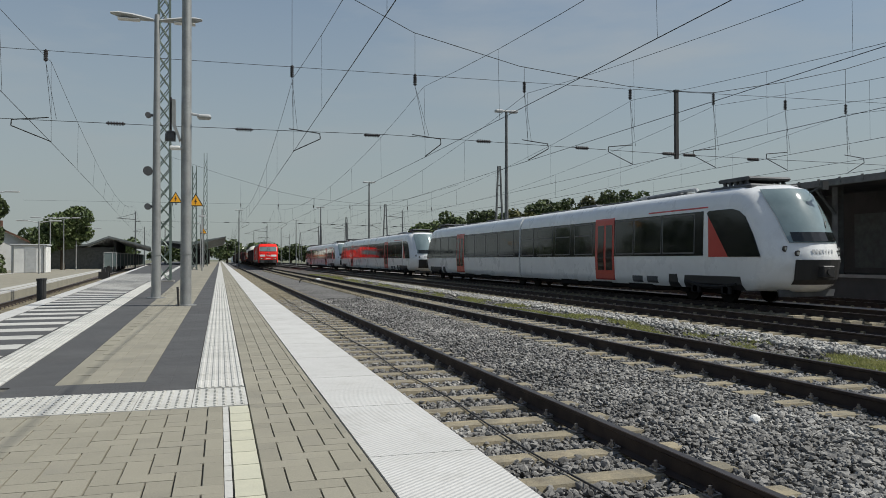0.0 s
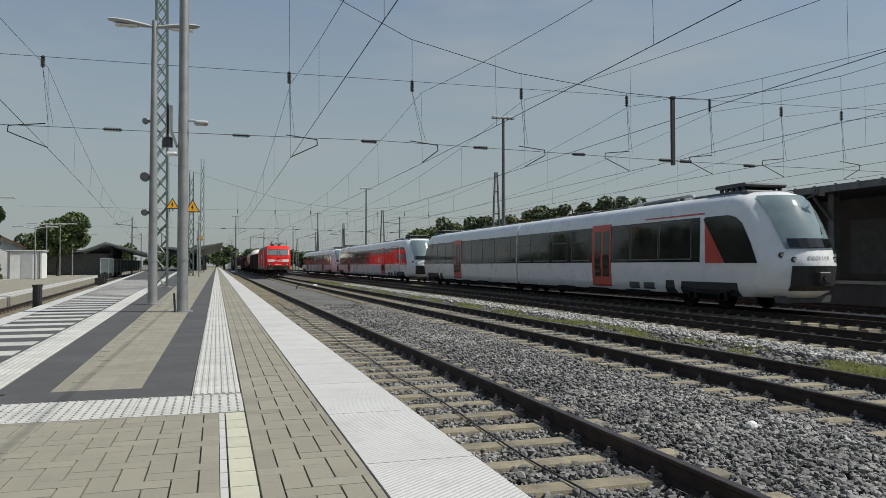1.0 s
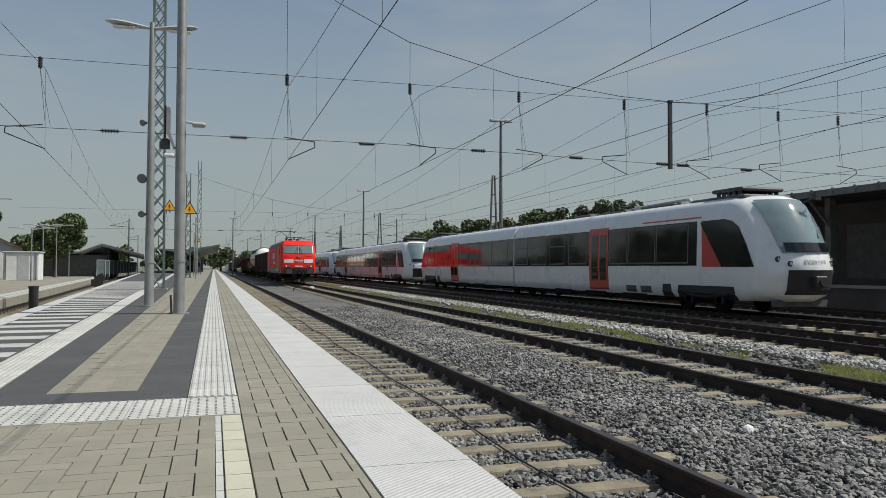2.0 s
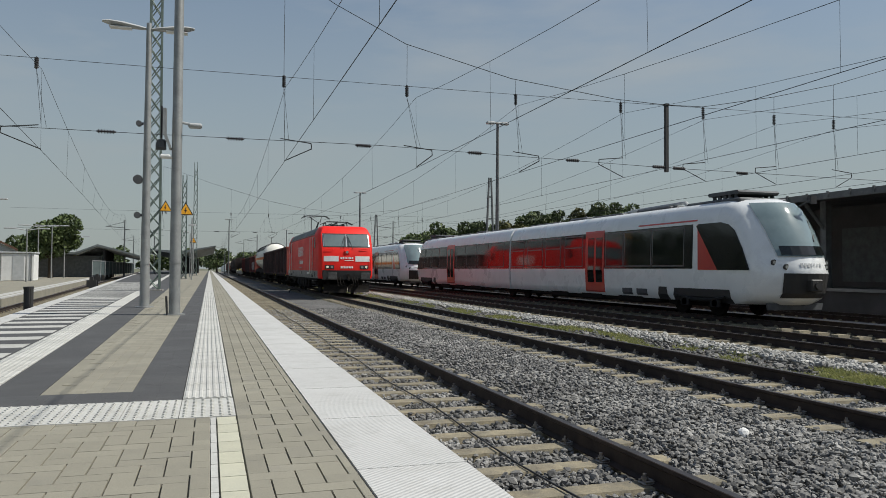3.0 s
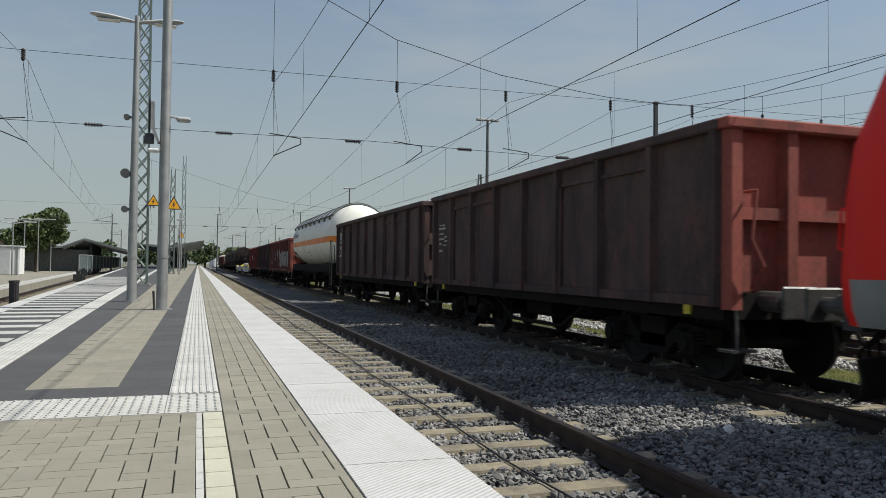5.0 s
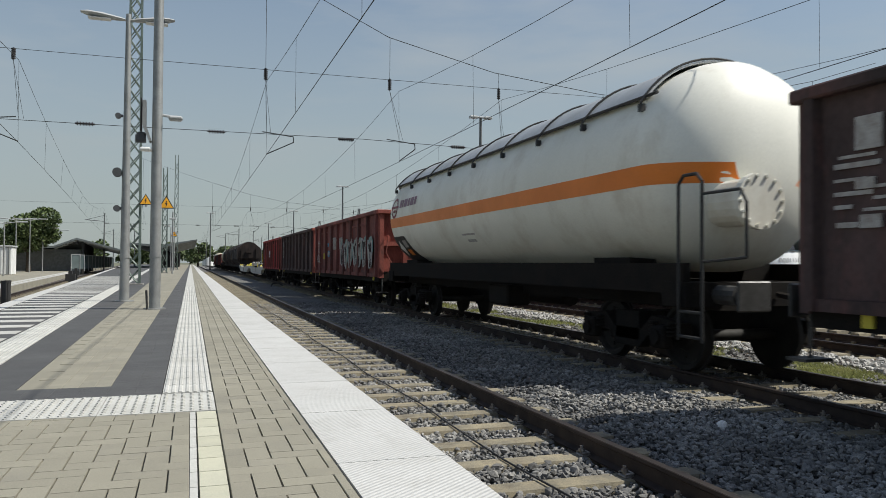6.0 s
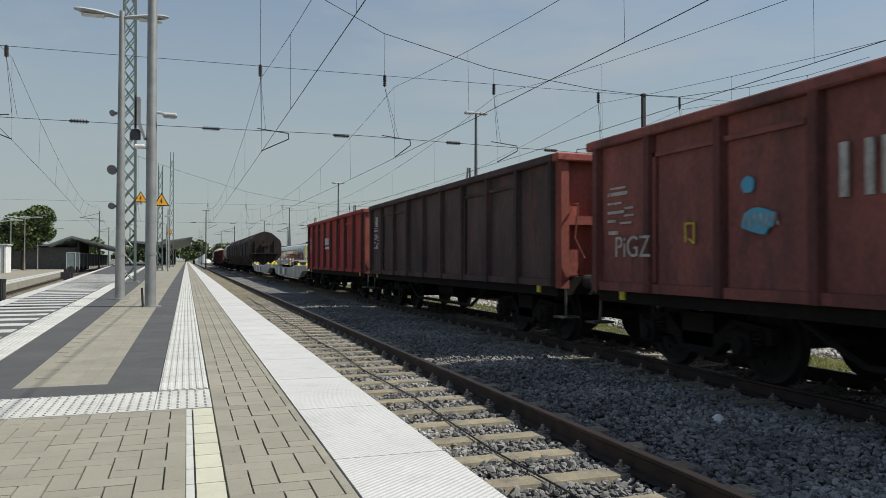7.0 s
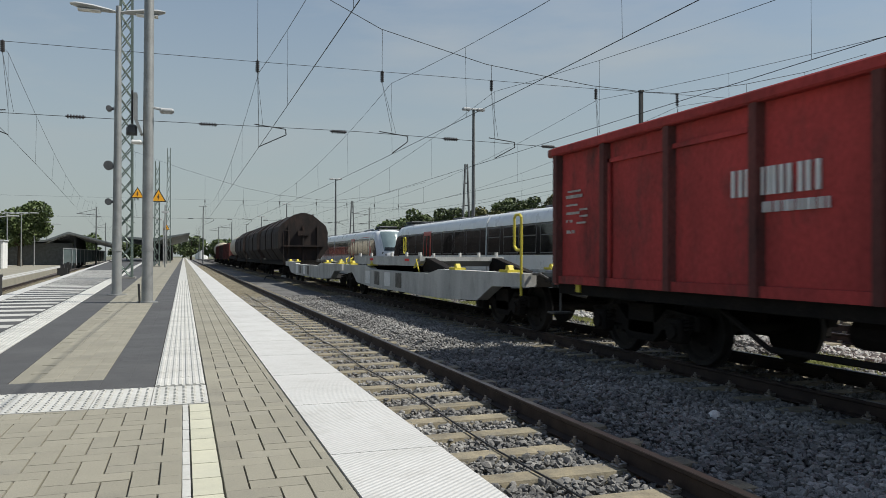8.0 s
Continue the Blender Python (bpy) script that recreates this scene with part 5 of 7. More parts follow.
def make_railcar(y_nose, x, label):
    r = thing("diesel_railcar", label, "railcar", pose(x, y_nose, 0), group="parked railcars")
    LEN, MID = 41.0, 20.75
    # each half is built nose first; the far half is turned about
    for half in (0, 1):
        turn = Matrix.Identity(4) if half == 0 else Matrix.Translation((0, LEN, 0)) @ Matrix.Rotation(math.pi, 4, "Z")

        def add(name, q, material, label="", smooth=None, owner=r):
            ob = part(name, q, material, owner, label, smooth)
            ob.matrix_basis = turn
            return ob
        ob = rc_half_body(r, MID - 0.35)
        ob.matrix_basis = turn

        def side_plate(name, s, prof, material, off=0.012, label=""):
            """A flat panel on the side wall, outline in (y, z), that follows the wall's lean."""
            q = B()
            fr = [q.verts.new((s * (interp(R_HALF, z) + off), y, z)) for y, z in prof]
            bk = [q.verts.new((s * (interp(R_HALF, z) - 0.02), y, z)) for y, z in prof]
            k = len(prof)
            fs = [q.faces.new(fr)] + [q.faces.new((fr[i], fr[(i + 1) % k], bk[(i + 1) % k], bk[i])) for i in range(k)]
            bmesh.ops.recalc_face_normals(q, faces=fs)
            return add(name, q, material, label)

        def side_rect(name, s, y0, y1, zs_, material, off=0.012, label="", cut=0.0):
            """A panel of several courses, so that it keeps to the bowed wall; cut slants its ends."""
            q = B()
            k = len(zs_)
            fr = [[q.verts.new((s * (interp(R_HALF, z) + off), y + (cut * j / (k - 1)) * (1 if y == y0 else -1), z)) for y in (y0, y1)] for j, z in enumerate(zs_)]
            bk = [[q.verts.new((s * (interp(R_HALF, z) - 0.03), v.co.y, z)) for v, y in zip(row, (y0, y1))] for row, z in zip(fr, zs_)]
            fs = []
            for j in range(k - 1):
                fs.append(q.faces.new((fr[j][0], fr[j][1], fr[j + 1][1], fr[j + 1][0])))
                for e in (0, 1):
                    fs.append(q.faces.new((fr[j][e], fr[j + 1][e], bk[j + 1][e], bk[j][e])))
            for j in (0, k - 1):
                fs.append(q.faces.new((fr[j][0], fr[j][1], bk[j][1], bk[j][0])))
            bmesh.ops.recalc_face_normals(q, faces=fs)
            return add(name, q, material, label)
        for s in (-1, 1):
            if half == 0:
                side_plate("window_band", s, [(4.9, 1.5), (MID - 0.36, 1.5), (MID - 0.36, 2.94), (4.9, 2.94)], M["rc_band"], 0.008, "black glazed window band")
            else:
                side_plate("window_band", s, [(3.3, 1.5), (MID - 0.36, 1.5), (MID - 0.36, 2.94), (3.9, 2.94)], M["rc_band"], 0.008, "black glazed window band")
            side_plate("cab_window", s, [(2.2, 1.46), (2.52, 2.1), (2.88, 2.66), (3.15, 2.85), (3.5, 2.93), (4.6, 2.93), (4.72, 2.86), (3.62, 1.46)], M["rc_band"], 0.016, "black rounded cab side window")
            if half == 0:
                side_plate("red_panel", s, [(3.45, 1.46), (4.6, 1.46), (4.66, 2.92)], M["rc_red"], 0.013, "red triangular side panel")
                side_plate("red_stripe", s, [(4.7, 3.03), (8.2, 3.03), (8.2, 3.08), (4.7, 3.08)], M["rc_red"], 0.012, "thin red roof stripe")
            dy = 10.65 if half == 0 else 9.6
            side_rect("door", s, dy, dy + 1.55, (0.56, 0.62, 1.0, 1.45, 2.0, 2.95, 3.02), M["rc_red"], 0.02, "red double passenger door")
            for k in (0, 1):
                a = dy + 0.14 + 0.68 * k
                side_rect("door_glass", s, a, a + 0.5, (0.95, 1.45, 2.0, 2.75), M["rc_glass"], 0.03)
            wy = [(5.4, 7.2), (7.35, 9.1), (9.25, 10.5), (12.5, 14.1), (14.6, 16.1), (16.5, 18.2), (18.7, 20.2)] if half == 0 else \
                 [(4.2, 5.7), (6.1, 7.7), (7.9, 9.4), (11.6, 13.2), (13.6, 15.2), (15.6, 17.2), (17.6, 19.6)]
            for a, c in wy:
                side_plate("window_frame", s, [(a - 0.05, 1.57), (c + 0.05, 1.57), (c + 0.05, 2.89), (a - 0.05, 2.89)], M["frame_grey"], 0.012)
                if half == 0 and a > 12:
                    side_plate("vent_frame", s, [(a + 0.03, 2.36), (c - 0.03, 2.36), (c - 0.03, 2.41), (a + 0.03, 2.41)], M["frame_grey"], 0.02)
                side_plate("window", s, [(a, 1.62), (c, 1.62), (c, 2.84), (a, 2.84)], M["rc_glass"], 0.016, "dark tinted window pane")
            for a in (7.6, 8.6):
                side_rect("vent", s, a, a + 0.7, (0.54, 0.62, 0.78), M["rc_roof"], 0.012, "dark grey vent grille") if half == 0 else None
            # black plates on the closed skirt: the dark of the bogie gaps is painted in
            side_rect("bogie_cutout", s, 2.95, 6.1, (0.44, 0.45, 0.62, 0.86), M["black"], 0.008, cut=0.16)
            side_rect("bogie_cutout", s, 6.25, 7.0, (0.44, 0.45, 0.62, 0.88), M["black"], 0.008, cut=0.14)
            for yy in (3.75, 5.3):
                q = B()
                rod(q, (s * 1.3, yy, 0.43), (s * 1.4, yy, 0.43), 0.13, 12)
                box(q, s * 1.35 - 0.05, yy - 0.22, 0.3, s * 1.35 + 0.05, yy + 0.22, 0.56, 0.03)
                add("axle_box", q, M["wheel"])
            q = B()
            pipe(q, [(s * 1.36, 3.3, 0.62), (s * 1.36, 4.1, 0.52), (s * 1.36, 4.9, 0.52), (s * 1.36, 5.9, 0.66)], 0.05, 6)
            add("bogie_beam", q, M["wheel"])
        if True:
            q = B()
            for u0, u1 in ((-0.74, 0.74),):
                g = [[q.verts.new(rc_face((u0 + (u1 - u0) * i / 8) * (0.98 + 0.24 * j / 6), zz, 0.03 + 0.035 * j / 6)) for i in range(9)] for j, zz in enumerate(SCREEN_Z)]
                for j in range(6):
                    for i in range(8):
                        q.faces.new((g[j][i], g[j][i + 1], g[j + 1][i + 1], g[j + 1][i]))
            screen = add("windscreen", q, M["rc_screen"], "large curved windscreen", 60)
            q = B()
            g = [[q.verts.new(rc_face((-0.87 + 1.74 * i / 20) * (0.98 + 0.24 * j / 6), zz, 0.036 + 0.035 * j / 6)) for i in range(21)] for j, zz in enumerate(SCREEN_Z)]
            for j in range(6):
                for i in (19,):
                    q.faces.new((g[j][i], g[j][i + 1], g[j + 1][i + 1], g[j + 1][i]))
            add("windscreen_edge", q, M["rc_band"], "black windscreen edge", 60)
            q = B()
            g = [[q.verts.new(rc_face(-0.66 + 1.32 * i / 6, 1.9 + 0.26 * j / 2, 0.06)) for i in range(7)] for j in range(3)]
            for j in range(2):
                for i in range(6):
                    q.faces.new((g[j][i], g[j][i + 1], g[j + 1][i + 1], g[j + 1][i]))
            add("destination_display", q, M["rc_glass"], "unlit destination display")
            q = B()
            pipe(q, [rc_face(0.1, 2.0, 0.03), rc_face(0.5, 2.5, 0.05)], 0.014, 5)
            pipe(q, [rc_face(0.35, 2.3, 0.05), rc_face(0.55, 2.95, 0.04)], 0.02, 5)
            add("wiper", q, M["black"], "black windscreen wiper")
            for u, z in ((-0.8, 1.68), (-0.6, 1.55), (0.8, 1.68), (0.6, 1.55)):
                p = Vector(rc_face(u, z))
                q = B()
                rod(q, p + Vector((0, 0.04, 0)), p - Vector((0, 0.02, 0)), 0.085, 16)
                ring_ = add("headlamp", q, M["black"], "round black-rimmed headlamp")
                q = B()
                rod(q, p, p - Vector((0, 0.028, 0)), 0.05, 12)
                add("headlamp_lens", q, M["lamp_glass"])
            for k, ww in enumerate((0.07, 0.07, 0.07, 0.03, 0.03, 0.03, 0.06)):     # maker-neutral lettering, as bars
                q = B()
                u = -0.3 + 0.095 * k
                q.faces.new([q.verts.new(rc_face(uu, zz, 0.012)) for uu, zz in ((u, 1.55), (u + ww, 1.55), (u + ww, 1.66), (u, 1.66))])
                add("lettering", q, M["pale_grey"])
            q = B()
            g = [[q.verts.new(rc_face(-0.68 + 1.36 * i / 8, (0.66, 0.8, 1.0, 1.2, 1.37)[j], 0.022)) for i in range(9)] for j in range(5)]
            for j in range(4):
                for i in range(8):
                    q.faces.new((g[j][i], g[j][i + 1], g[j + 1][i + 1], g[j + 1][i]))
            add("coupler_pocket", q, M["black"], "black coupler opening")
            q = B()
            box(q, -0.2, 1.05, 0.86, 0.2, 1.6, 1.2, 0.03)
            rod(q, (0.0, 1.0, 1.03), (0.0, 1.4, 1.03), 0.1, 12)
            for s in (-0.45, 0.45):
                rod(q, (s, 1.5, 1.05), (s, 1.7, 1.05), 0.1, 12)
            add("coupler", q, M["black"], "dark automatic coupler head")
            q = B()
            prism(q, [(-0.95, 0.3), (0.95, 0.3), (1.0, 0.5), (-1.0, 0.5)], "y", 1.9, 1.96)
            add("nose_skirt", q, M["rc_roof"])
            q = B()
            pipe(q, [(0.7, 2.6, 3.38), (0.78, 2.05, 3.55), (0.6, 1.85, 3.6)], 0.025)
            box(q, 0.5, 1.8, 3.42, 0.7, 1.86, 3.66)
            add("mirror", q, M["black"])
        # roof gear
        for ya, yb, h, ww in ((3.2, 5.9, 0.1, 0.9), (7.0, 9.2, 0.14, 0.8), (10.2, 12.6, 0.1, 0.85), (13.4, 15.0, 0.16, 0.7), (16.0, 19.2, 0.1, 0.8)):
            q = B()
            box(q, -ww, ya, 3.5, ww, yb, 3.6 + h, 0.05)
            add("roof_unit", q, M["rc_roof"], "dark grey roof equipment")
        q = B()
        prism(q, [(3.46, 3.83), (3.38, 3.89), (3.46, 3.95), (4.85, 3.95), (4.92, 3.9), (4.85, 3.83)], "x", -0.76, 0.76)
        for sx in (-1, 1):
            for yy in (3.6, 3.86, 4.12, 4.38, 4.64):
                prism(q, [(yy - 0.1, 3.58), (yy + 0.06, 3.58), (yy + 0.1, 3.85), (yy - 0.02, 3.85)], "x", sx * 0.68 - 0.03, sx * 0.68 + 0.03)
        add("roof_rack", q, M["rc_roof"], "dark roof fairing on slanting fins")
        q = B()
        pipe(q, [(-0.5, 6.3, 3.62), (-0.5, 6.5, 3.8), (-0.5, 9.8, 3.75), (-0.3, 11.0, 3.7)], 0.07, 8)
        add("exhaust_pipe", q, M["pale_grey"], "silver exhaust pipe on the roof")
        # underfloor and wheels
        q = B()
        box(q, -1.15, 7.0, 0.3, 1.15, MID - 2.5, 0.6, 0.05)
        for a in (8.0, 11.0, 14.0):
            box(q, -1.25, a, 0.26, 1.25, a + 1.8, 0.55, 0.06)
        add("underfloor", q, M["dark_steel"])
        q = B()
        for s in (-1, 1):
            for yy in (4.35, 6.25):
                rod(q, (s * 0.7, yy, 0.42), (s * 0.83, yy, 0.42), 0.42, 20)
            box(q, s * 1.0 - 0.06, 3.9, 0.3, s * 1.0 + 0.06, 6.7, 0.62, 0.04)
            for yy in (4.35, 6.25):
                box(q, s * 1.05 - 0.07, yy - 0.16, 0.28, s * 1.05 + 0.07, yy + 0.16, 0.58, 0.03)
        add("bogie", q, M["dark_steel"], "black end bogie with two axles")
    q = B()
    for s in (-1, 1):
        for yy in (19.5, 21.5):
            rod(q, (s * 0.7, yy, 0.4), (s * 0.83, yy, 0.4), 0.4, 20)
        box(q, s * 1.0 - 0.06, 19.0, 0.3, s * 1.0 + 0.06, 22.0, 0.62, 0.04)
    part("middle_bogie", q, M["dark_steel"], r, "black middle bogie")
    q = B()
    loft(q, [[(x_ * 0.97, y, z) for x_, z in [(-1.3, 0.6), (-1.37, 1.45), (-1.33, 2.95), (-1.2, 3.3), (-0.75, 3.62), (0.75, 3.62), (1.2, 3.3), (1.33, 2.95), (1.37, 1.45), (1.3, 0.6)]]
             for y in (20.38, 20.62)])
    part("gangway", q, M["pale_grey"], r, "grey gangway between the halves")
    return r


make_railcar(16.15, TRACKS[3], "parked white diesel railcar with red doors and black windows")
make_railcar(58.3, TRACKS[3], "second parked white diesel railcar, coupled behind")
make_railcar(100.4, TRACKS[3], "third parked white diesel railcar far down the siding")


# ---- overhead line ----
SPAN_Y = 27.6
WIRES = ((-5.55, 0.18, -1), (2.47, 0.05, 1), (7.05, 0.4, 1), (11.5, 0.15, 1), (16.2, 0.1, -1), (20.2, 0.1, -1), (23.9, 0.1, -1), (27.2, 0.1, 1))


def polewire(b_, pts, r=0.011, seg=5):
    """One unbroken thin tube along the points."""
    ps = [Vector(p) for p in pts]
    turn = (ps[-1] - ps[0]).to_track_quat("Z", "Y").to_matrix()
    ring = [turn @ Vector((r * math.cos(2 * math.pi * k / seg), r * math.sin(2 * math.pi * k / seg), 0)) for k in range(seg)]
    loft(b_, [[p + o for o in ring] for p in ps])


def catenary(x, stag, lean=0.0):
    """Contact wire, carrying wire and droppers over one track."""
    t = thing("overhead_line", "thin dark contact wire and carrying wire over a track", "overhead wire", group="overhead lines")
    sup = [SPAN_Y - 68, SPAN_Y, SPAN_Y + 70, SPAN_Y + 140, SPAN_Y + 210, SPAN_Y + 280]

    def cx(y):
        k = (y - SPAN_Y) / 70
        return x + lean * (y - SPAN_Y) + stag * math.cos(k * math.pi)

    def carrier(y):
        for a, c in zip(sup, sup[1:]):
            if a <= y <= c:
                k = (y - a) / (c - a)
                return 7.95 - 4 * 1.75 * k * (1 - k)
        return 7.95
    ys = [sup[0] + 2 * i for i in range(int((sup[-1] - sup[0]) / 2) + 1)]
    q = B()
    polewire(q, [(cx(y), y, 5.27) for y in ys[::5]], 0.0085)
    part("contact_wire", q, M["wire"], t)
    q = B()
    polewire(q, [(cx(y) * 0.9 + x * 0.1, y, carrier(y)) for y in ys[::2]], 0.0072)
    part("carrying_wire", q, M["wire"], t)
    y = sup[0] + 4.0
    while y < sup[-1] - 100:
        z = carrier(y)
        q = B()
        polewire(q, [(cx(y), y, 5.27), (cx(y) * 0.9 + x * 0.1, y, z)], 0.0045, 4)
        part("dropper", q, M["wire"], t)
        y += 8.0


for wx, st, _s in WIRES:
    catenary(wx, st, LEAN if wx < 0 else 0.0)


def insulator(q, a, c):
    """A string of dark sheds between two points."""
    a, c = Vector(a), Vector(c)
    rod(q, a, c, 0.03, 6)
    for k in range(6):
        p = a.lerp(c, 0.12 + 0.76 * k / 5)
        d = (c - a).normalized() * 0.018
        rod(q, p - d, p + d, 0.07, 8)


def head_span(y, top, detail=True):
    t = thing("head_span", "cross wires with dark insulators hung over all tracks", "overhead wire", group="head spans")
    left, right = -22.0, 31.0
    q = B()
    polewire(q, [(left, y, 8.3), (-2.1, y, 8.32), (16, y, 8.4), (right, y, 8.6)], 0.009)
    part("upper_cross_wire", q, M["wire"], t)
    q = B()
    polewire(q, [(left, y, 6.0), (-2.1, y, 6.0), (6, y, 6.05), (18.4, y, 5.78), (right, y, 5.7)], 0.010)
    part("lower_cross_wire", q, M["wire"], t)
    q = B()
    polewire(q, top, 0.014)
    part("carrying_cross_wire", q, M["wire"], t)
    for wx, st, s in WIRES:
        zt = 8.35
        for (xa, _, za), (xb, _, zb) in zip(top, top[1:]):
            if xa <= wx <= xb:
                zt = za + (zb - za) * (wx - xa) / (xb - xa)
        q = B()
        insulator(q, (wx, y, 7.95), (wx, y, 8.4 if zt > 8.5 else zt))
        part("hanging_insulator", q, M["insul"], t, "dark hanging insulator")
        q = B()
        polewire(q, [(wx, y, 8.35), (wx, y, max(zt, 8.35) + 0.01)], 0.009)
        polewire(q, [(wx, y, 7.95), (wx + st, y, 6.05)], 0.007)
        polewire(q, [(wx, y, 7.95), (wx + st + 0.15, y, 6.05)], 0.006)
        part("hanger", q, M["wire"], t)
        q = B()
        pipe(q, [(wx - s * 0.1, y, 6.1), (wx + s * 1.0, y, 5.98), (wx + s * 1.02, y, 5.78), (wx + st, y, 5.3)], 0.018, 6)
        part("steady_arm", q, M["wire"], t, "bent steady arm at the contact wire")
    for wx in (-9.5, -3.4, 0.8, 5.4, 9.8, 14.0, 18.0, 19.0, 22.2):
        q = B()
        z = 6.0 if wx < 8 else 6.0 - (wx - 8) * 0.02
        a, c = Vector((wx - 0.3, y, z)), Vector((wx + 0.3, y, z))
        insulator(q, a, c)
        part("cross_insulator", q, M["insul"], t, "dark insulator in the cross wire")
    return t


head_span(SPAN_Y, [(-2.1, SPAN_Y, 15.2), (0, SPAN_Y, 13.7), (4.3, SPAN_Y, 11.2), (7.0, SPAN_Y, 9.97), (11.3, SPAN_Y, 9.0), (16.0, SPAN_Y, 8.52), (18.4, SPAN_Y, 8.45),
                   (20.2, SPAN_Y, 8.5), (23.9, SPAN_Y, 9.2), (27.2, SPAN_Y, 10.0), (31, SPAN_Y, 11.2)])
Y2 = SPAN_Y + 70
head_span(Y2, [(-6.0, Y2, 14.0), (0, Y2, 12.0), (7.0, Y2, 10.0), (11.3, Y2, 9.2), (18, Y2, 8.6), (24, Y2, 9.4), (31, Y2, 11.5)])
q = B()
prism(q, [(18.31, SPAN_Y - 0.07), (18.45, SPAN_Y - 0.07), (18.45, SPAN_Y + 0.07), (18.31, SPAN_Y + 0.07)], "z", 5.6, 8.5)
box(q, 18.29, SPAN_Y - 0.09, 8.42, 18.47, SPAN_Y + 0.09, 8.5)
solo("hanging_post", q, M["black"], "dark steel post hung in the cross wires", "post")


# ---- masts and lamps ----
def lattice_mast(x, y, z0, height, w0=0.52, w1=0.34, paint="lattice", label="tall green-grey lattice steel mast on the platform", bay=0.62):
    t = thing("lattice_mast", label, "mast", group="lattice masts")

    def half(z):
        return (w0 + (w1 - w0) * (z - z0) / height) / 2
    for sx in (-1, 1):
        for sy in (-1, 1):
            q = B()
            a, c = half(z0), half(z0 + height)
            rod(q, (x + sx * a, y + sy * a, z0), (x + sx * c, y + sy * c, z0 + height), 0.045, 4)
            part("leg", q, M[paint], t)
    n_ = int(height / bay)
    for face in range(4):
        for k in range(n_):
            za, zb = z0 + k * bay, z0 + (k + 1) * bay
            for fl in (1, -1):
                a, c = half(za) * fl, -half(zb) * fl
                ha, hc = half(za), half(zb)
                if face == 0:
                    pts = ((x + a, y - ha, za), (x + c, y - hc, zb))
                elif face == 1:
                    pts = ((x + a, y + ha, za), (x + c, y + hc, zb))
                elif face == 2:
                    pts = ((x - ha, y + a, za), (x - hc, y + c, zb))
                else:
                    pts = ((x + ha, y + a, za), (x + hc, y + c, zb))
                if fl == 1 or face < 2:
                    q = B()
                    rod(q, *pts, 0.022, 4)
                    part("brace", q, M[paint], t)
    q = B()
    box(q, x - w0 * 0.75, y - w0 * 0.75, z0 - 0.25, x + w0 * 0.75, y + w0 * 0.75, z0 + 0.06)
    part("footing", q, M["platform"], t)
    return t


lattice_mast(-2.08, 30.8, PZ, 16.0)
lattice_mast(-2.0, 64.5, PZ, 8.4, 0.4, 0.3, label="lattice mast farther down the platform", bay=0.8)
lattice_mast(-1.75, 98.0, PZ, 14.0, 0.5, 0.34, label="lattice mast far down the platform", bay=1.2)


def pole(x, y, z0, z1, r0, r1, t, name="pole"):
    q = B()
    rod(q, (x, y, z0), (x, y, z1), r0, 16, r1)
    rod(q, (x, y, z0 - 0.02), (x, y, z0 + 0.02), r0 * 1.9, 16)
    rod(q, (x, y, z0 + 0.95), (x, y, z0 + 1.0), r0 * 1.06, 16)
    return part(name, q, M["galv"], t, "round galvanised pole", smooth=40)


def lamp_head(x, y, z, s, t):
    q = B()
    rings = []
    for k, (d, ww, h) in enumerate(((0.0, 0.05, 0.05), (0.12, 0.09, 0.08), (0.45, 0.16, 0.12), (0.75, 0.15, 0.1), (0.9, 0.06, 0.04))):
        xx = x + s * d
        zz = z + d * 0.1
        rings.append([(xx, y + ww * math.cos(a * math.pi / 5), zz + h * 0.5 * math.sin(a * math.pi / 5)) for a in range(10)])
    loft(q, rings)
    head = part("lamp_head", q, M["pale_grey"], t, "drooping grey lamp head", smooth=50)
    q = B()
    box(q, min(x + s * 0.3, x + s * 0.75), y - 0.11, z - 0.035, max(x + s * 0.3, x + s * 0.75), y + 0.11, z - 0.02)
    part("diffuser", q, M["white"], head)


lamp = thing("street_lamp", "galvanised platform lamp post with two grey lamp heads", "lamp post", group="platform lamps")
pole(-1.36, 17.87, PZ, 6.85, 0.105, 0.055, lamp)
lamp_head(-1.3, 17.87, 6.72, 1, lamp)
lamp_head(-1.42, 17.87, 6.72, -1, lamp)
for z, s, rr in ((3.36, -1, 0.1), (2.57, -1, 0.07), (4.6, -1, 0.06)):
    q = B()
    rod(q, (-1.36 + s * 0.08, 17.87, z), (-1.36 + s * 0.18, 17.87, z), 0.03, 6)
    rod(q, (-1.36 + s * 0.18, 17.82, z), (-1.36 + s * 0.18, 17.96, z), rr, 14)
    part("loudspeaker", q, M["rc_roof"], lamp, "small round dark loudspeaker")

cam_pole = thing("camera_pole", "tall galvanised pole with camera and loudspeaker", "pole")
pole(-0.61, 14.83, PZ, 9.5, 0.1, 0.075, cam_pole)
q = B()
rod(q, (-0.55, 14.83, 4.12), (-0.4, 14.83, 4.1), 0.025, 6)
box(q, -0.42, 14.72, 4.03, -0.17, 14.94, 4.11, 0.03)
part("lamp_arm", q, M["pale_grey"], cam_pole, "short grey lamp arm")
q = B()
prism(q, [(-0.86, 4.35), (-0.80, 4.35), (-0.80, 3.9), (-0.7, 3.62), (-0.74, 3.6), (-0.86, 3.9)], "y", 14.7, 14.95)
part("bracket", q, M["galv"], cam_pole, "folded steel bracket")
q = B()
prism(q, [(-0.90, 3.80), (-0.87, 3.80), (-0.87, 4.40), (-0.90, 4.40)], "y", 14.78, 14.9)
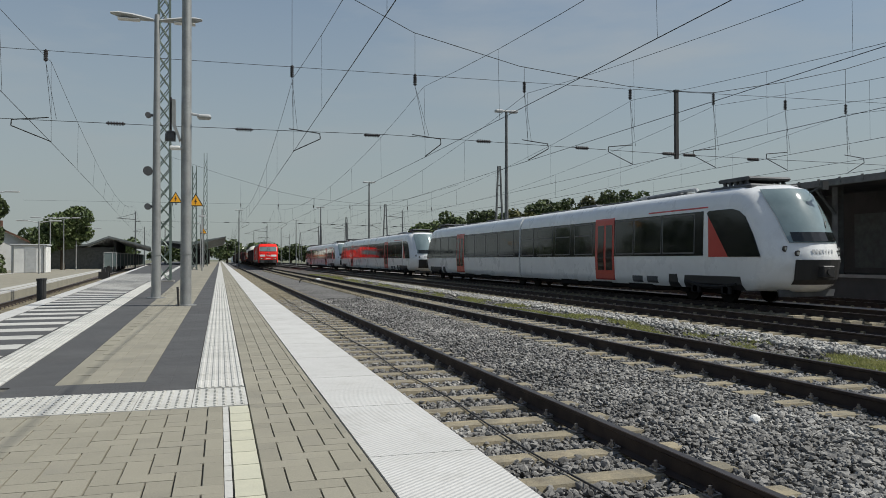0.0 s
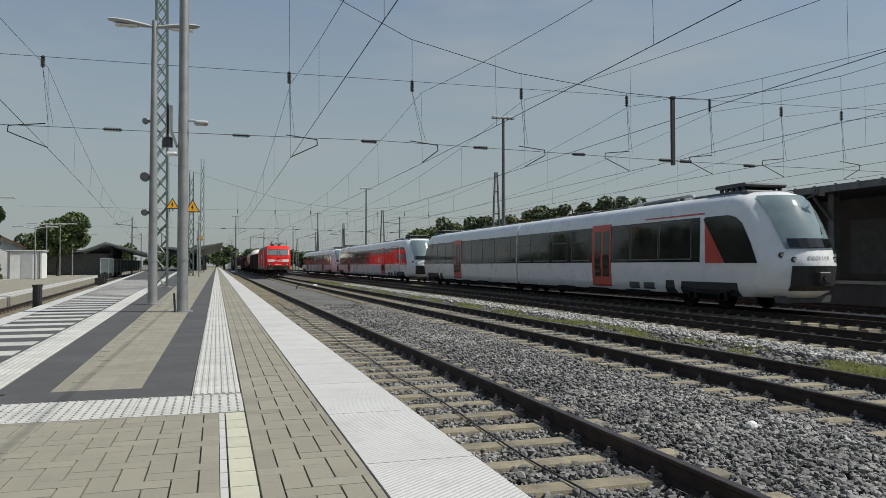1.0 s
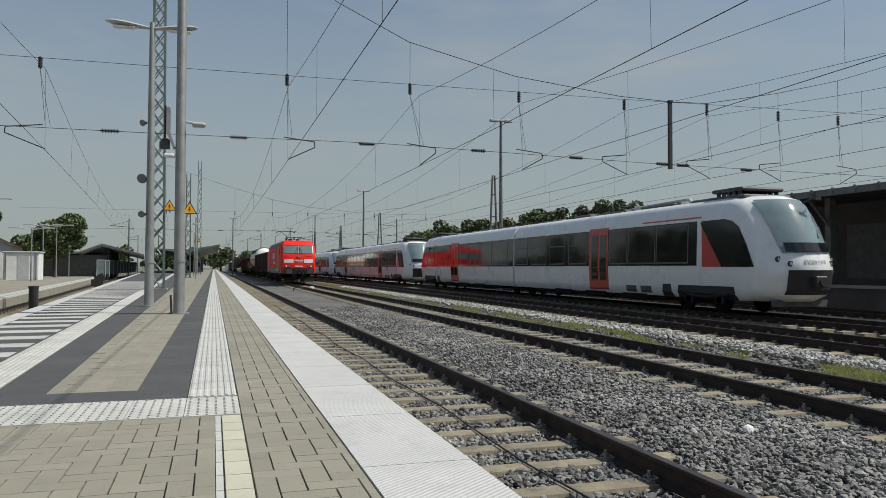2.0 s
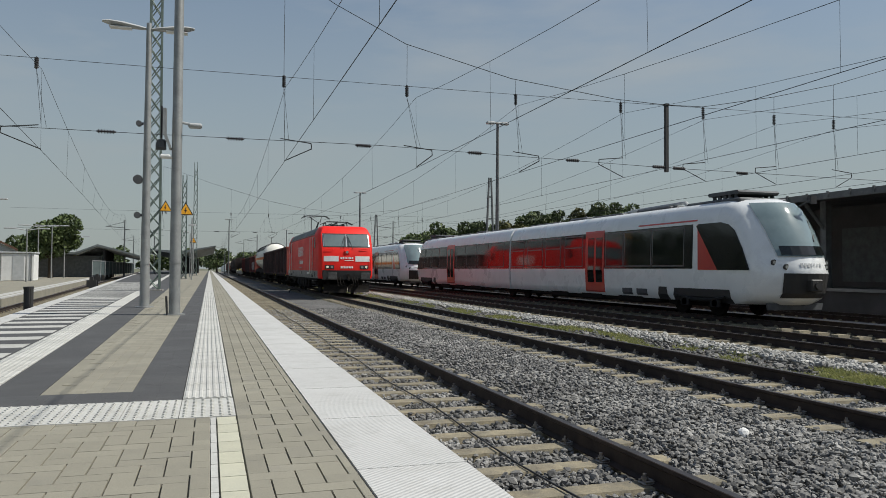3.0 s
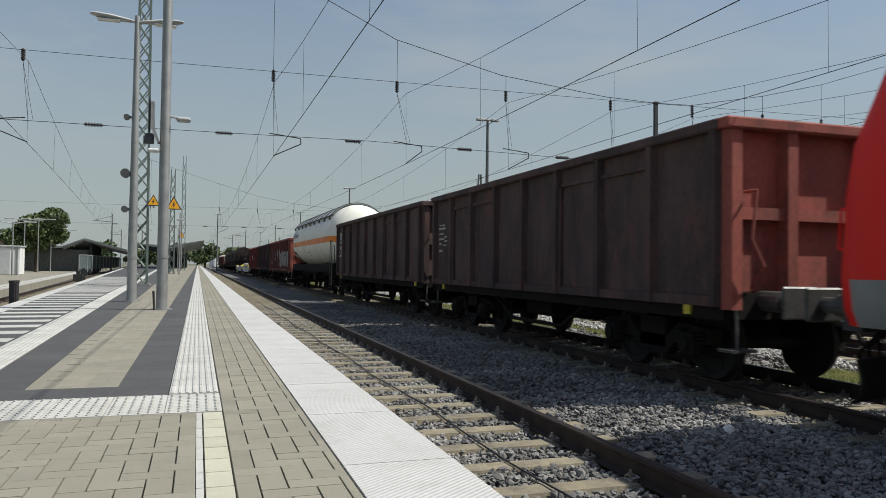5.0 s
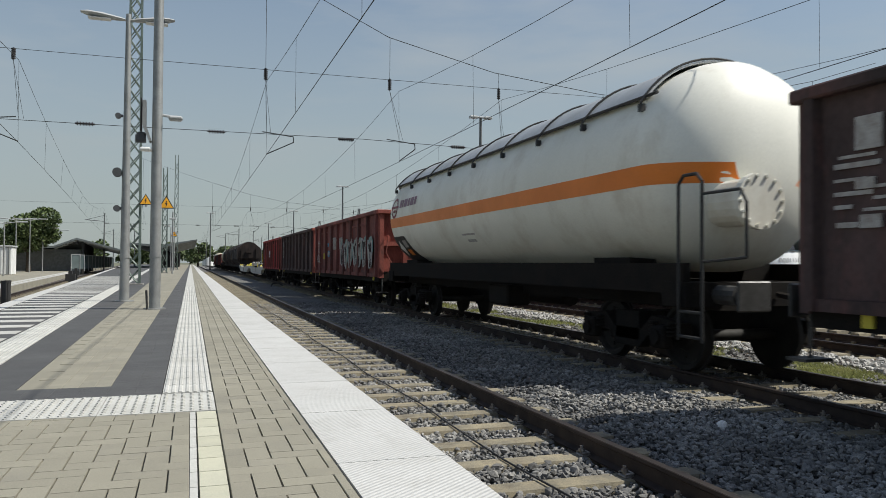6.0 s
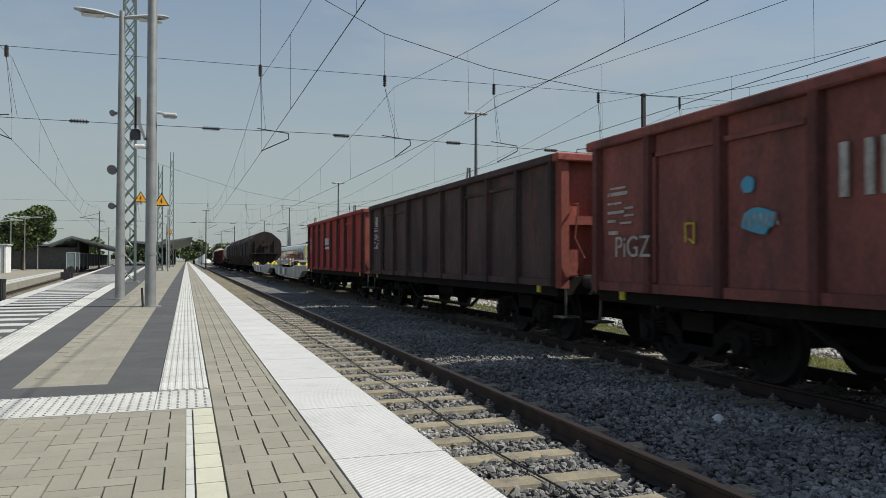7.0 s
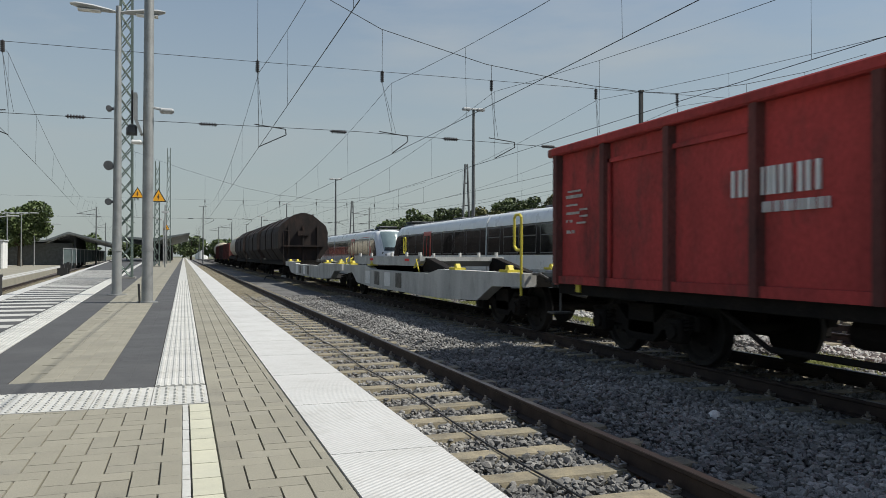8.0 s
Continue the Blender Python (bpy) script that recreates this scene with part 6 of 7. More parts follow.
part("antenna", q, M["black"], cam_pole)
q = B()
rod(q, (-0.75, 14.83, 3.46), (-0.6, 14.83, 3.46), 0.03, 8)
box(q, -0.9, 14.72, 3.44, -0.72, 14.94, 3.5, 0.02)
part("camera_arm", q, M["white"], cam_pole)
q = B()
rod(q, (-0.98, 14.83, 3.66), (-0.8, 14.83, 3.66), 0.075, 14)
box(q, -0.96, 14.75, 3.6, -0.8, 14.91, 3.78, 0.03)
part("camera_housing", q, M["rc_roof"], cam_pole, "dark dome camera housing")
q = B()
pipe(q, [(-0.73, 14.7, PZ), (-0.75, 14.7, PZ + 0.35)], 0.02, 6)
part("cable_guard", q, M["black"], cam_pole)


def warn_sign(x, y, z, size, post_x=None):
    t = thing("warning_sign", "yellow triangular electricity warning sign with black border", "sign", group="warning signs")
    h = size * 0.866
    for k, mm, d in ((1.0, M["black"], 0.0), (0.8, M["amber"], -0.012)):
        q = B()
        cz_ = z + h / 3
        prism(q, [(x - size / 2 * k, cz_ - h / 3 * k), (x + size / 2 * k, cz_ - h / 3 * k), (x, cz_ + h * 2 / 3 * k)], "y", y + d - 0.01, y + d + 0.0)
        part("plate" if d else "border", q, mm, t)
    q = B()
    prism(q, [(x + a * size, z + c * size) for a, c in ((0.0, 0.5), (-0.09, 0.28), (-0.01, 0.28), (-0.04, 0.08), (0.08, 0.34), (0.0, 0.34), (0.06, 0.5))], "y", y - 0.03, y - 0.024)
    part("bolt_symbol", q, M["black"], t)
    q = B()
    box(q, x - 0.03, y, z - 0.05, x + 0.03, y + (0.5 if post_x is None else 0.2), z + 0.1)
    if post_x is not None:
        rod(q, (post_x, y + 0.1, PZ), (post_x, y + 0.1, z + h + 0.4), 0.045, 8)
        rod(q, (x, y + 0.1, z + 0.1), (post_x, y + 0.1, z + 0.1), 0.03, 6)
    part("bracket", q, M["galv"], t)


M["amber"] = plain("amber_sign", (0.85, 0.40, 0.02), 0.5)
warn_sign(-1.62, 30.3, 3.55, 0.48)
warn_sign(-1.57, 53.0, 4.95, 1.0, -2.02)
warn_sign(-1.60, 80.0, 4.0, 0.62, -1.9)
for x, y in ((-1.9, 44.0), (-2.05, 72.0), (-1.7, 86.0), (-1.3, 60.0)):
    t = thing("platform_post", "slim galvanised post on the platform", "post", group="platform posts")
    q = B()
    rod(q, (x, y, PZ), (x, y, 5.2), 0.05, 10)
    part("pole", q, M["galv"], t)
    q = B()
    box(q, x - 0.25, y - 0.05, 4.6, x + 0.25, y + 0.05, 4.75, 0.02)
    part("sign_board", q, M["pale_grey"], t)


def yard_lamp(x, y, h):
    t = thing("yard_lamp", "tall yard lamp mast with a small cross head", "lamp post", group="yard lamps")
    q = B()
    rod(q, (x, y, -0.3), (x, y, h), 0.16, 10, 0.09)
    part("pole", q, M["galv_dark"], t)
    q = B()
    box(q, x - 0.75, y - 0.12, h - 0.06, x + 0.75, y + 0.12, h + 0.06, 0.03)
    for s in (-0.55, 0.55):
        box(q, x + s - 0.28, y - 0.2, h - 0.1, x + s + 0.28, y + 0.2, h + 0.08, 0.04)
    part("lamp_head", q, M["pale_grey"], t)


M["galv_dark"] = mat("weathered_mast", (0.13, 0.14, 0.14), (0.09, 0.095, 0.095), rough=0.7, scale=3, fine=0.1)
for k in range(5):
    yard_lamp(19.3, 49.6 + 51 * k, 11.8)
yard_lamp(3.9, 168.0, 12.0)


def twin_mast(x, y, h):
    t = thing("concrete_mast", "leaning twin-leg concrete line mast", "mast", group="line masts")
    for s in (-1, 1):
        q = B()
        rod(q, (x + s * 0.5, y, -0.3), (x + s * 0.1, y, h), 0.13, 6, 0.09)
        part("leg", q, M["galv_dark"], t)
    q = B()
    for k in range(4):
        z = 2 + k * 2
        box(q, x - 0.45 + z * 0.03, y - 0.05, z, x + 0.45 - z * 0.03, y + 0.05, z + 0.12)
    part("cross_piece", q, M["galv_dark"], t)


for y in (64, 113, 150, 190, 240):
    twin_mast(24.2, y, 9.8)
for x, y, h in ((29, 122, 9.5), (-10.5, 160, 9), (-17, 190, 9), (-12, 120, 8.5), (9.6, 165, 8.5), (21.8, 135, 8), (21.8, 175, 9), (9.6, 230, 10), (22.5, 260, 10), (4.6, 250, 9)):
    t = thing("line_mast", "distant slim overhead-line mast with a side arm", "mast", group="line masts")
    q = B()
    rod(q, (x, y, -0.3), (x, y, h), 0.13, 8, 0.08)
    part("pole", q, M["galv_dark"], t)
    q = B()
    pipe(q, [(x, y, h - 1.2), (x - 2.6, y, h - 1.0)], 0.05, 5)
    pipe(q, [(x, y, h - 0.3), (x - 2.4, y, h - 1.0)], 0.03, 5)
    part("side_arm", q, M["galv_dark"], t)

# ---- canopy far down the platform ----
t = thing("platform_canopy", "dark wing-shaped platform canopy on central columns", "canopy")
q = B()
prism(q, [(-9.5, 3.9), (-8.2, 4.05), (-4.2, 3.6), (0.2, 4.7), (0.9, 4.85), (0.9, 4.98), (-4.2, 4.05), (-9.5, 4.35)], "y", 122, 190)
part("roof", q, M["loco_roof"], t)
for y in (126, 140, 154, 168, 182):
    q = B()
    box(q, -4.45, y - 0.25, PZ, -3.95, y + 0.25, 3.75)
    part("column", q, M["black"], t)
q = B()
box(q, -6.5, 150, PZ, -2.0, 162, 3.2)
part("stair_housing", q, M["black"], t)

# ---- posts by the bay track ----
for x, y in ((-3.9, 18.9), (-3.86, 19.1)):
    q = B()
    rod(q, (x, y, -0.4), (x, y, 0.95), 0.06, 10)
    rod(q, (x, y, 0.92), (x, y, 0.97), 0.07, 10)
    solo("track_post", q, M["black"], "short black post at the bay track", "post", group="black posts", smooth=40)
for x, y in ((-6.4, 47.0), (-8.6, 66.0)):
    q = B()
    box(q, x - 0.1, y - 0.1, -0.4, x + 0.1, y + 0.1, 0.9)
    box(q, x - 0.25, y - 0.14, 0.3, x + 0.25, y + 0.14, 0.7)
    solo("signal_box", q, M["black"], "low dark trackside box on a post", "box", group="trackside boxes")

# ---- second platform with its buildings ----
def p2(y):
    return -5.1 - 0.08 * y


t = thing("second_platform", "older low platform with a pale edge beyond the bay track", "platform", kind="structure")
ys_ = (4, 60, 130, 300)
for a, c, z, mm, nm in ((0.0, 10.0, 0.2, "paver", "surface"), (0.35, 0.75, 0.206, "tactile", "pale_line"), (-0.001, 0.2, 0.208, "edge", "edge_strip")):
    q = B()
    prism(q, [(p2(y) - a, y) for y in ys_] + [(p2(y) - c, y) for y in reversed(ys_)], "z", -0.6 if nm == "surface" else 0.15, z)
    part(nm, q, M[mm], t)
q = B()
prism(q, [(p2(y) - 6.2, y) for y in ys_] + [(p2(y) - 6.6, y) for y in reversed(ys_)], "z", 0.15, 0.208)
part("pale_line", q, M["tactile"], t)

M["render_white"] = mat("white_render", (0.7, 0.7, 0.68), (0.6, 0.6, 0.58), rough=0.85, scale=1, fine=0.06, stain=(0.4, 0.38, 0.34), stain_amt=0.3)
M["roof_tile"] = mat("brown_tiles", (0.16, 0.085, 0.055), (0.11, 0.06, 0.042), rough=0.85, scale=1.5, fine=0.2, bscale=10)
# equipment cabin
t = thing("equipment_cabin", "white flat-roofed equipment cabin with a grey door", "cabin", pose(-16.45, 76.5, 0.2, 0, 0, 4))
q = B()
box(q, -1.4, -1.4, 0, 1.4, 1.4, 2.45, 0.04)
part("wall", q, M["render_white"], t)
q = B()
box(q, -1.5, -1.5, 2.45, 1.5, 1.5, 2.58, 0.03)
part("roof", q, M["pale_grey"], t)
q = B()
box(q, -0.3, -1.43, 0.05, 0.6, -1.39, 2.2)
part("door", q, M["pale_grey"], t, "grey steel door")
for x in (-1.2, 1.2):
    q = B()
    rod(q, (x, -1.46, 0), (x, -1.46, 2.44), 0.05, 8)
    part("downpipe", q, M["galv"], t)
# house behind
t = thing("house", "white gabled house with a brown tiled roof", "house", pose(-26.5, 106, -0.4, 0, 0, -80))
q = B()
prism(q, [(-5, 0), (5, 0), (5, 3.1), (0, 5.6), (-5, 3.1)], "x", -6, 5)
part("wall", q, M["render_white"], t)
q = B()
prism(q, [(-5.5, 2.86), (0, 5.62), (5.5, 2.86), (5.5, 3.1), (0, 5.9), (-5.5, 3.1)], "x", -6.4, 5.4)
part("roof", q, M["roof_tile"], t, "brown tiled gable roof")
for y in (-3, 0, 3):
    q = B()
    box(q, 4.99, y - 0.5, 1.2, 5.03, y + 0.5, 2.5)
    part("window", q, M["glass"], t)
q = B()
box(q, -1, -0.4, 5.3, -0.4, 0.4, 6.7)
part("chimney", q, M["roof_tile"], t)
# platform roof with glazed shelter
t = thing("platform_roof", "dark pitched platform roof over a waiting room", "canopy", pose(-15.2, 118, -0.15, 0, 0, 4.6))
q = B()
prism(q, [(-9, 3.1), (-2, 3.25), (0.5, 4.3), (5.5, 3.0), (5.5, 3.2), (0.5, 4.55), (-2, 3.5), (-9, 3.35)], "y", -14, 26)
part("roof", q, M["loco_roof"], t, "dark grey roof sheets")
for y in range(-13, 26, 4):
    q = B()
    pipe(q, [(5.4, y, 3.0), (0.5, y, 4.25), (-2, y, 3.15)], 0.09, 6)
    part("rafter", q, M["pale_grey"], t)
    q = B()
    box(q, 1.1, y - 0.1, 0, 1.35, y + 0.1, 4.0)
    part("column", q, M["black"], t)
q = B()
box(q, -6.5, -12, 0, 0.9, 24, 3.1)
part("waiting_room", q, M["galv_dark"], t, "dark glazed waiting room")
for y in (-10, -6, -2, 2, 6):
    q = B()
    box(q, 0.9, y, 0.9, 0.94, y + 2.6, 2.4)
    part("window", q, M["glass"], t)
# glazed fence of posts beyond
for k in range(12):
    t = thing("shelter_panel", "pale-framed glazed screen panel on the far platform", "screen", pose(-13.6 - 0.05 * k, 100 + 4.4 * k, 0.2, 0, 0, 4), group="screen panels")
    q = B()
    for x in (0.0, 0.95):
        box(q, x, -0.05, 0, x + 0.06, 0.05, 2.1)
    box(q, 0, -0.05, 2.0, 1.0, 0.05, 2.1)
    part("frame", q, M["pale_grey"], t)
    q = B()
    box(q, 0.06, -0.01, 0.3, 0.95, 0.01, 2.0)
    part("pane", q, M["screen"], t)
for x, y, h in ((-14.4, 69.5, 4.6), (-15.6, 80, 5.4), (-16.6, 92, 6.0), (-16.0, 96, 5.2), (-17.2, 112, 5.6), (-15.4, 60, 6.2)):
    t = thing("platform_lamp", "slim platform lamp with two drooping arms", "lamp post", group="far platform lamps")
    q = B()
    rod(q, (x, y, 0.2), (x, y, h), 0.07, 8, 0.05)
    part("pole", q, M["galv"], t)
    q = B()
    for s in (-1, 1):
        pipe(q, [(x, y, h - 0.15), (x + s * 0.9, y, h + 0.02)], 0.035, 6)
        box(q, min(x + s * 0.8, x + s * 1.7), y - 0.12, h - 0.03, max(x + s * 0.8, x + s * 1.7), y + 0.12, h + 0.07, 0.02)
    part("lamp_head", q, M["pale_grey"], t)
q = B()
rod(q, (-17.2, 111.7, 3.0), (-17.2, 111.64, 3.0), 0.3, 16)
solo("round_sign", q, M["yellow"], "small round yellow sign on a lamp post", "sign", at=pose(0, 0, 0))

# ---- dark shed behind the sidings ----
M["shed"] = mat("shed_wall", (0.085, 0.08, 0.077), (0.06, 0.057, 0.055), rough=0.8, scale=0.8, fine=0.15)
t = thing("goods_shed", "long dark open-sided shed with a flat canopy roof", "shed")
q = B()
prism(q, [(21.6, 4.12), (36, 4.75), (36, 5.1), (21.6, 4.34)], "y", 8, 66)
part("roof", q, M["shed"], t, "dark flat roof")
q = B()
box(q, 21.45, 7.9, 4.08, 21.62, 66, 4.3)
for k in range(58):
    box(q, 21.4, 8 + k, 4.14, 21.46, 8.08 + k, 4.36)
part("gutter", q, M["galv_dark"], t, "grey roof edge and gutter")
q = B()
box(q, 27.5, 8, -0.3, 27.8, 66, 4.6)
part("back_wall", q, M["shed"], t)
for k in range(12):
    y = 10 + 4.6 * k
    q = B()
    box(q, 22.9, y - 0.14, -0.3, 23.18, y + 0.14, 4.2)
    pipe(q, [(23.04, y, 3.0), (22.0, y, 4.1)], 0.07, 6)
    part("column", q, M["galv_dark"], t)
    # back-wall window, done as a dull dark panel to keep bright reflections out
    q = B()
    box(q, 27.44, y + 0.6, 1.0, 27.5, y + 3.6, 3.4)
    part("gate", q, M["galv_dark"], t, "dull dark panel in place of a back-wall window")
q = B()
box(q, 22.4, 8, -0.3, 27.5, 66, 0.75)
part("loading_dock", q, M["shed"], t)
q = B()
box(q, 22.3, 8, 0.7, 22.5, 66, 0.82)
part("dock_edge", q, M["platform"], t, "pale concrete dock edge")
q = B()
box(q, 18.2, -30, -0.6, 18.9, 240, -0.1)
solo("kerb_wall", q, M["platform"], "low pale kerb between the sidings", "kerb", kind="structure")

# long roof behind the second railcar
t = thing("yard_building", "low yard building with a pale flat roof", "building")
q = B()
box(q, 27, 72, -0.4, 38, 118, 4.0)
part("wall", q, M["shed"], t)
q = B()
box(q, 26.6, 71.6, 4.0, 38.4, 118.4, 4.4)
part("roof", q, M["pale_grey"], t)
# pale storage tower far off
t = thing("storage_tower", "distant pale cylindrical storage tower", "tower")
q = B()
rod(q, (9.0, 420, -0.5), (9.0, 420, 8.5), 3.2, 20)
part("drum", q, M["white"], t, smooth=40)
q = B()
rod(q, (9.0, 420, 8.5), (9.0, 420, 9.6), 3.2, 20, 0.6)
part("cap", q, M["pale_grey"], t)


# ---- trees ----
M["bark"] = mat("bark", (0.09, 0.07, 0.05), (0.06, 0.048, 0.036), rough=0.95, scale=6, fine=0.2)
M["leaf"] = mat("foliage", (0.10, 0.135, 0.04), (0.06, 0.09, 0.028), rough=0.7, scale=0.5, fine=0.15, vary=0.35)
M["leaf_dry"] = mat("foliage_yellowed", (0.16, 0.15, 0.045), (0.1, 0.11, 0.032), rough=0.7, scale=0.5, fine=0.15, vary=0.35)


def leaf_cloud(seed, blobs, count, size):
    """Small leaf clumps scattered through the shell of several rounded masses."""
    rng = np.random.default_rng(seed)
    V, F = [], []
    tot = sum(b_[3] ** 2 for b_ in blobs)
    for bx, by, bz, br in blobs:
        for _ in range(int(count * br * br / tot)):
            d = rng.normal(size=3)
            d /= np.linalg.norm(d)
            p = np.array((bx, by, bz)) + d * np.array((1, 1, 0.85)) * br * (0.62 + 0.45 * rng.random() ** 0.6)
            a, c = rng.normal(size=3), rng.normal(size=3)
            a /= np.linalg.norm(a)
            c = np.cross(a, c)
            c /= np.linalg.norm(c)
            s = size * rng.uniform(0.6, 1.4)
            k = len(V)
            V += [tuple(p + a * s), tuple(p + c * s * 0.6), tuple(p - a * s), tuple(p - c * s * 0.6)]
            F.append((k, k + 1, k + 2, k + 3))
    me = bpy.data.meshes.new("crown")
    me.from_pydata(V, [], F)
    return me


def make_tree(x, y, h, w, seed, label, leaf="leaf", z0=-0.5, count=5200, size=0.22):
    r = random.Random(seed)
    t = thing("tree", label, "tree", pose(x, y, z0), group="trees")
    q = B()
    pts = [(0, 0, 0), (r.uniform(-0.1, 0.1), 0, h * 0.25), (r.uniform(-0.2, 0.2), r.uniform(-0.2, 0.2), h * 0.55), (0, 0, h * 0.85)]
    for k, (a, c) in enumerate(zip(pts, pts[1:])):
        rod(q, a, c, w * 0.045 * (1 - k * 0.28), 9, w * 0.045 * (0.72 - k * 0.25))
    part("trunk", q, M["bark"], t)
    blobs = [(0, 0, h * 0.62, w * 0.36)]
    for k in range(9):
        a = k * 2.4 + r.uniform(-0.3, 0.3)
        zz = h * r.uniform(0.35, 0.86)
        d = w * 0.36 * math.sqrt(max(0.1, 1 - ((zz / h - 0.55) / 0.45) ** 2)) * r.uniform(0.7, 1.05)
        b_ = (d * math.cos(a), d * math.sin(a), zz, w * r.uniform(0.15, 0.24))
        blobs.append(b_)
        q = B()
        rod(q, (0, 0, h * r.uniform(0.25, 0.45)), b_[:3], w * 0.016, 6, w * 0.006)
        part("limb", q, M["bark"], t)
    me = leaf_cloud(seed, blobs, count, size)
    me.materials.append(M[leaf])
    tagged(part("crown", me, None, t), kind="stuff")


make_tree(-17.6, 97, 8.4, 6.8, 3, "rounded green tree behind the platform roof", count=9000, size=0.2)
make_tree(-23.9, 84, 9.6, 7.5, 5, "tall green tree beside the house", count=8000, size=0.24)
make_tree(-27.0, 132, 6.5, 8, 8, "low green tree behind the house", count=4000, size=0.28)
make_tree(-19.0, 74, 2.4, 2.2, 9, "small bush beside the cabin", count=1500, size=0.12)
rt = random.Random(21)
for k in range(11):                  # unseen trees, added so that the railcar windows reflect something dark
    y = 30 + 9.5 * k
    make_tree(-(0.27 * y + 11) + rt.uniform(-2, 0), y, rt.uniform(9, 12), rt.uniform(8, 10), 90 + k, "unseen green tree, added to darken the railcar windows' reflections", count=2200, size=0.34)
for k in range(13):
    x, y = 34 + k * 3.0 + rt.uniform(-0.8, 0.8), 126 - k * 1.2 + rt.uniform(-3, 3)
    make_tree(x, y, 9.0 + 0.5 * k + rt.uniform(-0.9, 0.9), rt.uniform(6.5, 8.5), 30 + k, "green tree in the belt behind the yard",
              "leaf_dry" if k % 4 == 1 else "leaf", count=3200, size=0.3)
for k in range(14):
    make_tree(-60 + k * 9 + rt.uniform(-3, 3), 330 + rt.uniform(-20, 20), rt.uniform(7, 10), rt.uniform(9, 13), 60 + k, "distant tree at the end of the yard", count=900, size=0.7)


# ---- small things on the ballast ----
def grass_strip(name, x0, x1, y0, y1, n_, seed, label, h=0.16):
    rng = np.random.default_rng(seed)
    V, F = [], []
    for _ in range(n_):
        y = y0 + (y1 - y0) * rng.random() ** 1.5
        x = rng.uniform(x0, x1)
        if noise.noise((x * 1.7, y * 0.6, seed)) < 0.02 + 0.2 * rng.random():
            continue
        for _b in range(4):
            a = rng.uniform(0, 6.28)
            hh, lean = h * rng.uniform(0.5, 1.3), rng.uniform(0.02, 0.12)
            px, py = x + rng.normal(0, 0.05), y + rng.normal(0, 0.05)
            k = len(V)
            wx, wy = 0.012 * math.cos(a), 0.012 * math.sin(a)
            V += [(px - wx, py - wy, -0.22), (px + wx, py + wy, -0.22), (px + lean * math.sin(a), py + lean * math.cos(a), -0.22 + hh)]
            F.append((k, k + 1, k + 2))
    me = bpy.data.meshes.new(name)
    me.from_pydata(V, [], F)
    me.materials.append(M["grass"])
    tagged(new(name, me), label, "grass", kind="stuff")


def grass_mat():
    """Dry grass blades that let light through."""
    m = mat("yellow_grass", (0.42, 0.42, 0.17), (0.28, 0.31, 0.11), rough=0.8, scale=1.2, fine=0.15, vary=0.3, spec=0.1)
    n, l = m.node_tree.nodes, m.node_tree.links
    thin, both = n.new("ShaderNodeBsdfTranslucent"), n.new("ShaderNodeMixShader")
    bsdf = n["Principled BSDF"]
    l.new(bsdf.inputs["Base Color"].links[0].from_socket, thin.inputs["Color"])
    both.inputs["Fac"].default_value = 0.5
    l.new(bsdf.outputs["BSDF"], both.inputs[1])
    l.new(thin.outputs["BSDF"], both.inputs[2])
    l.new(both.outputs["Shader"], n["Material Output"].inputs["Surface"])
    return m


M["grass"] = grass_mat()
grass_strip("grass_strip", 8.5, 10.2, 7, 80, 30000, 2, "thin yellow-green grass along the ballast edge", 0.075)
grass_strip("grass_tufts", -5.0, -4.6, 33, 44, 260, 5, "tuft of weeds at the platform edge", 0.5)
q = B()
bmesh.ops.create_icosphere(q, subdivisions=2, radius=0.055, matrix=pose(4.86, 6.05, -0.13))
for v in q.verts:
    v.co += Vector((1, 0.7, 0.6)) * 0.012 * noise.noise(v.co * 14)
solo("pale_stone", q, M["pale_stone"], "one pale stone lying on the ballast", "stone")
t = thing("point_indicator", "small white trackside marker with a bent rod", "marker", pose(6.0, 53.3, -0.22))
q = B()
box(q, 0.45, -0.15, 0, 0.75, 0.15, 0.3, 0.04)
part("marker_head", q, M["white"], t)
q = B()
pipe(q, [(-0.7, 0, 0), (-0.6, 0, 0.22), (-0.2, 0, 0.25), (0.1, 0, 0.05)], 0.04, 6)
part("bent_rod", q, M["black"], t)
# cable along the platform track
q = B()
cable = [(2.42 + 0.03 * math.sin(i * 0.7), 2.6 + 0.5 * i, -0.148 + 0.004 * math.sin(i * 1.9)) for i in range(60)]
polewire(q, cable, 0.008, 6)
solo("track_cable", q, M["black"], "thin black cable lying over the sleepers", "cable")

# ---- paving blocks ----
GAP_X, GAP_Y = 0.005, 0.0013    # open joints along the platform, tight ones across it


def herringbone(xo, yo, ux, uy, x0, x1, y0, y1):
    """Oblong blocks in a square herringbone bond, cut at the field's edges: (x, y, width, length, whole)."""
    out = []
    for i in range(math.floor((x0 - xo) / ux) - 2, math.ceil((x1 - xo) / ux) + 1):
        for j in range(math.floor((y0 - yo) / uy) - 2, math.ceil((y1 - yo) / uy) + 1):
            k = (i - j) % 4
            if k not in (0, 3):
                continue
            w, l_ = (2 * ux, uy) if k == 0 else (ux, 2 * uy)
            a, c = xo + i * ux, yo + j * uy
            xa, xb, ya, yb = max(a, x0), min(a + w, x1), max(c, y0), min(c + l_, y1)
            if xb - xa > 0.015 and yb - ya > 0.015:
                out.append(((xa + xb) / 2, (ya + yb) / 2, xb - xa - GAP_X, yb - ya - GAP_Y, k if abs(xb - xa - w) + abs(yb - ya - l_) < 1e-6 else -1))
    return out


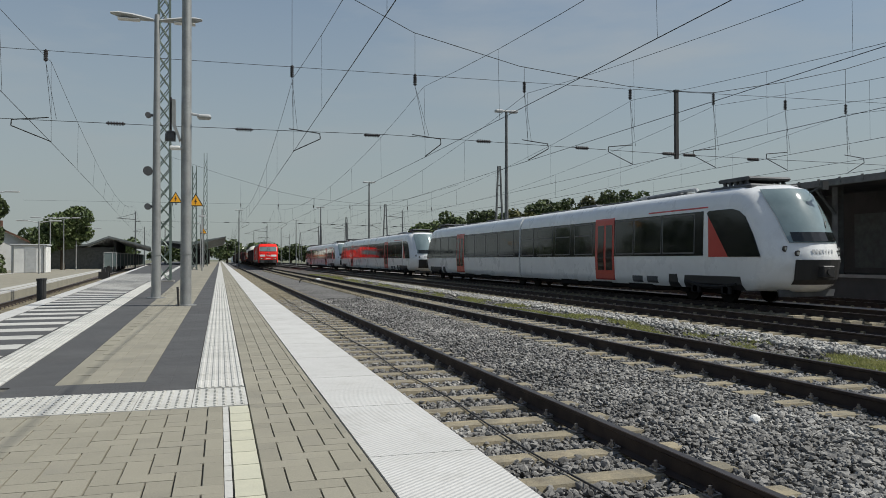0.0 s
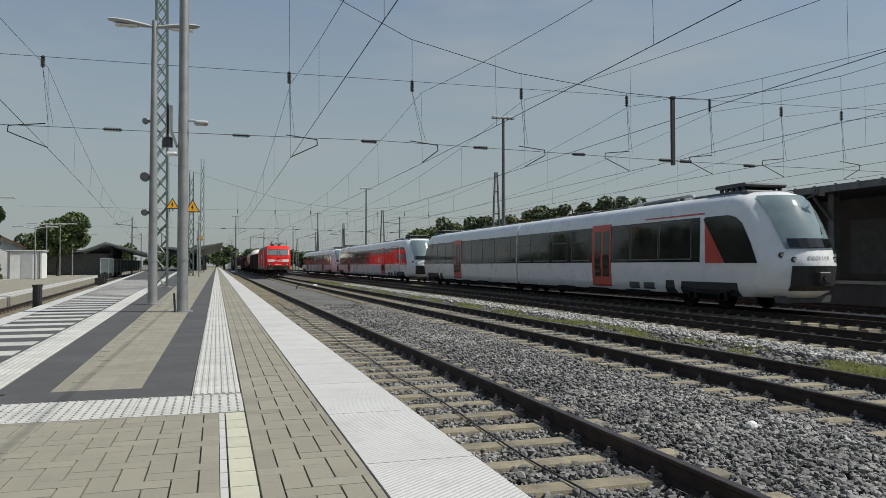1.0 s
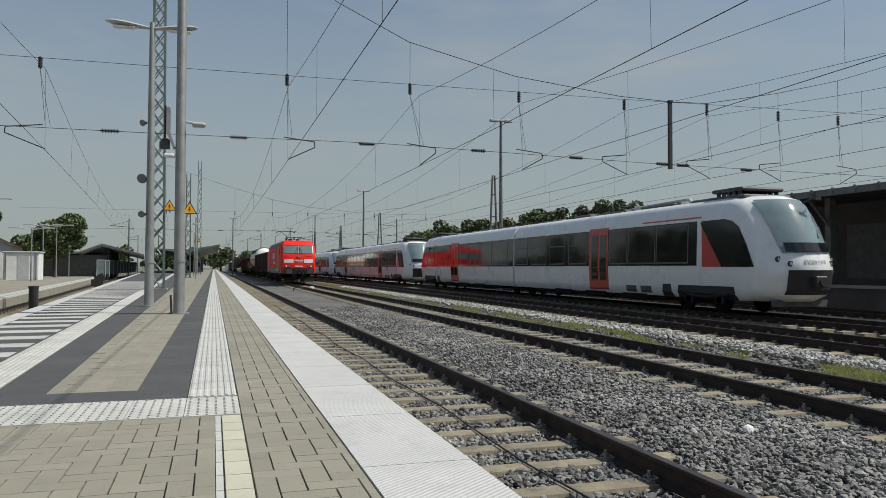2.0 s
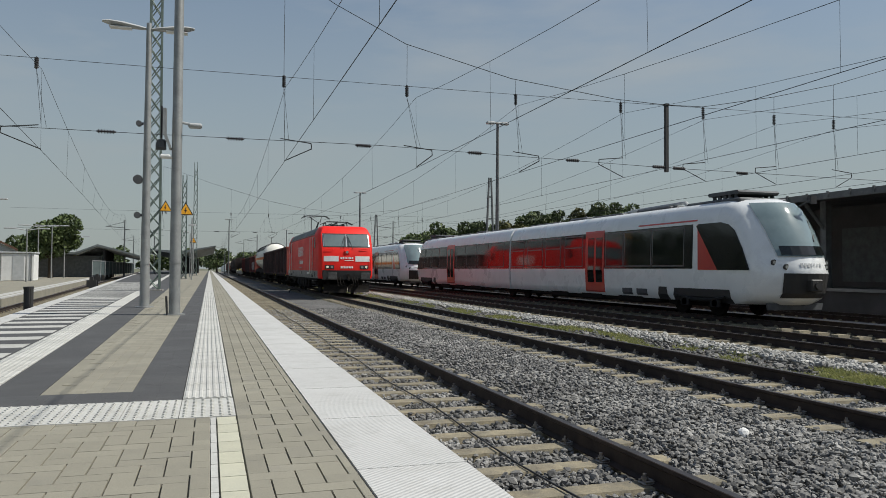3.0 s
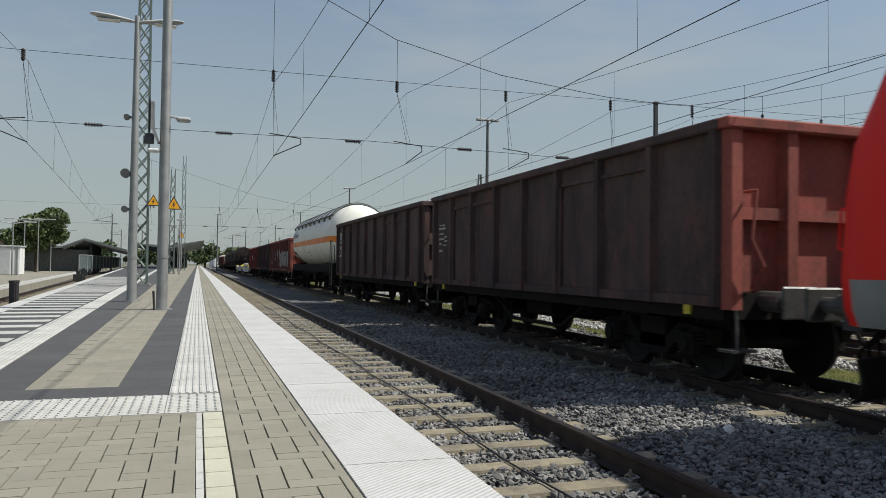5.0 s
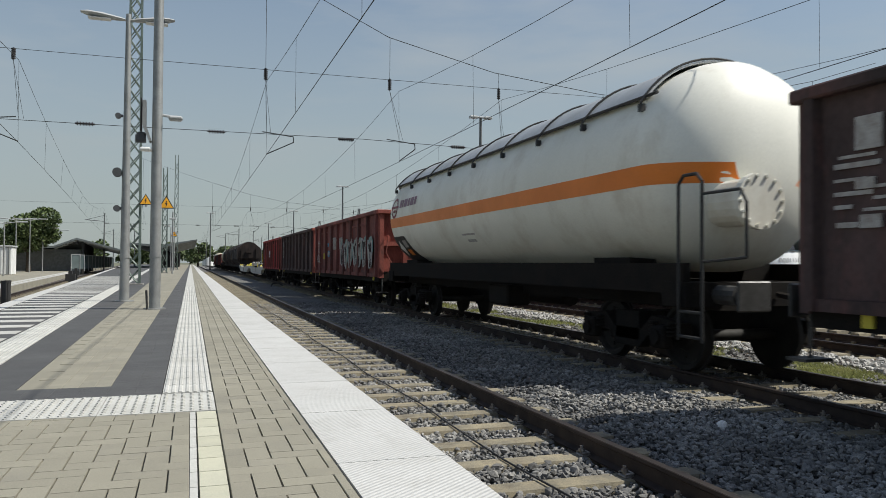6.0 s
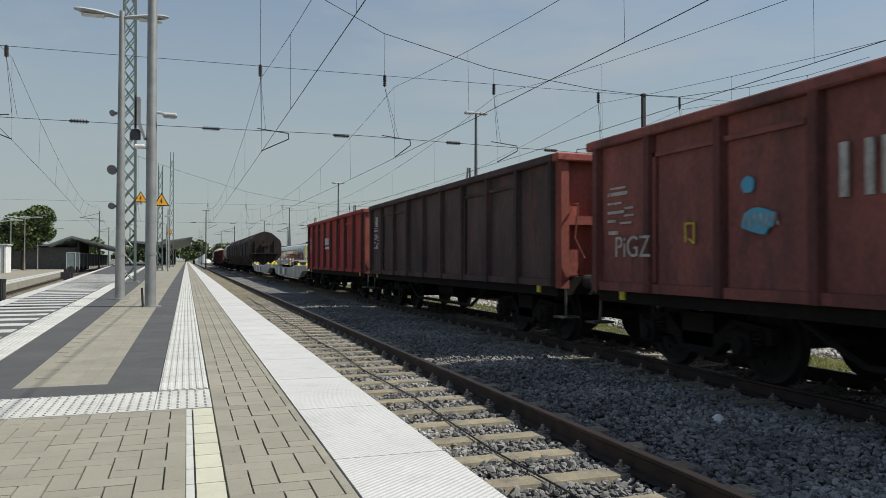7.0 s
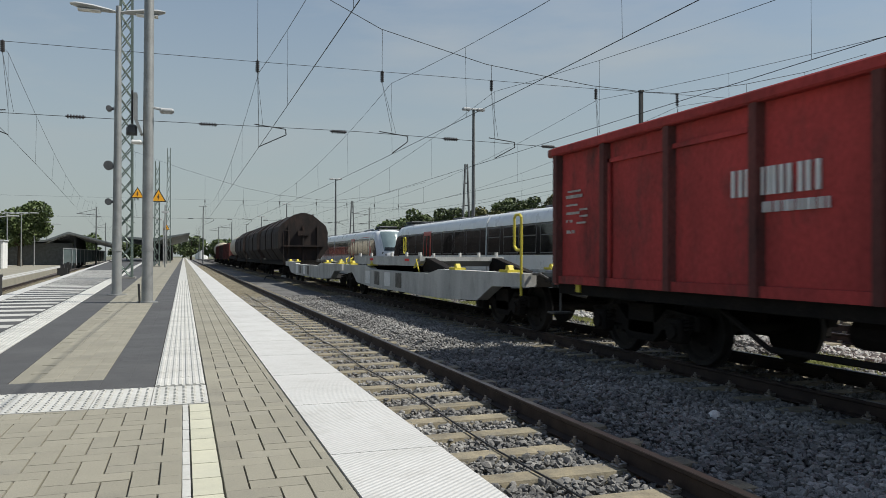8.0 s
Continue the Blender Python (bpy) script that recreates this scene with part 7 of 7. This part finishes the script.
def raw_blocks(name, boxes, material, parent, label=""):
    """The blocks past the nearest ones, in one mesh."""
    V, F = [], []
    for x, y, w, l_, *_ in boxes:
        k = len(V)
        for e, z in ((0.0, -0.03), (0.0, -0.002), (0.002, 0.0)):
            V += [(x - w / 2 + e, y - l_ / 2, PZ + z), (x + w / 2 - e, y - l_ / 2, PZ + z), (x + w / 2 - e, y + l_ / 2, PZ + z), (x - w / 2 + e, y + l_ / 2, PZ + z)]
        F += [(k + 8, k + 9, k + 10, k + 11)] + [(k + r + i, k + r + (i + 1) % 4, k + r + 4 + (i + 1) % 4, k + r + 4 + i) for r in (0, 4) for i in range(4)]
    me = bpy.data.meshes.new(name)
    me.from_pydata(V, [], F)
    me.materials.append(material)
    return tagged(part(name, me, None, parent, label), kind="stuff")


U, UL, UY = 0.1065, 0.1035, 0.11      # half a block across the platform, in both fields, and along it
whole = {(side, k): piece_mesh("paving_block", (2 * u if k == 0 else u) - GAP_X, (UY if k == 0 else 2 * UY) - GAP_Y, 0.03, M["paver"], 0.0015)
         for side, u in (("a", UL), ("b", U)) for k in (0, 3)}
rng_ = random.Random(4)
rest = []
for side, field in (("a", herringbone(-0.068 - UL, 3.341, UL, UY, -3.0, 0.0155, 2.2, 4.6)), ("b", herringbone(0.251 - U, 3.182, U, UY, 0.162, 0.612, 2.2, 40.0))):
    for x, y, w, l_, k in field:
        if k >= 0 and y > 2.4 and (x > -1.4 if side == "a" else y < 8.5):
            part("paving_block", whole[side, k], None, platform,
                 at=pose(x, y, PZ + rng_.uniform(-0.0008, 0.0008), rng_.uniform(-0.15, 0.15), rng_.uniform(-0.15, 0.15), rng_.uniform(-0.25, 0.25)))
        else:
            rest.append((x, y, w, l_))
rest += herringbone(-0.068 - UL, 3.341, UL, UY, -2.4, 0.612, -7.5, 2.2)
rest += [b_ for b_ in herringbone(-0.503 - UL, 5.68, UL, UY, -1.6, -0.503, 5.68, 24.0) if b_[0] - b_[2] / 2 > beige_left(b_[1])]
raw_blocks("paving_blocks", rest, M["paver"], platform)
dark = herringbone(-0.5, 5.25, 0.169, 0.085, -0.5, -0.162, 5.25, 34) + [b_ for b_ in herringbone(-0.5, 5.25, 0.169, 0.085, -1.62, -0.5, 5.25, 5.68) if b_[0] > tact_left(5.4) + 0.05]
raw_blocks("dark_blocks", [(x, y, w + 0.005, l_) for x, y, w, l_, _k in dark], M["paver_dark"], platform, "dark grey paving blocks")
cream_block = piece_mesh("cream_block", 0.108, 0.216, 0.03, M["paver_yellow"], 0.002)
white_strip = piece_mesh("white_strip", 0.033, 0.216, 0.03, M["tactile"], 0.002)
for i in range(10):
    part("cream_block", cream_block, None, platform, at=pose(0.105, 2.5 + 0.2195 * i, PZ + 0.001, 0, 0, rng_.uniform(-0.4, 0.4)))
    part("white_strip", white_strip, None, platform, at=pose(0.0305, 2.5 + 0.2195 * i, PZ + 0.001, 0, 0, rng_.uniform(-0.4, 0.4)))
# far stretch, where single blocks are no longer seen
far_y = 327
sheet("far_dark_band", [(-0.5, 34), (-0.162, 34), (-0.162, far_y), (-0.5, far_y)], PZ - 0.001, M["paver_dark"], platform)
sheet("far_beige_band", [(0.16, 40), (0.606, 40), (0.606, far_y), (0.16, far_y)], PZ - 0.001, M["paver"], platform)
sheet("middle_field", [(beige_left(5.68), 5.68), (-0.503, 5.68), (-0.503, far_y), (beige_left(far_y), far_y)], PZ - 0.0035, M["paver"], platform)
sheet("dark_band", [(tact_left(5.68), 5.68), (beige_left(5.68) - 0.003, 5.68), (beige_left(far_y) - 0.003, far_y), (tact_left(far_y), far_y)],
      PZ - 0.001, M["paver_dark"], platform)


# tactile slabs
def ribbed_slab():
    b_ = B()
    box(b_, -0.155, -0.155, -0.03, 0.155, 0.155, 0.0)
    for i in range(7):
        x = -0.135 + 0.045 * i
        prism(b_, [(x - 0.014, 0.0), (x + 0.014, 0.0), (x + 0.008, 0.006), (x - 0.008, 0.006)], "y", -0.153, 0.153)
    return finish("ribbed_slab", b_, M["tactile"])


def studded_slab():
    b_ = B()
    box(b_, -0.158, -0.318, -0.03, 0.158, 0.318, 0.0)
    for i in range(6):
        for j in range(12):
            x, y = -0.13 + 0.052 * i, -0.29 + 0.0527 * j
            k = 0.013
            prism(b_, [(x - k, y), (x, y - k), (x + k, y), (x, y + k)], "z", 0.0, 0.005)
    return finish("studded_slab", b_, M["tactile"])


RIB, STUD = ribbed_slab(), studded_slab()
for i in range(72):
    part("ribbed_slab", RIB, None, platform, at=pose(0.0, 5.44 + 0.315 * i, PZ + 0.002))
for i in range(9):
    part("studded_slab", STUD, None, platform, at=pose(0.0 - 0.32 * i, 4.925, PZ + 0.002, 0, 0, 0))
sheet("far_ribbed_strip", [(-0.155, 27.98), (0.155, 27.98), (0.155, far_y), (-0.155, far_y)], PZ + 0.004, M["tactile"], platform)
for i in range(62):
    y = 5.4 + 0.36 * i
    part("ribbed_slab", RIB, None, platform, at=pose(tact_left(y) - 0.17, y, PZ + 0.002, 0, 0, 1.95) @ Matrix.Diagonal((1.05, 1.14, 1, 1)))
sheet("far_ribbed_strip", [(tact_left(27.6) - 0.33, 27.6), (tact_left(27.6), 27.6), (tact_left(far_y), far_y), (tact_left(far_y) - 0.33, far_y)],
      PZ + 0.004, M["tactile"], platform)

# white edge slabs along both sides
edge_mesh = piece_mesh("edge_slab", 0.498, 1.1285, 0.16, M["edge"], 0.003)
for i in range(-6, 60):
    part("edge_slab", edge_mesh, None, platform, "white ribbed concrete edge slab", at=pose(0.863, 3.225 - 1.13 * 3 + 1.13 * i + 0.565, PZ + 0.003))
sheet("far_edge_slabs", [(0.615, 67.64), (1.112, 67.64), (1.112, far_y), (0.615, far_y)], PZ + 0.003, M["edge"], platform)
for i in range(46):
    y = 6 + 1.13 * i
    part("edge_slab", edge_mesh, None, platform, at=pose(left_edge(y) + 0.13, y, PZ + 0.003, 0, 0, 3.9) @ Matrix.Diagonal((0.56, 1, 1, 1)))
sheet("far_edge_slabs", [(left_edge(57.4), 57.4), (left_edge(57.4) + 0.27, 57.4), (left_edge(far_y) + 0.27, far_y), (left_edge(far_y), far_y)],
      PZ + 0.003, M["edge"], platform)
# grey field with pale cross bars beside the far edge
sheet("bar_field", [(left_edge(5.3) + 0.28, 5.3), (tact_left(5.3) - 0.35, 5.3), (tact_left(far_y) - 0.35, far_y), (left_edge(far_y) + 0.28, far_y)],
      PZ - 0.002, M["paver_dark"], platform)
for i in range(44):
    y = 6.1 + 0.98 * i
    b_ = B()
    prism(b_, [(left_edge(y) + 0.3, y), (tact_left(y) - 0.37, y + 0.05), (tact_left(y + 0.4) - 0.37, y + 0.47), (left_edge(y + 0.4) + 0.3, y + 0.42)], "z", PZ - 0.02, PZ + 0.003)
    part("pale_bar", b_, M["tactile"], platform)


# ---- what moves ----
def motions():
    for t, s0 in TRAIN:
        walk(t, [(k * 0.5, pose(TRACKS[1], s0 - SPEED * k * 0.5, 0)) for k in range(17)])
    step = 85.0                      # degrees a frame: near the wheels' true pace
    for ws, y, r in WHEELSETS[:32]:
        walk(ws, [(k / FPS, pose(0, y, r, step * k, 0, 0)) for k in range(8 * FPS + 1)])


motions()
